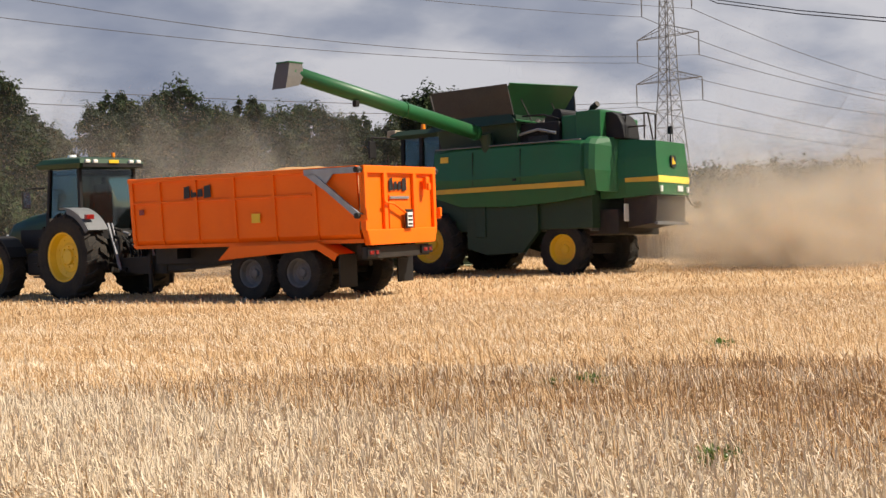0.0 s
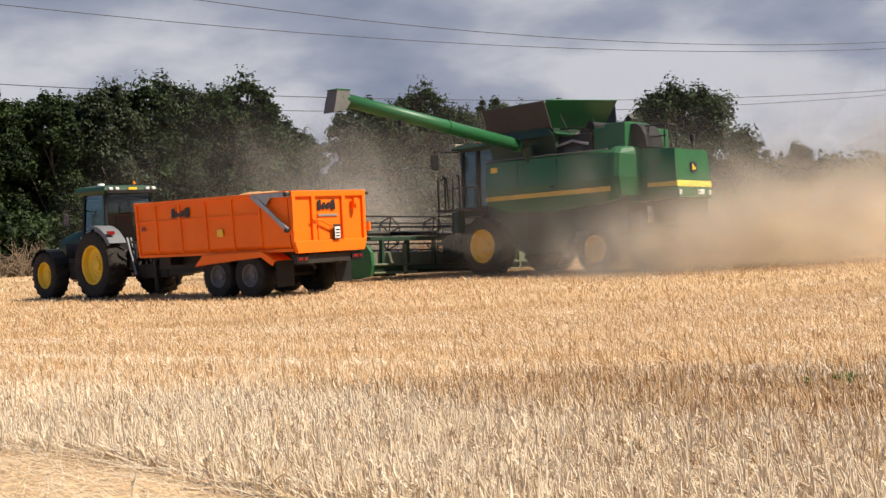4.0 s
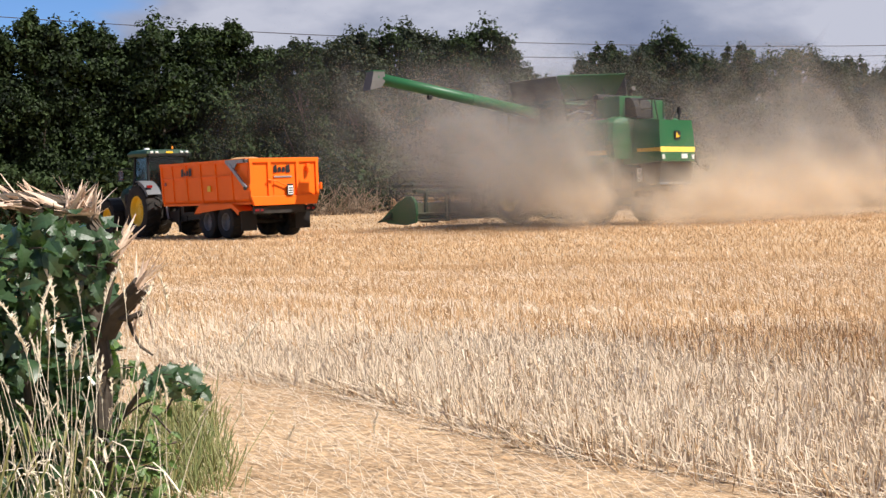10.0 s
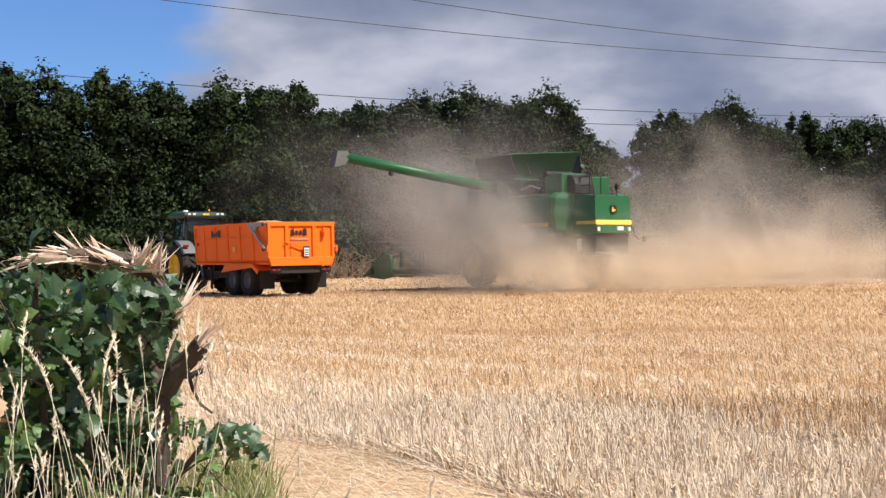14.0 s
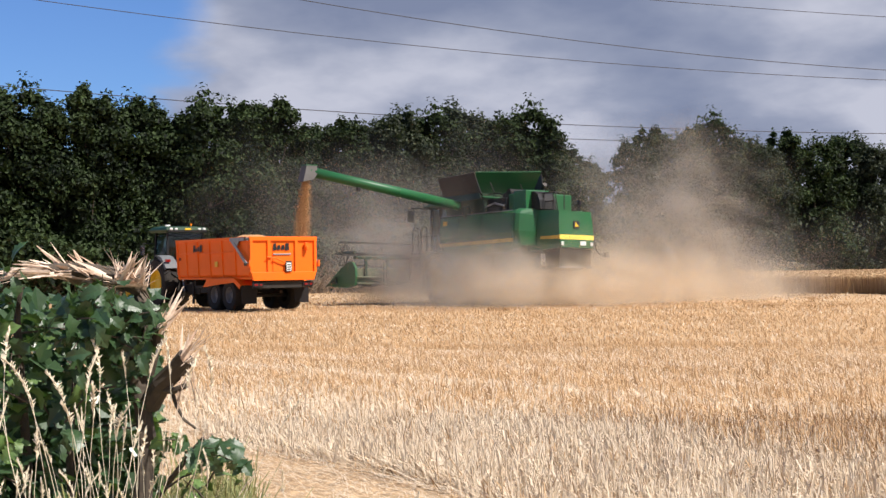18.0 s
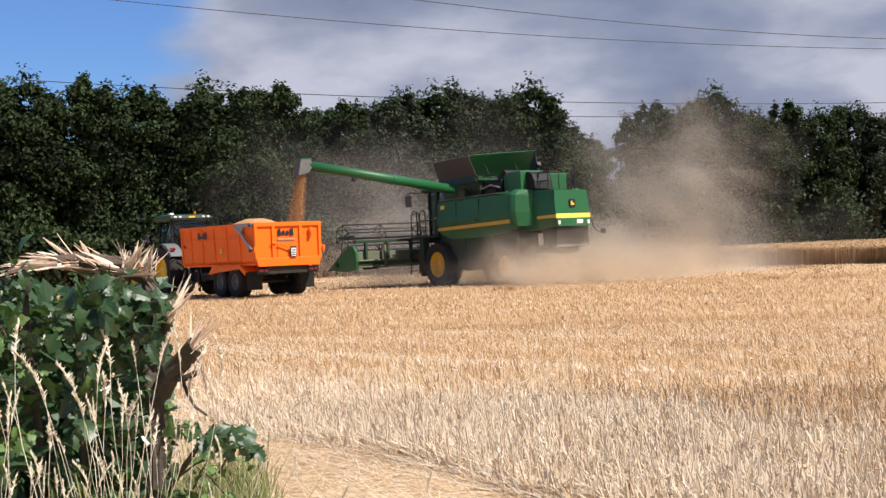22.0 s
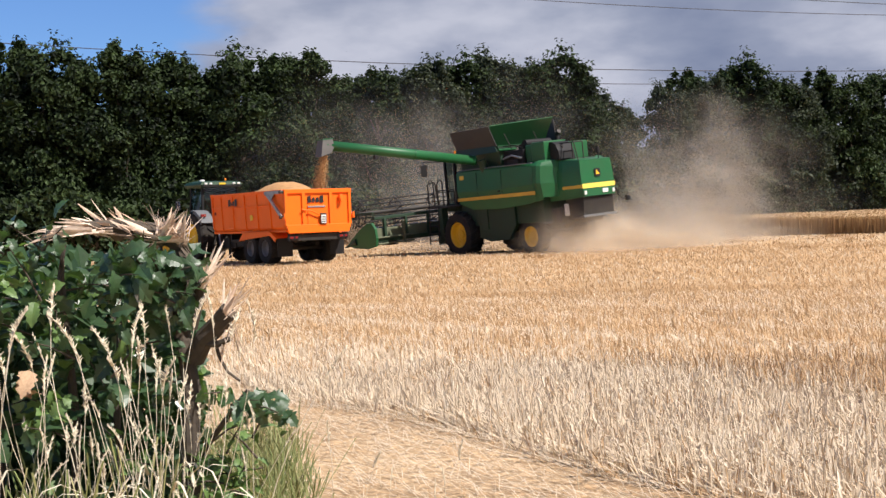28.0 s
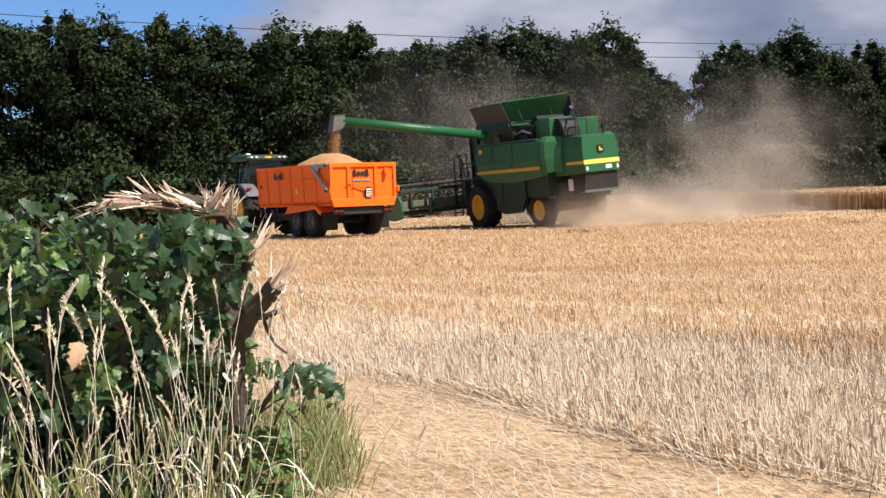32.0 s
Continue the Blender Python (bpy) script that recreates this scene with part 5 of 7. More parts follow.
def make_crop():
    def stand(x, y, low, high, wide, name, label):
        m = len(x)
        tall = rng.uniform(low, high, m) + 0.05 * np.sin(0.9 * x + 0.5 * y)
        lean, yaw = np.abs(rng.normal(0, 0.05, m)), rng.uniform(0, 6.3, m)
        v, f = flat_blades(x, y, tall, wide * rng.uniform(0.7, 1.4, m), lean, yaw)
        tagged(new(name, cloud_mesh(name, v.tolist(), f, WHEAT)), label, "crop", kind="stuff")
        # each stalk ends in a nodding ear
        v, f = flat_blades(x + lean * np.cos(yaw), y + lean * np.sin(yaw), np.full(m, 0.02), 1.5 * wide * rng.uniform(0.7, 1.4, m), rng.uniform(0.03, 0.10, m), yaw)
        v[:, 2] += np.repeat(tall, 4)
        tagged(new("wheat_ears", cloud_mesh("wheat_ears", v.tolist(), f, EARS)), "ripe ears of the standing wheat, paled for the lit top", "crop", kind="stuff")
    x, y = rng.uniform(4, 60, 110000), rng.uniform(20, 97, 110000)
    edge = inside(CROP, x, y)
    stand(x[edge], y[edge], 0.70, 0.82, 0.018, "wheat_crop", "standing ripe wheat not yet cut")
    px, py = [], []
    for (x0, y0), (x1, y1) in zip(CROP[:4], CROP[1:5]):
        k = int(420 * math.hypot(x1 - x0, y1 - y0))
        s = rng.uniform(0, 1, k)
        px.append(x0 + (x1 - x0) * s + rng.uniform(0.0, 0.7, k)); py.append(y0 + (y1 - y0) * s + rng.uniform(0.0, 0.3, k))
    stand(np.concatenate(px), np.concatenate(py), 0.64, 0.84, 0.009, "wheat_edge", "cut face of the standing wheat")


make_crop()

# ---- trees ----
# near-black second tone puts the deep shade of the crowns into the leaves
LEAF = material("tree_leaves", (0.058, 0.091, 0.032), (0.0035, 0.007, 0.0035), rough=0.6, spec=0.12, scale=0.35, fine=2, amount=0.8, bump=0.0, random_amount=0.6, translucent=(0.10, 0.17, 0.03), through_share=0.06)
# grey-green carries the dust haze before these trees in its colour
LEAF_B = material("haze_greyed_leaves", (0.085, 0.105, 0.060), (0.008, 0.014, 0.008), rough=0.6, spec=0.2, scale=0.5, fine=3, amount=0.5, bump=0.0, random_amount=0.9, translucent=(0.11, 0.16, 0.05), through_share=0.12)
BARK = material("bark", (0.10, 0.078, 0.055), (0.045, 0.036, 0.028), rough=0.9, scale=5, fine=40, amount=0.8, bump=0.6)
TWIG = material("dead_twigs", (0.26, 0.185, 0.12), (0.11, 0.08, 0.05), rough=0.9, scale=5, fine=40, amount=0.8, bump=0.3)


def leaf_cards(centres, normals, size, r):
    """Folded four-cornered leaves round given places."""
    n = len(centres)
    t = r.normal(size=(n, 3)); t -= (t * normals).sum(1, keepdims=True) * normals
    t /= np.linalg.norm(t, axis=1, keepdims=True) + 1e-9
    u = np.cross(normals, t)
    s = (size * r.uniform(0.6, 1.3, n))[:, None]
    fold = normals * s * 0.22
    vs = np.stack([centres - t * s * 0.6, centres + u * s * 0.42 + fold, centres + t * s * 0.65, centres - u * s * 0.42 + fold], 1).reshape(-1, 3)
    b = (np.arange(n) * 4)[:, None]
    f = np.concatenate([b + np.array([[0, 1, 2]]), b + np.array([[0, 2, 3]])])
    return vs, f.tolist()


def make_tree(name, label, seed, height, width, leaves, leaf, mat=LEAF, low=0.12, lobes=58, trunk_r=0.22):
    r = np.random.default_rng(seed)
    root = tagged(new(name), label, "tree")
    bm = bmesh.new()
    top = height * 0.72
    pts = [Vector((0, 0, -0.2))]
    for k in range(1, 6):
        pts.append(Vector((r.normal(0, 0.03) * height * k / 5, r.normal(0, 0.03) * height * k / 5, top * k / 5)))
    for k in range(5):
        tube(bm, pts[k], pts[k + 1], trunk_r * (1 - 0.17 * k), trunk_r * (1 - 0.17 * (k + 1)), 8)
    centres, radii = [], []
    for i in range(lobes):
        h = low + (0.93 - low) * ((i + r.uniform(0, 1)) / lobes)
        prof = math.sin(math.pi * min(1.0, (h - low + 0.18) / (1.18 - low))) ** 0.55
        a = r.uniform(0, 2 * math.pi)
        d = width / 2 * prof * math.sqrt(r.uniform(0.15, 1.0)) * 0.95
        centres.append((d * math.cos(a), d * math.sin(a), height * h)); radii.append(width * r.uniform(0.075, 0.15) * (0.7 + 0.5 * prof))
    crowns = len(centres)
    for i in range(16):
        a, h = r.uniform(0, 2 * math.pi), r.uniform(0.72, 0.98)
        d = width / 2 * r.uniform(0.05, 0.75) * (1.25 - h)
        centres.append((d * math.cos(a) * 2, d * math.sin(a) * 2, height * h)); radii.append(width * r.uniform(0.05, 0.085))
    for c in centres[:crowns:3]:
        k = min(4, max(1, int(c[2] / top * 5 * 0.7)))
        p = pts[k]
        mid = (p + Vector(c)) / 2 + Vector((0, 0, -0.05 * height))
        tube(bm, p, mid, trunk_r * 0.38, trunk_r * 0.25, 6); tube(bm, mid, c, trunk_r * 0.25, trunk_r * 0.08, 6)
    part("trunk", bm, BARK, root, "dark trunk and limbs")
    C, R = np.array(centres), np.array(radii)
    tall = np.where(np.arange(len(C)) < crowns, 0.85, 2.1)
    w = R ** 2; w /= w.sum()
    which = r.choice(len(C), leaves, p=w)
    d = r.normal(size=(leaves, 3)); d /= np.linalg.norm(d, axis=1, keepdims=True)
    rad = R[which] * (1 - 0.55 * r.uniform(0, 1, leaves) ** 2.2) * (1 + 0.13 * r.normal(size=leaves).clip(-1, 1.6))
    P = C[which] + d * rad[:, None] * np.stack([np.ones(leaves), np.ones(leaves), tall[which]], 1)
    # sprays that break the outline
    P += 0.10 * width * 0.1 * r.normal(size=(leaves, 3))
    nrm = d * 1.0 + r.normal(size=(leaves, 3)) * 0.42 + np.array([0, 0, 0.25])
    nrm /= np.linalg.norm(nrm, axis=1, keepdims=True)
    P[:, 2] = np.maximum(P[:, 2], 0.25)
    k = leaves // 8
    P[:k] = C[which[:k]] + d[:k] * rad[:k, None] * 0.35
    size = np.full(leaves, leaf); size[:k] = 3.2 * leaf
    v, f = leaf_cards(P, nrm, size, r)
    ob = new("crown", cloud_mesh("crown", v.tolist(), f, mat))
    ob.parent = root
    return root


def place(az, dist):
    return dist * math.sin(radians(az)), dist * math.cos(radians(az))


def make_treeline():
    tall = (13.2, 13.0, 12.0, 12.4)
    kinds = [make_tree("tree", "dense hedgerow tree, crown shade in its leaf colour", 11, tall[0], 7.4, 16000, 0.235, LEAF, 0.03, 70),
             make_tree("tree", "tall leafy hedgerow tree, crown shade in its leaf colour", 12, tall[1], 5.6, 14000, 0.225, LEAF, 0.05, 64),
             make_tree("tree", "broad field tree, crown shade in its leaf colour", 13, tall[2], 8.4, 16500, 0.235, LEAF, 0.03, 74),
             make_tree("tree", "hedgerow tree with loose crown, dust haze greyed into its leaves", 14, tall[3], 6.6, 14500, 0.215, LEAF_B, 0.06, 66)]
    used = [False] * 4
    # azimuth, elevation of the top in degrees, kind
    left = [(-27, 8.0, 0), (-24.6, 7.8, 1), (-22.2, 7.9, 2), (-19.9, 7.7, 1), (-17.8, 7.9, 0), (-15.6, 8.0, 1), (-14.3, 7.7, 2), (-12.9, 7.4, 0), (-11.5, 7.9, 1), (-10.2, 7.2, 2), (-9.2, 7.4, 1), (-8.1, 6.8, 0),
            (-6.6, 7.4, 2), (-5.1, 7.6, 0), (-3.6, 7.4, 1), (-2.5, 6.6, 0), (-1.6, 6.2, 1), (-0.7, 6.6, 1), (0.3, 6.3, 3), (1.6, 7.0, 3), (2.9, 6.8, 2), (4.4, 7.1, 3), (5.7, 6.7, 0), (7.0, 6.9, 2), (8.0, 6.2, 1), (8.8, 5.2, 3), (9.6, 4.6, 3)]
    right = [(11.7, 5.4, 3), (12.4, 5.9, 1), (13.5, 5.6, 3), (14.8, 6.2, 2), (15.9, 5.6, 0), (16.9, 5.2, 3), (17.9, 5.6, 1), (18.9, 5.1, 2), (20.2, 5.5, 0), (21.3, 5.1, 3), (22.4, 4.8, 1), (23.7, 4.5, 3), (28.6, 3.3, 0), (30.6, 2.9, 3)]
    turn = random.Random(8)
    for k, (az, el, kind) in enumerate(left + right):
        dist = 84 + 0.055 * max(0.0, az + 12) ** 1.7 + turn.uniform(-1.5, 3.0) if k < len(left) else 110 + 1.5 * (az - 11) + turn.uniform(-2, 4)
        s = (EYE_Z + dist * math.tan(radians(el))) / (1.02 * tall[kind])
        x, y = place(az, dist)
        m = Matrix.Translation((x, y, 0)) @ Matrix.Rotation(turn.uniform(0, 6.28), 4, "Z")
        if used[kind]:
            copy_thing(kinds[kind], m).scale = (s, s, s)
        else:
            used[kind] = True
            kinds[kind].matrix_basis = m
            kinds[kind].scale = (s, s, s)
            tagged(kinds[kind], group="trees of the hedgerow")
    dome = make_tree("tree", "broad round-crowned tree standing above the others", 15, 14.4, 11.6, 20000, 0.30, LEAF, 0.22)
    dome.matrix_basis = Matrix.Translation((*place(26.0, 138), 0))
    dome.scale = (1.12, 1.12, 1.03)


def make_scrub():
    """Dead twigs and briars at the foot of the hedgerow."""
    r = random.Random(31)
    for k in range(56):
        az = r.uniform(-19, 12)
        dist = (78.5 if az < 4 else 82 + 1.6 * (az - 4)) + r.uniform(0, 2.5)
        b = tagged(new("dead_bush"), "dry brown tangle of dead twigs below the hedgerow", "bush", group="dead growth along the hedgerow")
        b.matrix_basis = Matrix.Translation((*place(az, dist), 0))
        bm = bmesh.new()
        size = r.uniform(0.9, 2.3)
        for i in range(16):
            p = Vector((r.gauss(0, 0.5), r.gauss(0, 0.3), -0.05))
            way = Vector((r.gauss(0, 0.6), r.gauss(0, 0.4), 1.0)).normalized()
            for j in range(3):
                q = p + way * size * r.uniform(0.25, 0.45)
                tube(bm, p, q, 0.032 - 0.008 * j, 0.024 - 0.008 * j, 4)
                if j:
                    tube(bm, p, p + Vector((r.gauss(0, 0.4), r.gauss(0, 0.3), r.uniform(0.1, 0.5))), 0.016, 0.006, 3)
                p, way = q, (way + Vector((r.gauss(0, 0.4), r.gauss(0, 0.3), -0.15))).normalized()
        part("tangle", bm, TWIG, b)


make_treeline()
make_scrub()


def make_thicket(name, label, spans, n, leaf, mat, hmin, hmax, deep, seed):
    """Low growth along a line of (azimuth, distance) points."""
    r = np.random.default_rng(seed)
    pts = [place(*s) for s in spans]
    P, Q = [], []
    seg = [math.hypot(b[0] - a[0], b[1] - a[1]) for a, b in zip(pts, pts[1:])]
    for (a, b), l in zip(zip(pts, pts[1:]), seg):
        k = int(n * l / sum(seg))
        s = r.uniform(0, 1, k)
        x = a[0] + (b[0] - a[0]) * s + r.normal(0, deep, k)
        y = a[1] + (b[1] - a[1]) * s + r.normal(0, deep, k)
        top = np.array([hmin + (hmax - hmin) * (0.5 + 0.5 * noise.noise((float(u) * 0.22, float(v) * 0.22, seed))) for u, v in zip(x, y)])
        z = top * r.uniform(0.02, 1, k) ** 0.7
        P.append(np.stack([x, y, z], 1))
    P = np.concatenate(P)
    nrm = r.normal(size=P.shape) + np.array([0, -0.4, 0.6])
    nrm /= np.linalg.norm(nrm, axis=1, keepdims=True)
    v, f = leaf_cards(P, nrm, leaf, r)
    return tagged(new(name, cloud_mesh(name, v.tolist(), f, mat)), label, "hedge", kind="stuff")


make_thicket("hedge", "undergrowth below the hedgerow trees, shade in its leaf colour", [(-30, 80), (-18, 80), (-6, 82), (4, 88), (9, 95)], 30000, 0.32, LEAF, 2.2, 4.5, 1.6, 5)
make_thicket("hedge", "dense growth deep in the hedgerow, shade in its leaf colour", [(-30, 93), (-10, 93), (2, 99), (8.6, 106)], 16000, 0.55, LEAF, 6.0, 9.0, 1.0, 9)
make_thicket("hedge", "scrubby hedge below distant trees", [(10.6, 108), (14, 116), (20, 126), (32, 150)], 22000, 0.36, LEAF_B, 3.5, 7.0, 2.2, 6)
make_thicket("distant_wood", "hazy line of distant woodland", [(10, 330), (30, 360), (36, 420), (52, 430)], 34000, 1.15, LEAF_B, 9, 20, 8, 8)


# ---- pylon and power lines ----
PYLON_XY = (181.0, 251.0)
LINE_DIR = Vector((0.951, 0.309, 0))
GALV = material("galvanised_steel", (0.20, 0.21, 0.22), (0.13, 0.135, 0.14), rough=0.6, metal=0.4, scale=0.5, fine=4, amount=0.4, bump=0)


def make_pylon():
    p = tagged(new("electricity_pylon"), "tall grey lattice steel electricity pylon", "pylon")
    p.matrix_basis = Matrix.Translation((*PYLON_XY, 0)) @ Matrix.Rotation(math.atan2(LINE_DIR.y, LINE_DIR.x), 4, "Z")
    def half(z):
        return 4.2 + (1.6 - 4.2) * (z / 31.7) ** 0.8 if z < 31.7 else 1.6 + (0.9 - 1.6) * (z - 31.7) / 25
    levels = [0, 6, 11.5, 16.5, 21, 25, 28.4, 31.7, 34.4, 36.9, 39.4, 41.9, 44.4, 47, 49.7, 52.4, 55, 57.5]
    for sx in (-1, 1):
        for sy in (-1, 1):
            leg = loft(bmesh.new(), [[(sx * half(a) + 0.14 * math.cos(v), sy * half(a) + 0.14 * math.sin(v), a) for v in (0.8, 2.4, 3.9, 5.5)] for a in levels])
            part("leg", leg, GALV, p)
    br = bmesh.new()
    for a, b in zip(levels, levels[1:]):
        ha, hb = half(a), half(b)
        for s in (-1, 1):
            for q in (0, 1):
                c0, c1 = (-ha, s * ha, a), (hb, s * hb, b)
                d0, d1 = (ha, s * ha, a), (-hb, s * hb, b)
                if q:
                    c0, c1, d0, d1 = [(v[1], v[0], v[2]) for v in (c0, c1, d0, d1)]
                tube(br, c0, c1, 0.075, n=4); tube(br, d0, d1, 0.075, n=4)
                e0, e1 = (-hb, s * hb, b), (hb, s * hb, b)
                if q:
                    e0, e1 = [(v[1], v[0], v[2]) for v in (e0, e1)]
                tube(br, e0, e1, 0.06, n=4)
    part("bracing", br, GALV, p)
    for z, w, dz in ((31.7, 9.2, 2.2), (41.9, 8.6, 2.2), (52.4, 7.0, 1.9)):
        arm = bmesh.new()
        h = half(z)
        for s in (-1, 1):
            tip = (0, s * w, z)
            for sx in (-1, 1):
                tube(arm, (sx * h, s * h, z), tip, 0.09, n=4)
                tube(arm, (sx * h * 0.9, s * h * 0.9, z + dz), tip, 0.09, n=4)
                for k in (0.33, 0.66):
                    a = Vector((sx * h, s * h, z)).lerp(Vector(tip), k)
                    b = Vector((sx * h * 0.9, s * h * 0.9, z + dz)).lerp(Vector(tip), k)
                    tube(arm, a, b, 0.05, n=4)
        part("cross_arm", arm, GALV, p)
        for s in (-1, 1):
            ins = tube(bmesh.new(), (0, s * w, z), (0, s * w, z - 5.2), 0.10, n=6)
            for k in range(12):
                tube(ins, (0, s * w, z - 0.6 - 0.35 * k), (0, s * w, z - 0.75 - 0.35 * k), 0.22, 0.16, 8)
            part("insulator", ins, GALV, p, "hanging insulator string")
    return p


make_pylon()
WIRE = material("power_wire", (0.06, 0.06, 0.065), rough=0.6, metal=0.5, scale=1, amount=0.3, bump=0)


def make_wire(side, z, w, ahead, sag, rise, r=0.055):
    nrm = Vector((-LINE_DIR.y, LINE_DIR.x, 0))
    p = Vector((*PYLON_XY, 0)) + nrm * (side * w)
    a = Vector((p.x, p.y, z - 5.2))
    b = a + LINE_DIR * ahead + Vector((0, 0, rise))
    bm = bmesh.new()
    pts = [a.lerp(b, k / 24) - Vector((0, 0, sag * 4 * (k / 24) * (1 - k / 24))) for k in range(25)]
    loft(bm, [[(p.x + r * LINE_DIR.y * math.cos(a), p.y - r * LINE_DIR.x * math.cos(a), p.z + r * math.sin(a)) for a in (0, 1.57, 3.14, 4.71)] for p in pts])
    return tagged(part("power_line", bm, WIRE), "dark overhead power line", "cable", group="overhead power lines")


# height, reach of the arm, sag and rise towards the next pylon for the near and the far conductor
for z, w, near, far in ((31.7, 9.2, (5.0, 0.7), (5.0, 0.7)), (41.9, 8.6, (9.2, 11.7), (5.8, 6.6)), (52.4, 7.0, (4.3, 4.0), (4.3, 4.0))):
    for side, (sag, rise) in ((-1, near), (1, far)):
        make_wire(side, z, w, -275.0, sag, rise)
        make_wire(side, z, w, 330.0, 15.0 if z > 45 else 9.5, 0.0, 0.075)


def make_stay(dz):
    """The heavy line that leaves the pylon's head to the north-east."""
    way = [(35.8, 10.3, 310), (36.8, 9.4, 305), (37.9, 8.82, 300), (41.2, 8.15, 285), (44.6, 7.58, 270), (52, 6.9, 255), (62, 6.6, 240)]
    pts = [Vector((d * math.sin(radians(a)), d * math.cos(radians(a)), EYE_Z + dz + d * math.tan(radians(e)))) for a, e, d in way]
    bm = bmesh.new()
    loft(bm, [[p + Vector((0, 0.11 * math.cos(a), 0.11 * math.sin(a))) for a in (0, 1.57, 3.14, 4.71)] for p in pts])
    return tagged(part("power_line", bm, WIRE), "dark heavy overhead power line", "cable", group="overhead power lines")


make_stay(0.0)
make_stay(-0.7)


# ---- growth in the foreground ----
OAK = material("oak_leaf_green", (0.046, 0.094, 0.036), (0.014, 0.034, 0.016), rough=0.36, scale=6, fine=60, amount=0.6, bump=0.15, spec=0.6, translucent=(0.14, 0.30, 0.04), through_share=0.14)
# lighter green; on the bush top it holds the sunlight in the colour
OAK_LIGHT = material("light_leaf_green", (0.145, 0.235, 0.070), (0.060, 0.120, 0.038), rough=0.42, scale=6, fine=60, amount=0.6, bump=0.15, translucent=(0.22, 0.40, 0.06))
DEAD_LEAF = material("dead_leaf", (0.48, 0.33, 0.20), (0.33, 0.20, 0.11), rough=0.8, scale=12, fine=80, amount=0.7, bump=0.3)
SPLINTER = material("splintered_wood", (0.84, 0.71, 0.57), (0.42, 0.27, 0.17), rough=0.75, scale=8, fine=90, amount=0.6, bump=0.3, random_amount=0.5)
HAY = material("dry_grass", (0.90, 0.82, 0.64), (0.66, 0.56, 0.37), rough=0.7, scale=5, fine=60, amount=0.6, bump=0.1, translucent=(0.5, 0.4, 0.2))
BLADE = material("green_grass", (0.16, 0.24, 0.07), (0.36, 0.33, 0.14), rough=0.55, scale=0.8, fine=9, amount=0.5, bump=0.0, random_amount=0.7, translucent=(0.2, 0.3, 0.06))


def spot(az, el, dist):
    """A place seen from the eye under an azimuth to the right and an elevation, at a level distance."""
    a = radians(az)
    return Vector((dist * math.sin(a), dist * math.cos(a), EYE_Z + dist * math.tan(radians(el))))


def leaf_mesh(name, mat, seed, lobes=3):
    """A lobed leaf with a folded midrib, 1 long, stalk at the origin, lying along y."""
    r = random.Random(seed)
    bm = bmesh.new()
    rows = []
    steps = 2 * lobes + 3
    for k in range(steps + 1):
        f = k / steps
        w = 0.34 * math.sin(math.pi * min(1, f * 0.92 + 0.06)) ** 0.7 * (1.0 if k % 2 else 0.62) * r.uniform(0.8, 1.2)
        if k in (0, steps):
            w = 0.02
        z = 0.10 * math.sin(f * 3.0) - 0.18 * f * f
        rows.append([bm.verts.new((-w, f + r.uniform(-0.02, 0.02), z + 0.20 * w)), bm.verts.new((0, f, z)), bm.verts.new((w, f + r.uniform(-0.02, 0.02), z + 0.20 * w))])
    for a, b in zip(rows, rows[1:]):
        bm.faces.new((a[0], a[1], b[1], b[0])); bm.faces.new((a[1], a[2], b[2], b[1]))
    me = bpy.data.meshes.new(name)
    bm.to_mesh(me); bm.free()
    me.materials.append(mat)
    return me


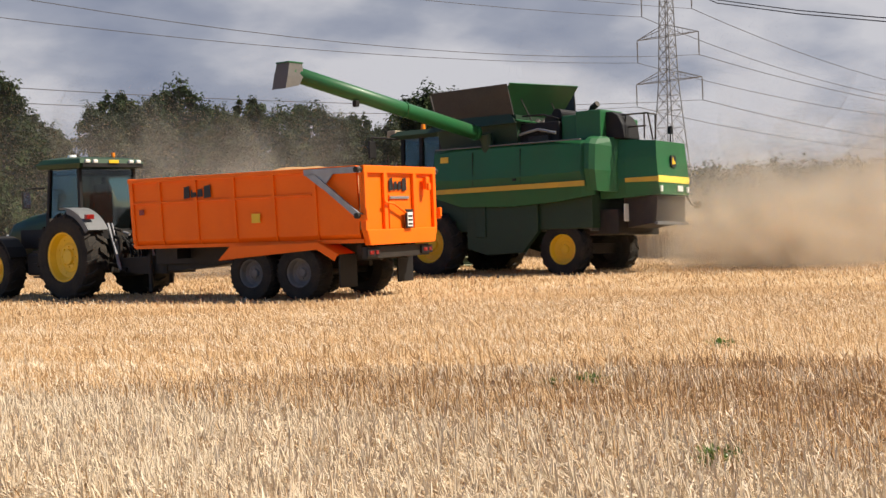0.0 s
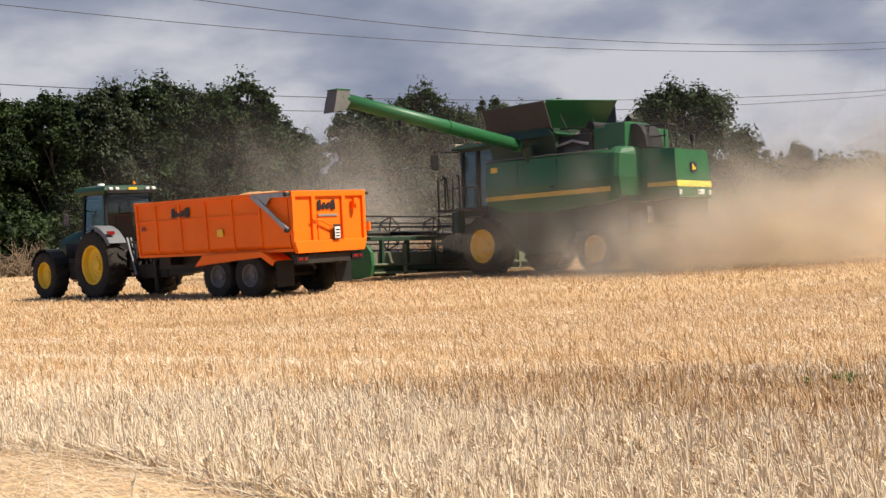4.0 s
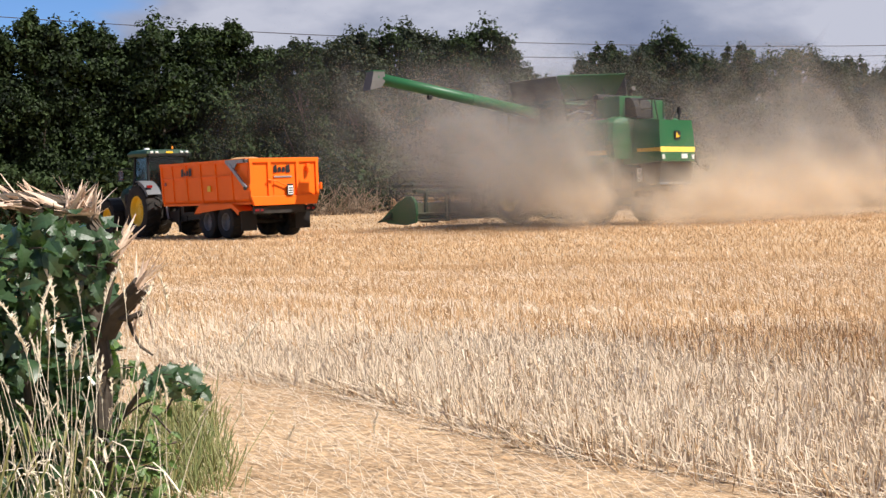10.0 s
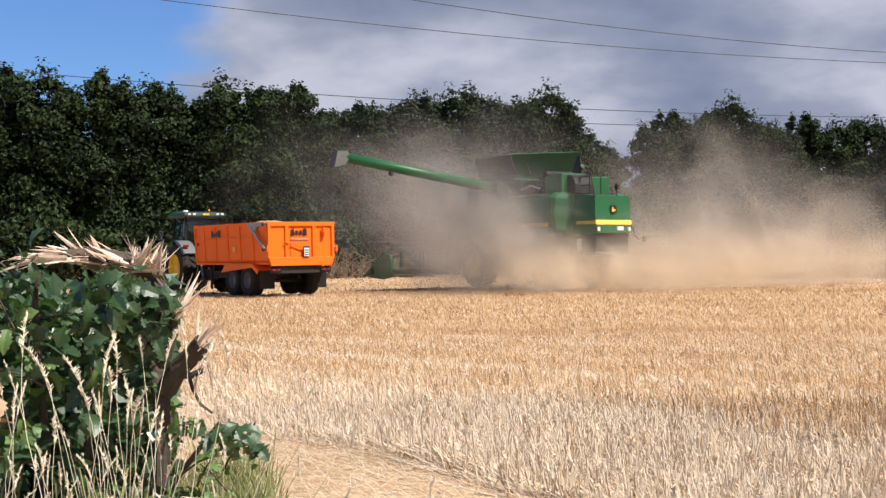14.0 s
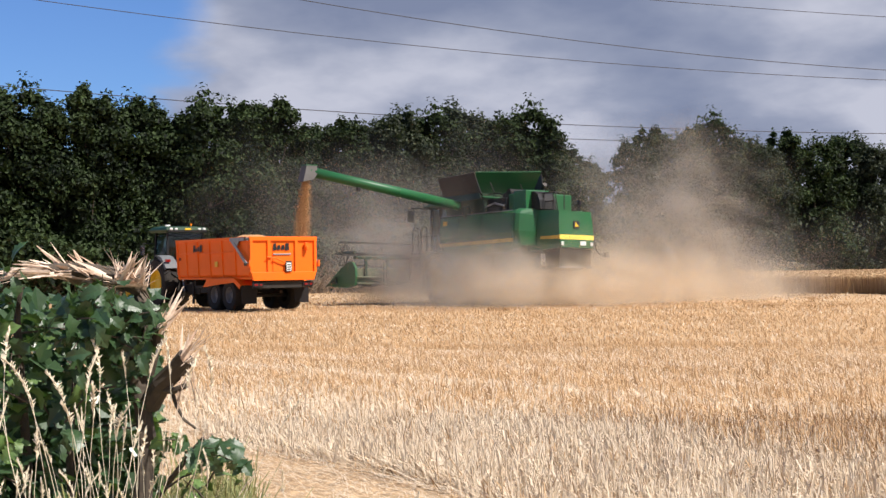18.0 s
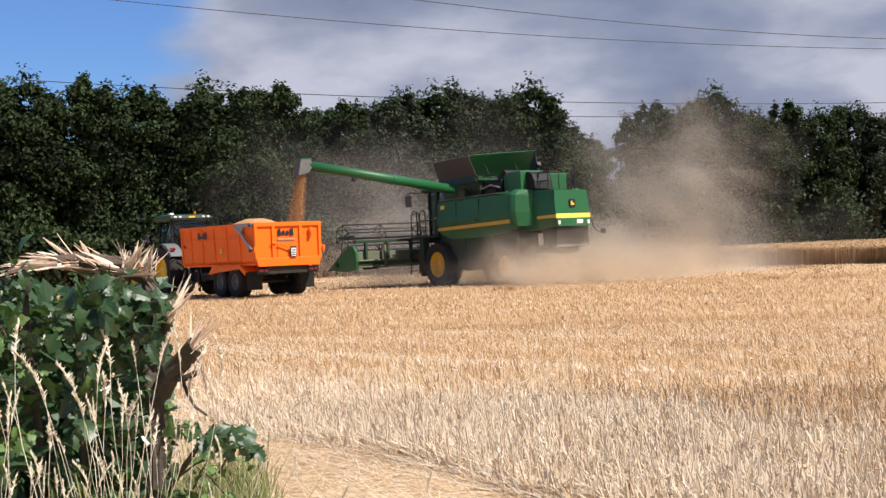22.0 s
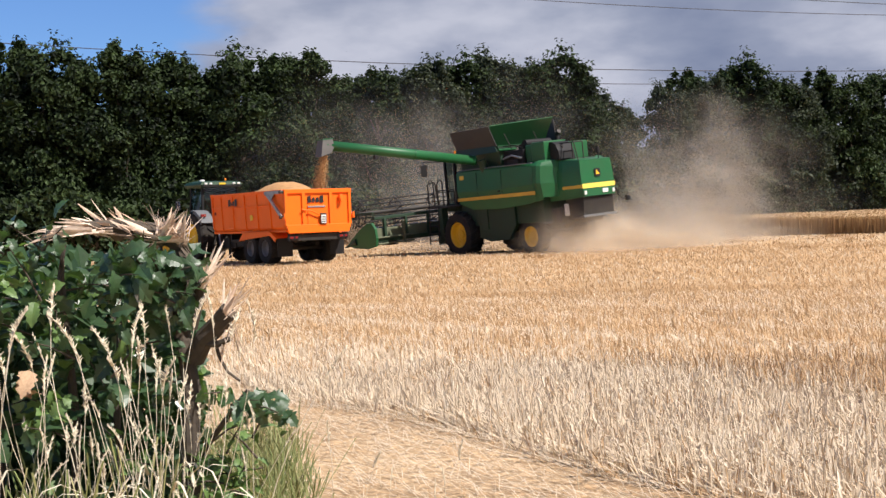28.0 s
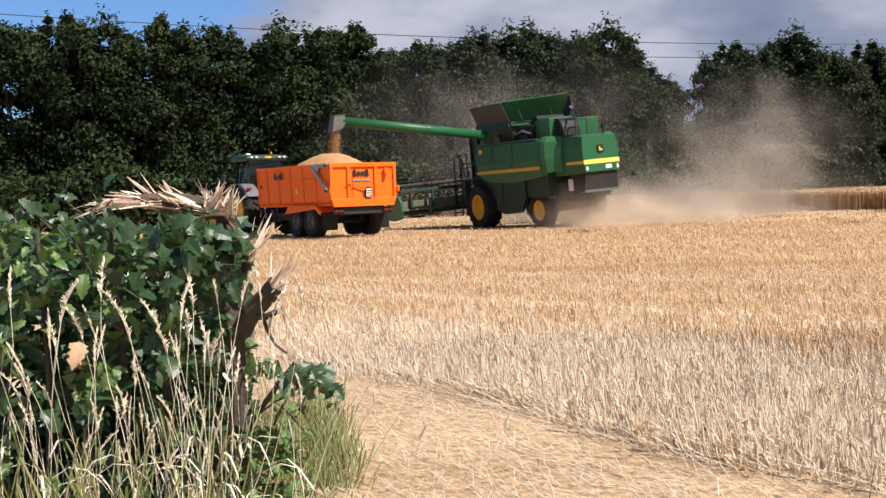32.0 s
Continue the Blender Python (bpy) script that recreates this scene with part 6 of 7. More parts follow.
def make_bush():
    r = random.Random(21)
    bush = tagged(new("cut_hedge_bush"), "flail-cut hedge stump with splintered top and lobed green leaves", "bush")
    base = spot(-9.3, 0, 4.62); base.z = 0
    bush.matrix_basis = Matrix.Translation(base)
    inv = Matrix.Translation(-base)
    def P(az, el, d):
        return inv @ spot(az, el, d)
    # trunk and snapped limbs
    def limb(name, pts, r0, r1, label="", mat=BARK):
        bm = bmesh.new()
        n = 9
        rings = []
        for k, p in enumerate(pts):
            f = k / (len(pts) - 1)
            rad = r0 + (r1 - r0) * f
            d = (pts[min(k + 1, len(pts) - 1)] - pts[max(k - 1, 0)]).to_track_quat("Z", "Y")
            rings.append([p + d @ Vector((rad * r.uniform(0.85, 1.15) * math.cos(a), rad * r.uniform(0.85, 1.15) * math.sin(a), 0)) for a in (2 * math.pi * i / n for i in range(n))])
        loft(bm, rings)
        return part(name, bm, mat, bush, label)
    limb("trunk", [Vector((0.02, 0.02, -0.05)), P(-9.5, -10, 4.62), P(-9.2, -7.0, 4.60), P(-9.6, -4.0, 4.62), P(-9.3, -1.2, 4.60), P(-9.6, -0.1, 4.60)], 0.036, 0.026, "dark rough hedge stem")
    limb("limb", [P(-9.4, -0.6, 4.6), P(-10.4, -0.1, 4.58), P(-11.8, 0.15, 4.56), P(-13.2, 0.2, 4.54)], 0.036, 0.018, "bent snapped limb")
    limb("limb", [P(-9.2, -4.2, 4.6), P(-8.9, -3.2, 4.56), P(-8.65, -2.3, 4.52)], 0.026, 0.020, "short snapped limb")
    limb("limb", [P(-9.1, -5.6, 4.6), P(-8.6, -4.7, 4.55), P(-7.9, -4.0, 4.5), P(-7.55, -3.6, 4.48)], 0.034, 0.034, "thick snapped limb with dark end")
    limb("limb", [P(-8.7, -4.9, 4.55), P(-8.1, -5.0, 4.5), P(-7.6, -4.8, 4.47)], 0.014, 0.010, "broken twig")
    limb("limb", [P(-8.2, -4.9, 4.53), P(-8.0, -5.6, 4.5), P(-7.7, -6.2, 4.5), P(-7.2, -6.6, 4.5)], 0.007, 0.004, "hanging twig")
    limb("limb", [P(-9.0, -9.6, 4.6), P(-8.2, -8.6, 4.5), P(-7.4, -7.6, 4.42), P(-6.9, -7.0, 4.4)], 0.011, 0.006, "leafy side twig")
    limb("stem", [P(-14.5, -16, 4.75), P(-14.0, -8, 4.72), P(-14.4, -2, 4.7), P(-14.2, -0.4, 4.7)], 0.020, 0.010, "thin hedge stem")
    limb("stem", [P(-17.5, -16, 4.85), P(-17.0, -8, 4.8), P(-17.3, -1, 4.8)], 0.022, 0.010, "thin hedge stem")
    limb("stem", [P(-12.0, -16, 4.7), P(-12.4, -7, 4.7), P(-11.8, -2, 4.68)], 0.018, 0.010, "thin hedge stem")
    # splinters: flat torn shards, pointed and bent, fanned out from the breaks
    def splinters(n, az0, az1, el0, el1, d, way, spread, lmin, lmax, w):
        bm = bmesh.new()
        for k in range(n):
            f = r.random()
            p = P(az0 + (az1 - az0) * f, el0 + (el1 - el0) * f + r.uniform(-0.25, 0.2), d + r.uniform(-0.05, 0.06))
            q = (Vector(way) + Vector((r.gauss(0, spread), r.gauss(0, spread), r.gauss(0, spread * 0.7)))).normalized()
            l, ww = r.uniform(lmin, lmax), w * r.uniform(0.35, 1.4)
            side = q.cross(Vector((r.gauss(0, 1), r.gauss(0, 1), r.gauss(0, 1)))).normalized()
            up = q.cross(side)
            bend = Vector((0, 0, r.uniform(-0.25, 0.1))) * l
            rings = []
            for g, wide in ((0.0, 1.0), (0.45, 0.9), (0.8, 0.55), (1.0, 0.12)):
                c = p + q * l * g + bend * g * g
                rings.append([c + side * ww * wide, c + up * ww * 0.35 * wide, c - side * ww * wide, c - up * ww * 0.35 * wide])
            loft(bm, rings)
        return part("splinter_tuft", bm, SPLINTER, bush, "pale torn wood splinters")
    splinters(135, -9.3, -12.8, -0.45, 0.05, 4.58, (-0.95, 0.0, 0.42), 0.30, 0.05, 0.16, 0.0075)
    splinters(26, -12.2, -13.4, 0.05, 0.2, 4.55, (-1.0, 0.0, 0.10), 0.16, 0.06, 0.17, 0.0070)
    splinters(7, -13.0, -13.8, 0.05, 0.1, 4.55, (-1.0, 0.0, 0.0), 0.08, 0.12, 0.22, 0.0060)
    splinters(46, -9.1, -10.6, -0.5, -0.1, 4.56, (0.30, 0.0, 0.85), 0.42, 0.05, 0.13, 0.0065)
    splinters(18, -8.72, -8.55, -2.6, -2.2, 4.52, (0.45, 0.0, 0.9), 0.16, 0.06, 0.15, 0.0065)
    splinters(20, -7.85, -7.45, -3.9, -3.4, 4.48, (0.5, -0.05, 0.7), 0.26, 0.05, 0.14, 0.0065)
    splinters(16, -7.8, -7.3, -4.6, -4.0, 4.47, (0.2, 0.0, -0.9), 0.35, 0.05, 0.14, 0.0035)
    # torn brown heartwood under the pale shards
    for az, el in ((-9.8, -0.35), (-10.6, -0.25), (-11.5, -0.1), (-12.4, 0.0)):
        limb("limb", [P(az + 0.5, el - 0.25, 4.60), P(az, el, 4.57), P(az - 0.7, el + 0.18, 4.55)], 0.024, 0.010, "torn brown limb", TWIG)
    # leaves
    kinds = [leaf_mesh("leaf", OAK, 1), leaf_mesh("leaf", OAK, 2, 4), leaf_mesh("leaf", OAK_LIGHT, 3), leaf_mesh("leaf", OAK, 4, 2), leaf_mesh("leaf", OAK_LIGHT, 5, 4)]
    dead = leaf_mesh("leaf", DEAD_LEAF, 9)
    def leaf(az, el, d, size, mesh=None, up=0.35):
        p = P(az, el, d)
        n = Vector((r.gauss(0.15, 0.65), r.gauss(-0.35, 0.6), r.gauss(up, 0.55) + 0.2)).normalized()
        m = n.to_track_quat("Z", "Y").to_matrix().to_4x4() @ Matrix.Rotation(r.uniform(0, 6.3), 4, "Z") @ Matrix.Diagonal((size * r.uniform(0.85, 1.2), size, size, 1))
        o = new("leaf", mesh or r.choice(kinds))
        o.parent = bush
        o.matrix_basis = Matrix.Translation(p) @ m
    # twigs spring from the stems, each with leaves along it, so that dark gaps stay between them
    def spray(az, el, d, n, length, mesh=None, rise=0.0, size=0.092):
        p0 = P(az, el, d)
        w = Vector((r.gauss(0, 0.8), r.gauss(-0.5, 0.4), r.gauss(rise, 0.45))).normalized() * length
        bm = bmesh.new()
        pts = [p0, p0 + w * 0.5 + Vector((0, 0, 0.01)), p0 + w]
        tube(bm, pts[0], pts[1], 0.0042, 0.003, 5, False); tube(bm, pts[1], pts[2], 0.003, 0.0012, 5)
        part("twig", bm, BARK, bush)
        for k in range(n):
            f = (k + r.uniform(0.2, 1)) / n
            q = p0 + w * f + Vector((r.gauss(0, 0.02), r.gauss(0, 0.02), r.gauss(0, 0.02)))
            nn = Vector((r.gauss(0.15, 0.8), r.gauss(-0.2, 0.75), r.gauss(0.5, 0.65))).normalized()
            s = size * r.uniform(0.45, 1.2)
            m = nn.to_track_quat("Z", "Y").to_matrix().to_4x4() @ Matrix.Rotation(r.uniform(0, 6.3), 4, "Z") @ Matrix.Diagonal((s * r.uniform(0.8, 1.15), s, s, 1))
            o = new("leaf", mesh or r.choice(kinds)); o.parent = bush
            o.matrix_basis = Matrix.Translation(q) @ m
    top = [(-18.6, -0.5), (-17.6, -0.7), (-16.6, -0.4), (-15.4, -0.9), (-14.6, -0.8), (-18.0, -2.0), (-16.6, -2.2), (-15.2, -2.4), (-19.2, -1.6), (-17.2, -3.4), (-15.6, -3.8), (-18.8, -3.4), (-14.2, -2.0)]
    # more than half of these leaves take the lighter, sun-toned green
    for az, el in top:
        spray(az, el - 0.4, r.uniform(4.5, 4.75), 12, 0.21, kinds[0] if r.random() < 0.45 else kinds[2], 0.3, 0.076)
    # the thick green cushion below the torn limb
    for k in range(22):
        spray(-11.0 + r.gauss(0, 0.85), -2.5 + r.gauss(0, 0.8), r.uniform(4.42, 4.68), 11, 0.17, r.choice((kinds[0], kinds[1], kinds[3])), 0.1, 0.085)
    for k in range(15):
        spray(r.uniform(-19.5, -12.5), r.uniform(-7.0, -3.6), r.uniform(4.5, 4.8), 7, 0.18, None, 0.1, 0.10)
    for k in range(5):
        spray(r.uniform(-12.5, -9.8), r.uniform(-8.0, -4.4), r.uniform(4.6, 4.85), 6, 0.16)
    for k in range(20):
        spray(r.uniform(-19.5, -12.0), r.uniform(-13.5, -7.5), r.uniform(4.45, 4.75), 7, 0.18, kinds[1] if r.random() < 0.5 else kinds[4], 0.2, 0.095)
    for k in range(6):
        spray(r.uniform(-12.0, -9.4), r.uniform(-13.5, -9.0), r.uniform(4.5, 4.75), 7, 0.16, kinds[4], 0.2, 0.08)
    # the leafy side twig, and light growth at the foot
    for az, el, n in ((-7.4, -7.3, 2), (-6.8, -7.8, 3), (-6.6, -8.5, 1)):
        for _ in range(n):
            spray(az + r.gauss(0, 0.2), el + r.gauss(0, 0.25), r.uniform(4.38, 4.48), 7, 0.12, kinds[1] if r.random() < 0.6 else kinds[4], 0.0, 0.078)
    for k in range(28):
        spray(r.uniform(-9.4, -6.4), r.uniform(-12.6, -9.0), r.uniform(4.35, 4.55), 8, 0.13, kinds[2] if k % 3 else kinds[4], 0.3, 0.055)
    for _ in range(5):
        leaf(-16.3 + r.gauss(0, 0.5), -5.9 + r.gauss(0, 0.4), 4.38, r.uniform(0.07, 0.10), dead)
    # what lies deeper in the bush and cannot be told apart
    q = np.random.default_rng(4)
    n = 5200
    az, el = q.uniform(-20.5, -8.8, n), q.uniform(-16, 0.0, n)
    keep = el < -0.6 - 1.2 * np.array([abs(noise.noise((float(a) * 0.7, 1.3, 0))) for a in az])
    az, el = az[keep], el[keep]
    d = q.uniform(4.9, 5.9, len(az))
    C = np.stack([d * np.sin(np.radians(az)), d * np.cos(np.radians(az)), EYE_Z + d * np.tan(np.radians(el))], 1) - np.array(base)
    C[:, 2] = np.maximum(C[:, 2], 0.03)
    nr = q.normal(size=C.shape) + np.array([0.2, -0.5, 0.5]); nr /= np.linalg.norm(nr, axis=1, keepdims=True)
    v, f = leaf_cards(C, nr, 0.075, q)
    inner = new("inner_foliage", cloud_mesh("inner_foliage", v.tolist(), f, OAK))
    inner.parent = bush
    tagged(inner, "dark inner foliage", kind="stuff")
    return bush


make_bush()


def make_dry_grass():
    r = random.Random(5)
    g = tagged(new("dry_grass"), "tall dry pale grass stems with seed heads", "grass")
    meshes = []
    for k in range(7):
        bm = bmesh.new()
        h, lean = r.uniform(0.80, 1.12), r.uniform(0.02, 0.16)
        pts = [Vector((lean * (i / 9) ** 2, 0.02 * math.sin(i + k), h * i / 9)) for i in range(10)]
        n = 4
        rings = [[p + Vector((0.0016 * (1.15 - 0.6 * i / 9) * math.cos(a), 0.0016 * (1.15 - 0.6 * i / 9) * math.sin(a), 0)) for a in (0, 1.57, 3.14, 4.71)] for i, p in enumerate(pts)]
        loft(bm, rings)
        d = (pts[-1] - pts[-2]).normalized()
        droop = Vector((0.35 * r.random(), 0, -0.15))
        p = pts[-1]
        ear = r.uniform(0.07, 0.12)
        for i in range(34):
            f = i / 33
            c = p + (d + droop * f).normalized() * ear * f
            w = (0.007 if k % 2 else 0.014) * math.sin(math.pi * min(1, f * 0.80 + 0.16)) * r.uniform(0.5, 1.3)
            a = r.uniform(0, 6.3)
            tube(bm, c, c + Vector((w * math.cos(a), w * math.sin(a), 0.012)), 0.0028, 0.0006, 4)
        for i in (3, 5):
            a, long = r.uniform(0, 6.3), r.uniform(0.16, 0.30)
            side = Vector((-math.sin(a), math.cos(a), 0))
            rings = []
            for u in (0.0, 0.3, 0.6, 0.85, 1.0):
                c = pts[i] + Vector((math.cos(a) * long * u * 0.8, math.sin(a) * long * u * 0.8, long * (0.9 * u - 1.1 * u * u)))
                half = 0.0045 * (1 - u) ** 0.5 + 0.0004
                rings.append([c + side * half, c + Vector((0, 0, 0.0012)), c - side * half, c - Vector((0, 0, 0.0008))])
            loft(bm, rings)
        me = bpy.data.meshes.new("stem"); bm.to_mesh(me); bm.free()
        me.materials.append(HAY)
        meshes.append(me)
    lone = [(2.1, 0.70), (-1.1, 0.56), (0.4, 0.58), (-3.3, 0.70), (-2.7, 0.66), (1.2, 0.52), (7.5, 0.74)]
    for k in range(92 + len(lone)):
        az = r.choice((r.uniform(-19.5, -7.4), r.gauss(-10.3, 1.1), r.gauss(-10.8, 1.0), r.gauss(-16.0, 1.8)))
        d = r.uniform(4.05, 4.45)
        if k >= 92:
            az, d = lone[k - 92][0], 4.2
        p = spot(az, 0, d)
        o = new("stem", r.choice(meshes))
        o.parent = g
        s = r.uniform(0.58, 1.14) if k < 92 else lone[k - 92][1]
        o.matrix_basis = Matrix.Translation((p.x, p.y, 0.0)) @ pose(0, 0, 0, r.gauss(0, 5), r.gauss(2, 8), 0) @ Matrix.Rotation(r.uniform(0, 6.3), 4, "Z") @ Matrix.Diagonal((s, s, s, 1))
    return g


make_dry_grass()


def make_green_grass():
    n = 10500
    az = rng.uniform(-21, -2.5, n)
    d = rng.uniform(3.9, 5.6, n)
    keep = (az < -6.5 + 3.2 * rng.uniform(-1, 1, n)) & (d < 5.7 - 0.06 * (az + 8).clip(0))
    az, d = az[keep], d[keep]
    m = len(az)
    hh = rng.uniform(0.06, 0.26, m) * np.where(az < -9, 1.4, 0.8)
    hh = np.where((rng.uniform(0, 1, m) < 0.06) & (az < -10.5) & (d < 4.7), rng.uniform(0.4, 0.75, m), hh)
    x, y = d * np.sin(np.radians(az)), d * np.cos(np.radians(az))
    v, f = blades(x, y, hh, 0.0042 * rng.uniform(0.6, 1.4, m), hh * rng.uniform(0.1, 0.7, m), rng.uniform(0, 6.3, m))
    tagged(new("green_grass", cloud_mesh("green_grass", v.tolist(), f, BLADE)), "green and straw-coloured grass of the field margin", "grass", kind="stuff")


make_green_grass()


def make_margin_grass():
    n = 2300
    az, d = rng.normal(-6.2, 1.5, n), rng.uniform(6.2, 8.6, n)
    keep = (az < -4.0 + 0.35 * rng.normal(size=n) - 0.45 * (d - 6.4)) & (az > -10)
    az, d = az[keep], d[keep]
    m = len(az)
    hh = rng.uniform(0.04, 0.17, m) * np.where(rng.uniform(0, 1, m) < 0.08, 2.2, 1.0)
    x, y = d * np.sin(np.radians(az)), d * np.cos(np.radians(az))
    v, f = blades(x, y, hh, 0.0030 * rng.uniform(0.6, 1.4, m), hh * rng.uniform(0.1, 0.8, m), rng.uniform(0, 6.3, m))
    tagged(new("green_grass", cloud_mesh("green_grass", v.tolist(), f, BLADE)), "thin green grass where the margin meets the hedge", "grass", kind="stuff")


make_margin_grass()


def make_clods():
    """Matted handfuls of chopped straw that the harvester has dropped."""
    k = random.Random(17)
    for i in range(34):
        x, y = k.uniform(4, 21), k.uniform(34, 56)
        if x > 0.42 * y:
            continue
        c = rng.normal(0, 0.16, (60, 2))
        hh = rng.uniform(0.02, 0.13, 60)
        v, f = blades(c[:, 0] * 1.6, c[:, 1], hh, 0.010 * rng.uniform(0.6, 1.4, 60), rng.uniform(0.05, 0.25, 60), rng.uniform(0, 6.3, 60))
        ob = tagged(new("straw_clump", cloud_mesh("straw_clump", v.tolist(), f, WHEAT)), "matted brown clump of chopped straw on the stubble", "straw", group="straw clumps behind the harvester", kind="stuff")
        ob.matrix_basis = Matrix.Translation((x, y, 0))


make_clods()


def make_weeds():
    for k, (x, y, s) in enumerate(((5.72, 9.05, 0.75), (4.45, 5.8, 0.7), (5.5, 9.3, 0.5), (8.5, 11.0, 0.5))):
        w = tagged(new("weed"), "small green weed tuft among the stubble", "weed", group="weeds in the stubble")
        w.matrix_basis = Matrix.Translation((x, y, 0))
        m = 70
        a, d = rng.uniform(0, 6.3, m), np.abs(rng.normal(0, 0.07 * s, m))
        hh = rng.uniform(0.06, 0.2, m) * s
        v, f = blades(d * np.cos(a), d * np.sin(a), hh, 0.005 * np.ones(m), rng.uniform(0.02, 0.1, m), a)
        o = new("grass_tuft", cloud_mesh("grass_tuft", v.tolist(), f, BLADE)); o.parent = w
        c = rng.normal(0, 0.06 * s, (36, 3)); c[:, 2] = rng.uniform(0.04, 0.16 * s, 36)
        nr = rng.normal(size=(36, 3)) + np.array([0, 0, 0.8]); nr /= np.linalg.norm(nr, axis=1, keepdims=True)
        v, f = leaf_cards(c, nr, 0.05, rng)
        o = new("leaf_tuft", cloud_mesh("leaf_tuft", v.tolist(), f, OAK_LIGHT)); o.parent = w


make_weeds()


# ---- dust ----
def dust_material(name, color, strength):
    m = bpy.data.materials.new(name)
    m.use_nodes = True
    nt = m.node_tree
    nt.nodes.clear()
    N, L = nt.nodes.new, nt.links.new
    out = N("ShaderNodeOutputMaterial")
    uv = N("ShaderNodeUVMap")
    sub = N("ShaderNodeVectorMath"); sub.operation = "DISTANCE"; sub.inputs[1].default_value = (0.5, 0.5, 0)
    L(uv.outputs[0], sub.inputs[0])
    fall = N("ShaderNodeMapRange"); fall.interpolation_type = "SMOOTHERSTEP"
    fall.inputs["From Min"].default_value, fall.inputs["From Max"].default_value = 0.0, 0.5
    fall.inputs["To Min"].default_value, fall.inputs["To Max"].default_value = strength, 0.0
    L(sub.outputs["Value"], fall.inputs["Value"])
    tc = N("ShaderNodeTexCoord")
    no = N("ShaderNodeTexNoise"); no.inputs["Scale"].default_value, no.inputs["Detail"].default_value = 0.6, 3
    L(tc.outputs["Object"], no.inputs["Vector"])
    rg = N("ShaderNodeMapRange")
    rg.inputs["From Min"].default_value, rg.inputs["From Max"].default_value = 0.32, 0.68
    rg.inputs["To Min"].default_value, rg.inputs["To Max"].default_value = 0.55, 1.35
    L(no.outputs["Fac"], rg.inputs["Value"])
    mu = N("ShaderNodeMath"); mu.operation = "MULTIPLY"
    L(fall.outputs[0], mu.inputs[0]); L(rg.outputs[0], mu.inputs[1])
    df, tl, tp = N("ShaderNodeBsdfDiffuse"), N("ShaderNodeBsdfTranslucent"), N("ShaderNodeBsdfTransparent")
    for b in (df, tl):
        b.inputs["Color"].default_value = (*color, 1)
    half, mix = N("ShaderNodeMixShader"), N("ShaderNodeMixShader")
    half.inputs[0].default_value = 0.5
    L(df.outputs[0], half.inputs[1]); L(tl.outputs[0], half.inputs[2])
    L(mu.outputs[0], mix.inputs[0]); L(tp.outputs[0], mix.inputs[1]); L(half.outputs[0], mix.inputs[2])
    L(mix.outputs[0], out.inputs["Surface"])
    return m


DUST = dust_material("tan_harvest_dust", (0.85, 0.735, 0.575), 0.088)
DUST_GREY = dust_material("grey_harvest_dust", (0.58, 0.53, 0.455), 0.070)
DUST_THIN = dust_material("thin_harvest_dust", (0.52, 0.485, 0.43), 0.048)

DUST_HAZE = dust_material("faint_dust_haze", (0.46, 0.435, 0.395), 0.025)


def make_dust(label, size, n, wisp, mat, seed):
    """A cloud of soft, slightly cupped wisps of dust about the origin."""
    r = np.random.default_rng(seed)
    me = bpy.data.meshes.new("dust_cloud")
    vs, fs, uv = [], [], []
    for _ in range(n):
        c = r.normal(size=3) * 0.48
        far = np.linalg.norm(c)
        c = c / max(1.0, far / 1.6) * np.array(size)
        nrm = r.normal(size=3) * np.array([0.6, 1.5, 0.6]); nrm /= np.linalg.norm(nrm)
        t = np.cross(nrm, r.normal(size=3)); t /= np.linalg.norm(t)
        u = np.cross(nrm, t)
        s = wisp * r.uniform(0.6, 1.3) * (0.75 + 0.5 * min(far, 1.6))
        k = len(vs)
        vs.append(c + nrm * s * 0.15); uv.append((0.5, 0.5))
        for i in range(8):
            a = 2 * math.pi * i / 8
            vs.append(c + s * (t * math.cos(a) + u * math.sin(a)) - nrm * s * 0.10)
            uv.append((0.5 + 0.5 * math.cos(a), 0.5 + 0.5 * math.sin(a)))
        fs += [(k, k + 1 + i, k + 1 + (i + 1) % 8) for i in range(8)]
    me.from_pydata([tuple(v) for v in vs], [], fs)
    layer = me.uv_layers.new(name="wisp")
    for p in me.polygons:
        for li, vi in zip(p.loop_indices, p.vertices):
            layer.data[li].uv = uv[vi]
    me.materials.append(mat)
    ob = new("dust_cloud", me)
    return tagged(ob, label, "dust", group="dust thrown up by the harvester", kind="stuff")


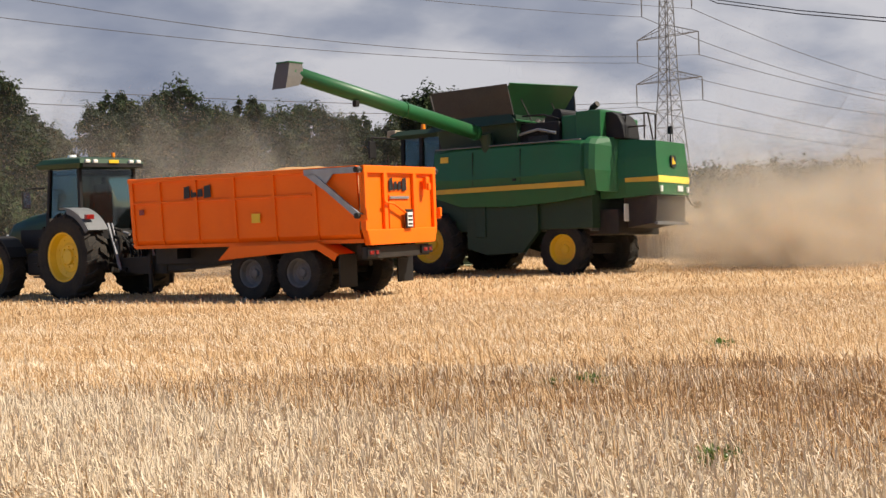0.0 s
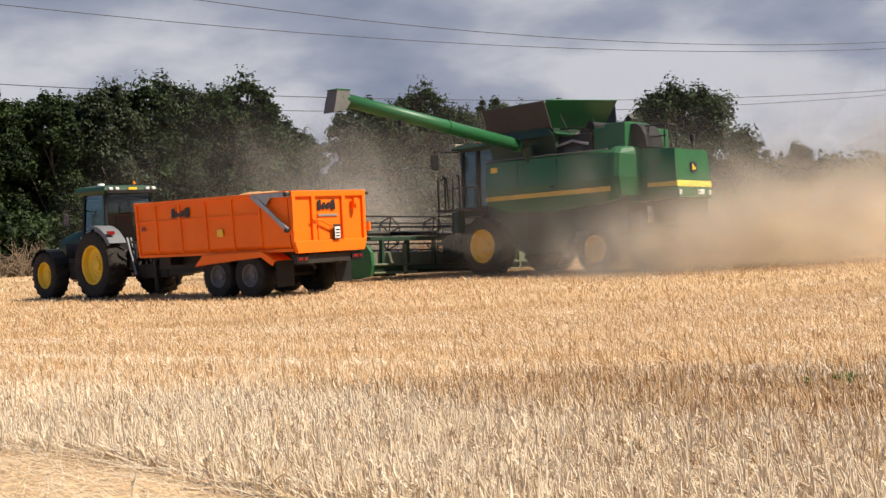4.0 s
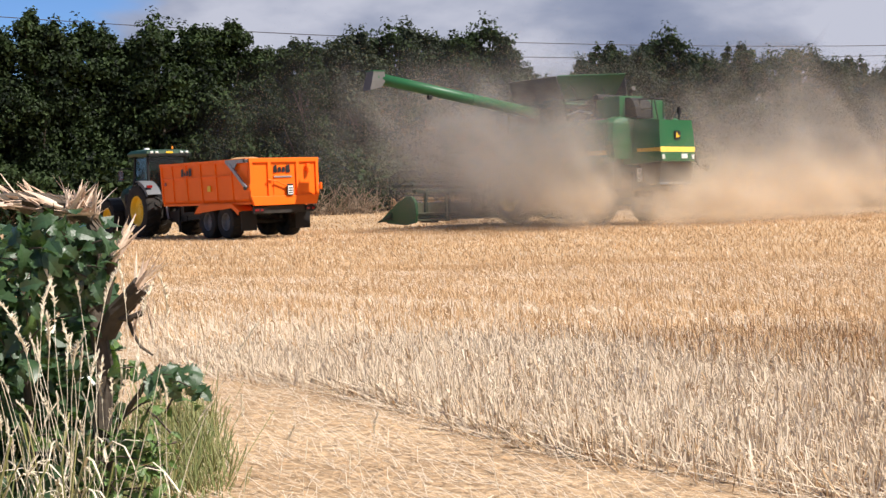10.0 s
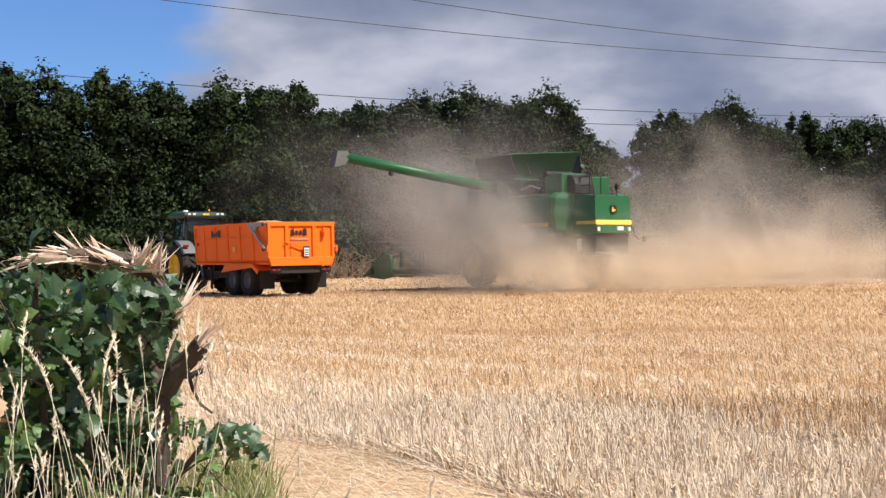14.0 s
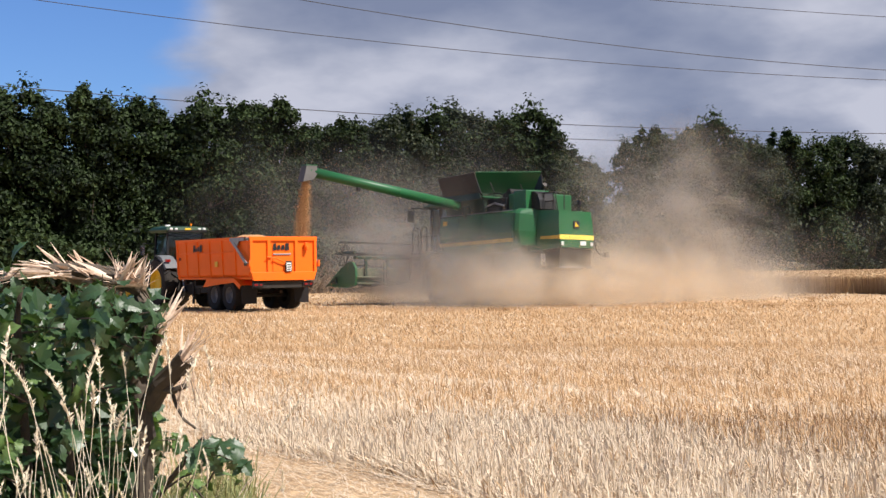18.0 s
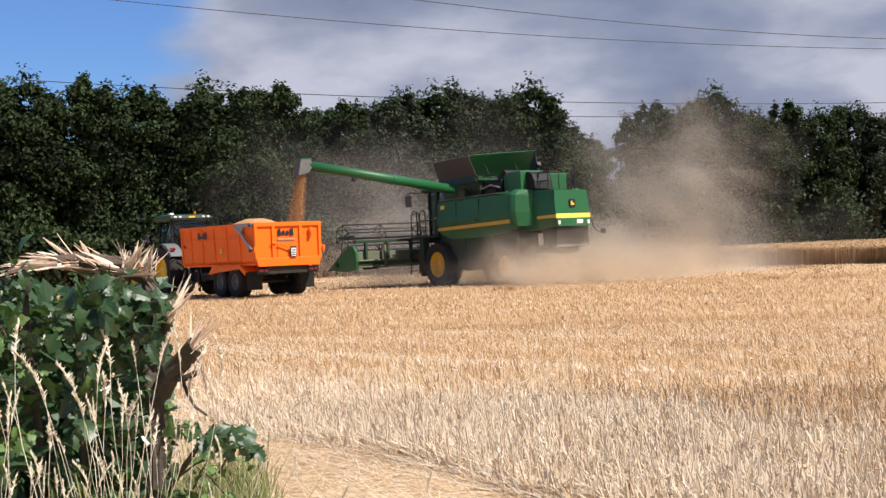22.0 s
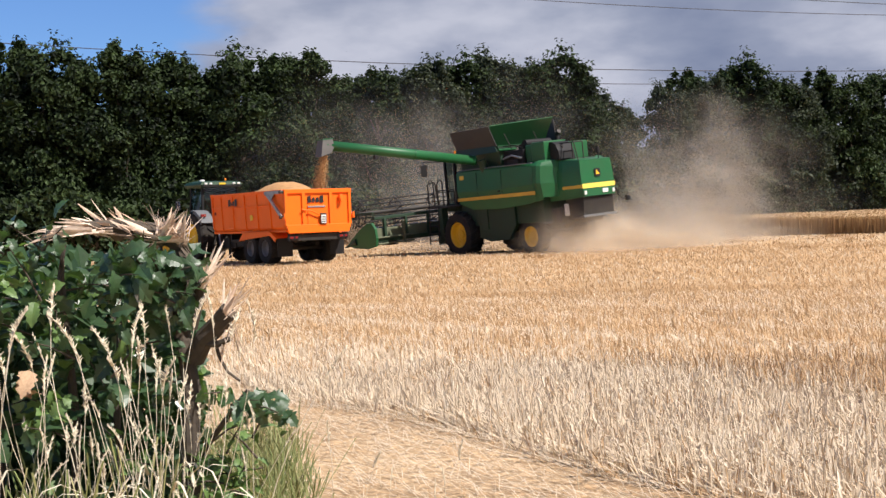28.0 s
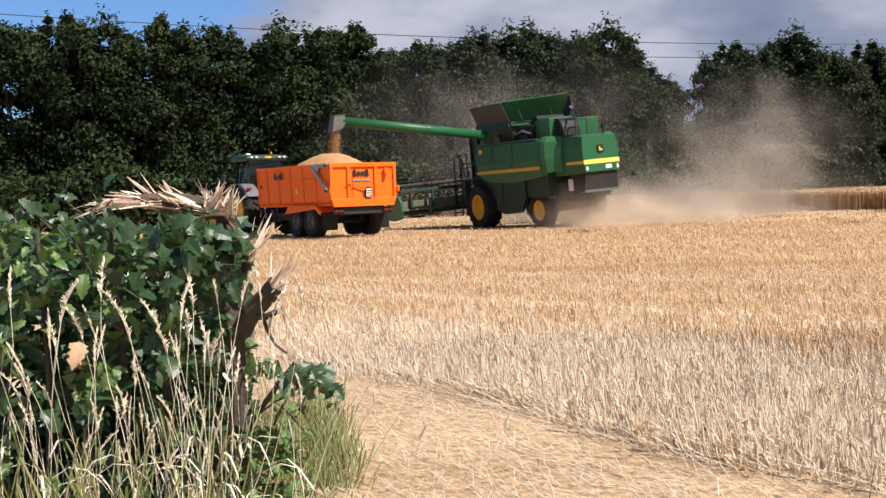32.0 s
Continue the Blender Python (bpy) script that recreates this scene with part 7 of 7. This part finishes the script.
# each: label, half size, wisps, wisp radius, material, seed, then seconds with place beside the harvester (right, ahead, up)
DUST_ROWS = [
    ("dense tan dust behind the harvester's tail", (2.1, 2.0, 0.95), 240, 0.85, DUST, 1, [(0, 1.2, -1.9, 1.0), (6, 0.6, -1.4, 1.0), (13, 0.5, -1.2, 0.8), (19, 0.4, -0.8, 0.55), (24, 0.8, -0.2, -0.1), (32, 1.2, 0.4, -0.4)]),
    ("tan dust rolling off behind the harvester", (2.8, 2.2, 1.1), 240, 1.0, DUST, 2, [(0, 3.8, -3.0, 1.25), (6, 3.8, -2.2, 1.1), (13, 4.0, -1.4, 0.9), (19, 2.8, 0.3, 0.7), (25, 3.0, 1.0, -0.45), (32, 3.6, 1.6, -0.8)]),
    ("tan dust drifting over the stubble", (3.8, 2.6, 1.4), 240, 1.2, DUST, 3, [(0, 7.6, -3.8, 1.5), (6, 8.4, -2.6, 1.2), (13, 8.8, -0.8, 1.0), (19, 6.5, 1.6, 0.2), (25, 7.0, 2.6, -0.9), (32, 8.0, 3.4, -1.4)]),
    ("thin tan dust far behind the harvester", (5.0, 3.2, 2.0), 200, 1.5, DUST_THIN, 4, [(0, 13.0, -4.0, 1.9), (6, 12.5, -2.4, 2.2), (10, 10.0, -1.0, 2.5), (13, 10.0, 1.0, 2.3), (19, 9.0, 4.0, 0.9), (25, 10.0, 6.0, -0.4), (32, 12.0, 8.0, -1.2)]),
    ("tan dust round the harvester's rear wheels", (1.7, 2.4, 0.8), 200, 0.8, DUST, 5, [(0, 1.8, -1.4, 0.7), (2.5, 0.2, 0.4, 0.7), (4.5, -1.0, 0.8, 0.8), (6, -2.0, 1.4, 0.8), (9, -2.8, 2.0, 0.9), (13, -2.6, 0.6, 0.8), (17, -2.2, 1.2, 0.7), (21, -1.2, 1.2, 0.5), (24, -0.8, 0.9, 0.3), (32, 0.2, 0.6, -0.1)]),
    ("billowing grey-tan dust beside the harvester", (2.8, 3.8, 1.9), 240, 1.4, DUST_THIN, 6, [(0, 3.0, -1.2, 0.9), (2, 0.4, 0.6, 0.5), (3, -1.4, 1.4, 0.4), (4.5, -1.8, 0.8, 0.4), (6, -2.2, 1.2, 0.6), (8, -2.6, 2.0, 0.8), (9.6, -3.0, 3.2, 2.1), (13, -3.0, 3.6, 2.5), (16, -2.6, 4.0, 1.4), (19, -1.6, 5.0, 0.6), (23, 1.5, 6.0, -0.6), (32, 6.0, 7.0, -1.6)]),
    ("billowing grey-tan dust over the header", (2.4, 2.6, 2.3), 280, 1.3, DUST_THIN, 7, [(0, -0.5, 14.0, 1.6), (4.5, -0.5, 12.5, 1.6), (6, -2.0, 9.0, 1.8), (8.2, -2.8, 7.2, 2.0), (9.6, -3.0, 6.4, 2.2), (13, -3.2, 5.8, 3.0), (16, -2.4, 9.0, 2.2), (19, -1.0, 10.5, 1.5), (24, 0.8, 12.5, 1.6), (32, 5.0, 13.0, 0.6)]),
    ("thick grey-tan dust rolling along the harvester's side", (2.4, 4.0, 1.5), 200, 1.15, DUST_GREY, 11, [(0, 2.6, -1.6, 1.2), (4.5, 1.2, -1.6, 1.2), (6, -0.6, -0.6, 0.8), (8, -2.4, 1.4, 0.9), (9.6, -3.2, 2.6, 1.7), (13, -3.2, 2.8, 1.5), (15.5, -2.8, 2.6, 1.1), (18, -2.0, 2.0, 0.6), (21, 1.5, 1.5, 0.4), (24, 3.0, 1.4, 0.2), (32, 4.2, 1.8, -0.2)]),
    ("thin haze of dust drifting to the trees", (6.0, 4.0, 2.8), 135, 2.0, DUST_HAZE, 8, [(0, -1.0, 17.0, 3.0), (6, 1.5, 15.0, 3.2), (13, 0.5, 14.0, 4.2), (19, 0.0, 13.0, 4.0), (25, 2.0, 14.0, 4.2), (32, 5.0, 15.0, 4.2)]),
    ("faint haze of dust over the far field", (9.0, 4.0, 3.0), 120, 2.4, DUST_HAZE, 12, [(0, 13.0, 6.0, 3.0), (6, 12.0, 8.0, 2.8), (13, 12.0, 8.0, 2.4), (19, 11.0, 8.0, 1.0), (25, 12.0, 9.0, -0.5), (32, 13.0, 9.0, -1.5)]),
    ("low tan dust along the ground", (3.0, 1.8, 0.5), 170, 0.7, DUST, 9, [(0, 2.5, -2.6, 0.5), (6, 0.8, -1.6, 0.5), (13, -0.5, -0.6, 0.5), (19, -0.6, 0.4, 0.45), (25, 0.6, 0.2, 0.3), (32, 1.4, 0.6, 0.15)]),
    ("tall drifting plume of dust", (2.5, 2.4, 2.5), 150, 1.45, DUST_GREY, 10, [(0, 11.0, -2.0, 2.4), (6, 9.0, -0.6, 2.6), (9, 7.0, 1.0, 2.6), (13, 6.0, 2.0, 2.5), (16, 5.0, 1.4, 2.8), (18, 5.0, 0.5, 3.4), (20, 5.7, -0.2, 4.3), (22, 5.2, 0.2, 3.3), (24, 4.9, 0.8, 2.4), (26.5, 6.8, 2.0, 2.0), (28, 9.0, 3.6, 1.9), (30, 10.0, 4.2, 1.8), (32, 11.6, 5.2, 1.7)]),
]
dust = [(make_dust(*row[:6]), row[6]) for row in DUST_ROWS]


# ---- grain from the auger ----
def make_stream():
    """Falling wheat, from the spout at the origin down along -z."""
    st = np.random.default_rng(3)
    n = 9000
    z = -2.1 * st.uniform(0, 1, n) ** 0.9
    rad = 0.085 + 0.13 * (-z / 2.1)
    x, y = (st.normal(0, 1, n) * rad * 0.75).clip(-0.25, 0.25), (st.normal(0, 1, n) * rad).clip(-0.25, 0.25)
    s = 0.011
    k = np.stack([x, y, z], 1)
    dirs = st.normal(size=(n, 4, 3)) * s
    v = (k[:, None] + dirs).reshape(-1, 3)
    b = (np.arange(n) * 4)[:, None]
    f = np.concatenate([b + np.array([[0, 1, 2]]), b + np.array([[0, 2, 3]]), b + np.array([[0, 3, 1]]), b + np.array([[1, 3, 2]])])
    return tagged(new("grain_stream", cloud_mesh("grain_stream", v.tolist(), f.tolist(), GRAIN)), "stream of golden wheat falling from the auger", "grain", kind="stuff")


stream = make_stream()


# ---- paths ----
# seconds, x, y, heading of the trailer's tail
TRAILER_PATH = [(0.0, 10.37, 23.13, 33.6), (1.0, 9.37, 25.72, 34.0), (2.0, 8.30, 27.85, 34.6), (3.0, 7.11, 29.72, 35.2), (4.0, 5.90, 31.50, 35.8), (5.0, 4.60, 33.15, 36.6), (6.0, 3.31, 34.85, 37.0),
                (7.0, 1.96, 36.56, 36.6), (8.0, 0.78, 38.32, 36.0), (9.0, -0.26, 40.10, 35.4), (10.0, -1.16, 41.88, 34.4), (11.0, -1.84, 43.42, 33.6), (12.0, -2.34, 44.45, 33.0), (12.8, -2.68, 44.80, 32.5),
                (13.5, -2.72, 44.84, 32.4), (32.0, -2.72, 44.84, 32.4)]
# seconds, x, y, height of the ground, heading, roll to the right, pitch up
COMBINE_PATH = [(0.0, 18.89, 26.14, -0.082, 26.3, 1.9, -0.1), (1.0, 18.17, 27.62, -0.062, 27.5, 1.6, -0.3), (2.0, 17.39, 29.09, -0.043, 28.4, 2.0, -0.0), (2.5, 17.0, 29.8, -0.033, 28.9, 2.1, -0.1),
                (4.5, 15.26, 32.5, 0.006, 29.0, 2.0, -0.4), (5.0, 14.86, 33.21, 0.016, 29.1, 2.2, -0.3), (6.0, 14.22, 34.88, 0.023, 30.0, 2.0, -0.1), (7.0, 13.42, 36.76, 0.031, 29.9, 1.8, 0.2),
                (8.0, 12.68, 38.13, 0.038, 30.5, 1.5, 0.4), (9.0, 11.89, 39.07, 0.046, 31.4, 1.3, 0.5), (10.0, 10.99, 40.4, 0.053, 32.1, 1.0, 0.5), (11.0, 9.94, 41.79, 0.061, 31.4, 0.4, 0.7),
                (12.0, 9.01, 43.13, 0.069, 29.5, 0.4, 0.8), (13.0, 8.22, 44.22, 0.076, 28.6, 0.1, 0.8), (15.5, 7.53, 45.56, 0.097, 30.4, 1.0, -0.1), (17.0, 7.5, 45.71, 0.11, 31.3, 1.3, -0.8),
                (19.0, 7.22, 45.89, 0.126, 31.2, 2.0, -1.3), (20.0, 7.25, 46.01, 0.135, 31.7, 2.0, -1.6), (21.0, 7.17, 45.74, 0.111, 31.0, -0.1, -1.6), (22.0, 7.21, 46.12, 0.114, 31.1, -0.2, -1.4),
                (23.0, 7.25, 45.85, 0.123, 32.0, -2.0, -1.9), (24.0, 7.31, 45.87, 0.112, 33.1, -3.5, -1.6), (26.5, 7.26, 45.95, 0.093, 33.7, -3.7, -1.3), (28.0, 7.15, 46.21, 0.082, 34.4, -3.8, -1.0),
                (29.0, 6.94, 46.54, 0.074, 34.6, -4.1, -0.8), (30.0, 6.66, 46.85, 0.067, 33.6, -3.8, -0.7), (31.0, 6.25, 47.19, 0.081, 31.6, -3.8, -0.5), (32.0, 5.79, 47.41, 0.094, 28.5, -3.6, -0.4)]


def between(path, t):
    """Smooth values of a path at t (Catmull-Rom over uneven times)."""
    ts = [p[0] for p in path]
    i = max(0, min(len(ts) - 2, next((k for k in range(len(ts) - 1) if ts[k + 1] >= t), len(ts) - 2)))
    h = ts[i + 1] - ts[i]
    s = (t - ts[i]) / h
    res = []
    for k in range(1, len(path[0])):
        y0, y1 = path[i][k], path[i + 1][k]
        m0 = (path[i + 1][k] - path[i - 1][k]) / (ts[i + 1] - ts[i - 1]) if i else (y1 - y0) / h
        m1 = (path[i + 2][k] - path[i][k]) / (ts[i + 2] - ts[i]) if i + 2 < len(ts) else (y1 - y0) / h
        res.append((2 * s ** 3 - 3 * s ** 2 + 1) * y0 + (s ** 3 - 2 * s ** 2 + s) * h * m0 + (-2 * s ** 3 + 3 * s ** 2) * y1 + (s ** 3 - s ** 2) * h * m1)
    return res


def times(step, end=32.0):
    return [round(step * k, 3) for k in range(int(end / step) + 1)]


def trailer_pose(t):
    x, y, a = between(TRAILER_PATH, t)
    return pose(x, y, 0.06 * min(1.0, t / 12.0), 0, 0, a)


def tractor_pose(t):
    # the tractor still swings on the hitch while it straightens up
    swing = -8.0 * max(0.0, 1.0 - t / 12.8)
    return trailer_pose(t) @ pose(0.0, 6.8, 0, 0, 0, swing) @ pose(0.0, 0.92, 0)


def combine_pose(t):
    x, y, z, a, roll, pitch = between(COMBINE_PATH, t)
    return pose(x, y, z, 0, 0, a) @ pose(0, 0, 0, pitch, roll, 0)


# seconds, how far the header is lifted
LIFT = [(0.0, -0.15), (5.0, -0.25), (10.0, -0.30), (13.0, -0.10), (16.0, 0.20), (20.0, 0.50), (24.0, 0.50), (29.0, 0.35), (32.0, 0.30)]


def lift(t):
    return between(LIFT, t)[0]


def travelled(f, t, step=0.05):
    d, k = 0.0, 0.0
    while k < t - 1e-6:
        a, b = f(k), f(min(t, k + step))
        v = b.translation - a.translation
        d += v.dot(a.to_3x3() @ Vector((0, 1, 0)))
        k += step
    return d


def roll_rows(f, radius, at, end=32.0, step=0.25):
    """Rows for a wheel that rolls as its vehicle goes."""
    rows, d, last = [], 0.0, f(0.0)
    for t in times(step, end):
        m = f(t)
        d += (m.translation - last.translation).dot(last.to_3x3() @ Vector((0, 1, 0)))
        last = m
        rows.append((t, Matrix.Translation(at) @ Matrix.Rotation(-d / radius, 4, "X")))
    return rows


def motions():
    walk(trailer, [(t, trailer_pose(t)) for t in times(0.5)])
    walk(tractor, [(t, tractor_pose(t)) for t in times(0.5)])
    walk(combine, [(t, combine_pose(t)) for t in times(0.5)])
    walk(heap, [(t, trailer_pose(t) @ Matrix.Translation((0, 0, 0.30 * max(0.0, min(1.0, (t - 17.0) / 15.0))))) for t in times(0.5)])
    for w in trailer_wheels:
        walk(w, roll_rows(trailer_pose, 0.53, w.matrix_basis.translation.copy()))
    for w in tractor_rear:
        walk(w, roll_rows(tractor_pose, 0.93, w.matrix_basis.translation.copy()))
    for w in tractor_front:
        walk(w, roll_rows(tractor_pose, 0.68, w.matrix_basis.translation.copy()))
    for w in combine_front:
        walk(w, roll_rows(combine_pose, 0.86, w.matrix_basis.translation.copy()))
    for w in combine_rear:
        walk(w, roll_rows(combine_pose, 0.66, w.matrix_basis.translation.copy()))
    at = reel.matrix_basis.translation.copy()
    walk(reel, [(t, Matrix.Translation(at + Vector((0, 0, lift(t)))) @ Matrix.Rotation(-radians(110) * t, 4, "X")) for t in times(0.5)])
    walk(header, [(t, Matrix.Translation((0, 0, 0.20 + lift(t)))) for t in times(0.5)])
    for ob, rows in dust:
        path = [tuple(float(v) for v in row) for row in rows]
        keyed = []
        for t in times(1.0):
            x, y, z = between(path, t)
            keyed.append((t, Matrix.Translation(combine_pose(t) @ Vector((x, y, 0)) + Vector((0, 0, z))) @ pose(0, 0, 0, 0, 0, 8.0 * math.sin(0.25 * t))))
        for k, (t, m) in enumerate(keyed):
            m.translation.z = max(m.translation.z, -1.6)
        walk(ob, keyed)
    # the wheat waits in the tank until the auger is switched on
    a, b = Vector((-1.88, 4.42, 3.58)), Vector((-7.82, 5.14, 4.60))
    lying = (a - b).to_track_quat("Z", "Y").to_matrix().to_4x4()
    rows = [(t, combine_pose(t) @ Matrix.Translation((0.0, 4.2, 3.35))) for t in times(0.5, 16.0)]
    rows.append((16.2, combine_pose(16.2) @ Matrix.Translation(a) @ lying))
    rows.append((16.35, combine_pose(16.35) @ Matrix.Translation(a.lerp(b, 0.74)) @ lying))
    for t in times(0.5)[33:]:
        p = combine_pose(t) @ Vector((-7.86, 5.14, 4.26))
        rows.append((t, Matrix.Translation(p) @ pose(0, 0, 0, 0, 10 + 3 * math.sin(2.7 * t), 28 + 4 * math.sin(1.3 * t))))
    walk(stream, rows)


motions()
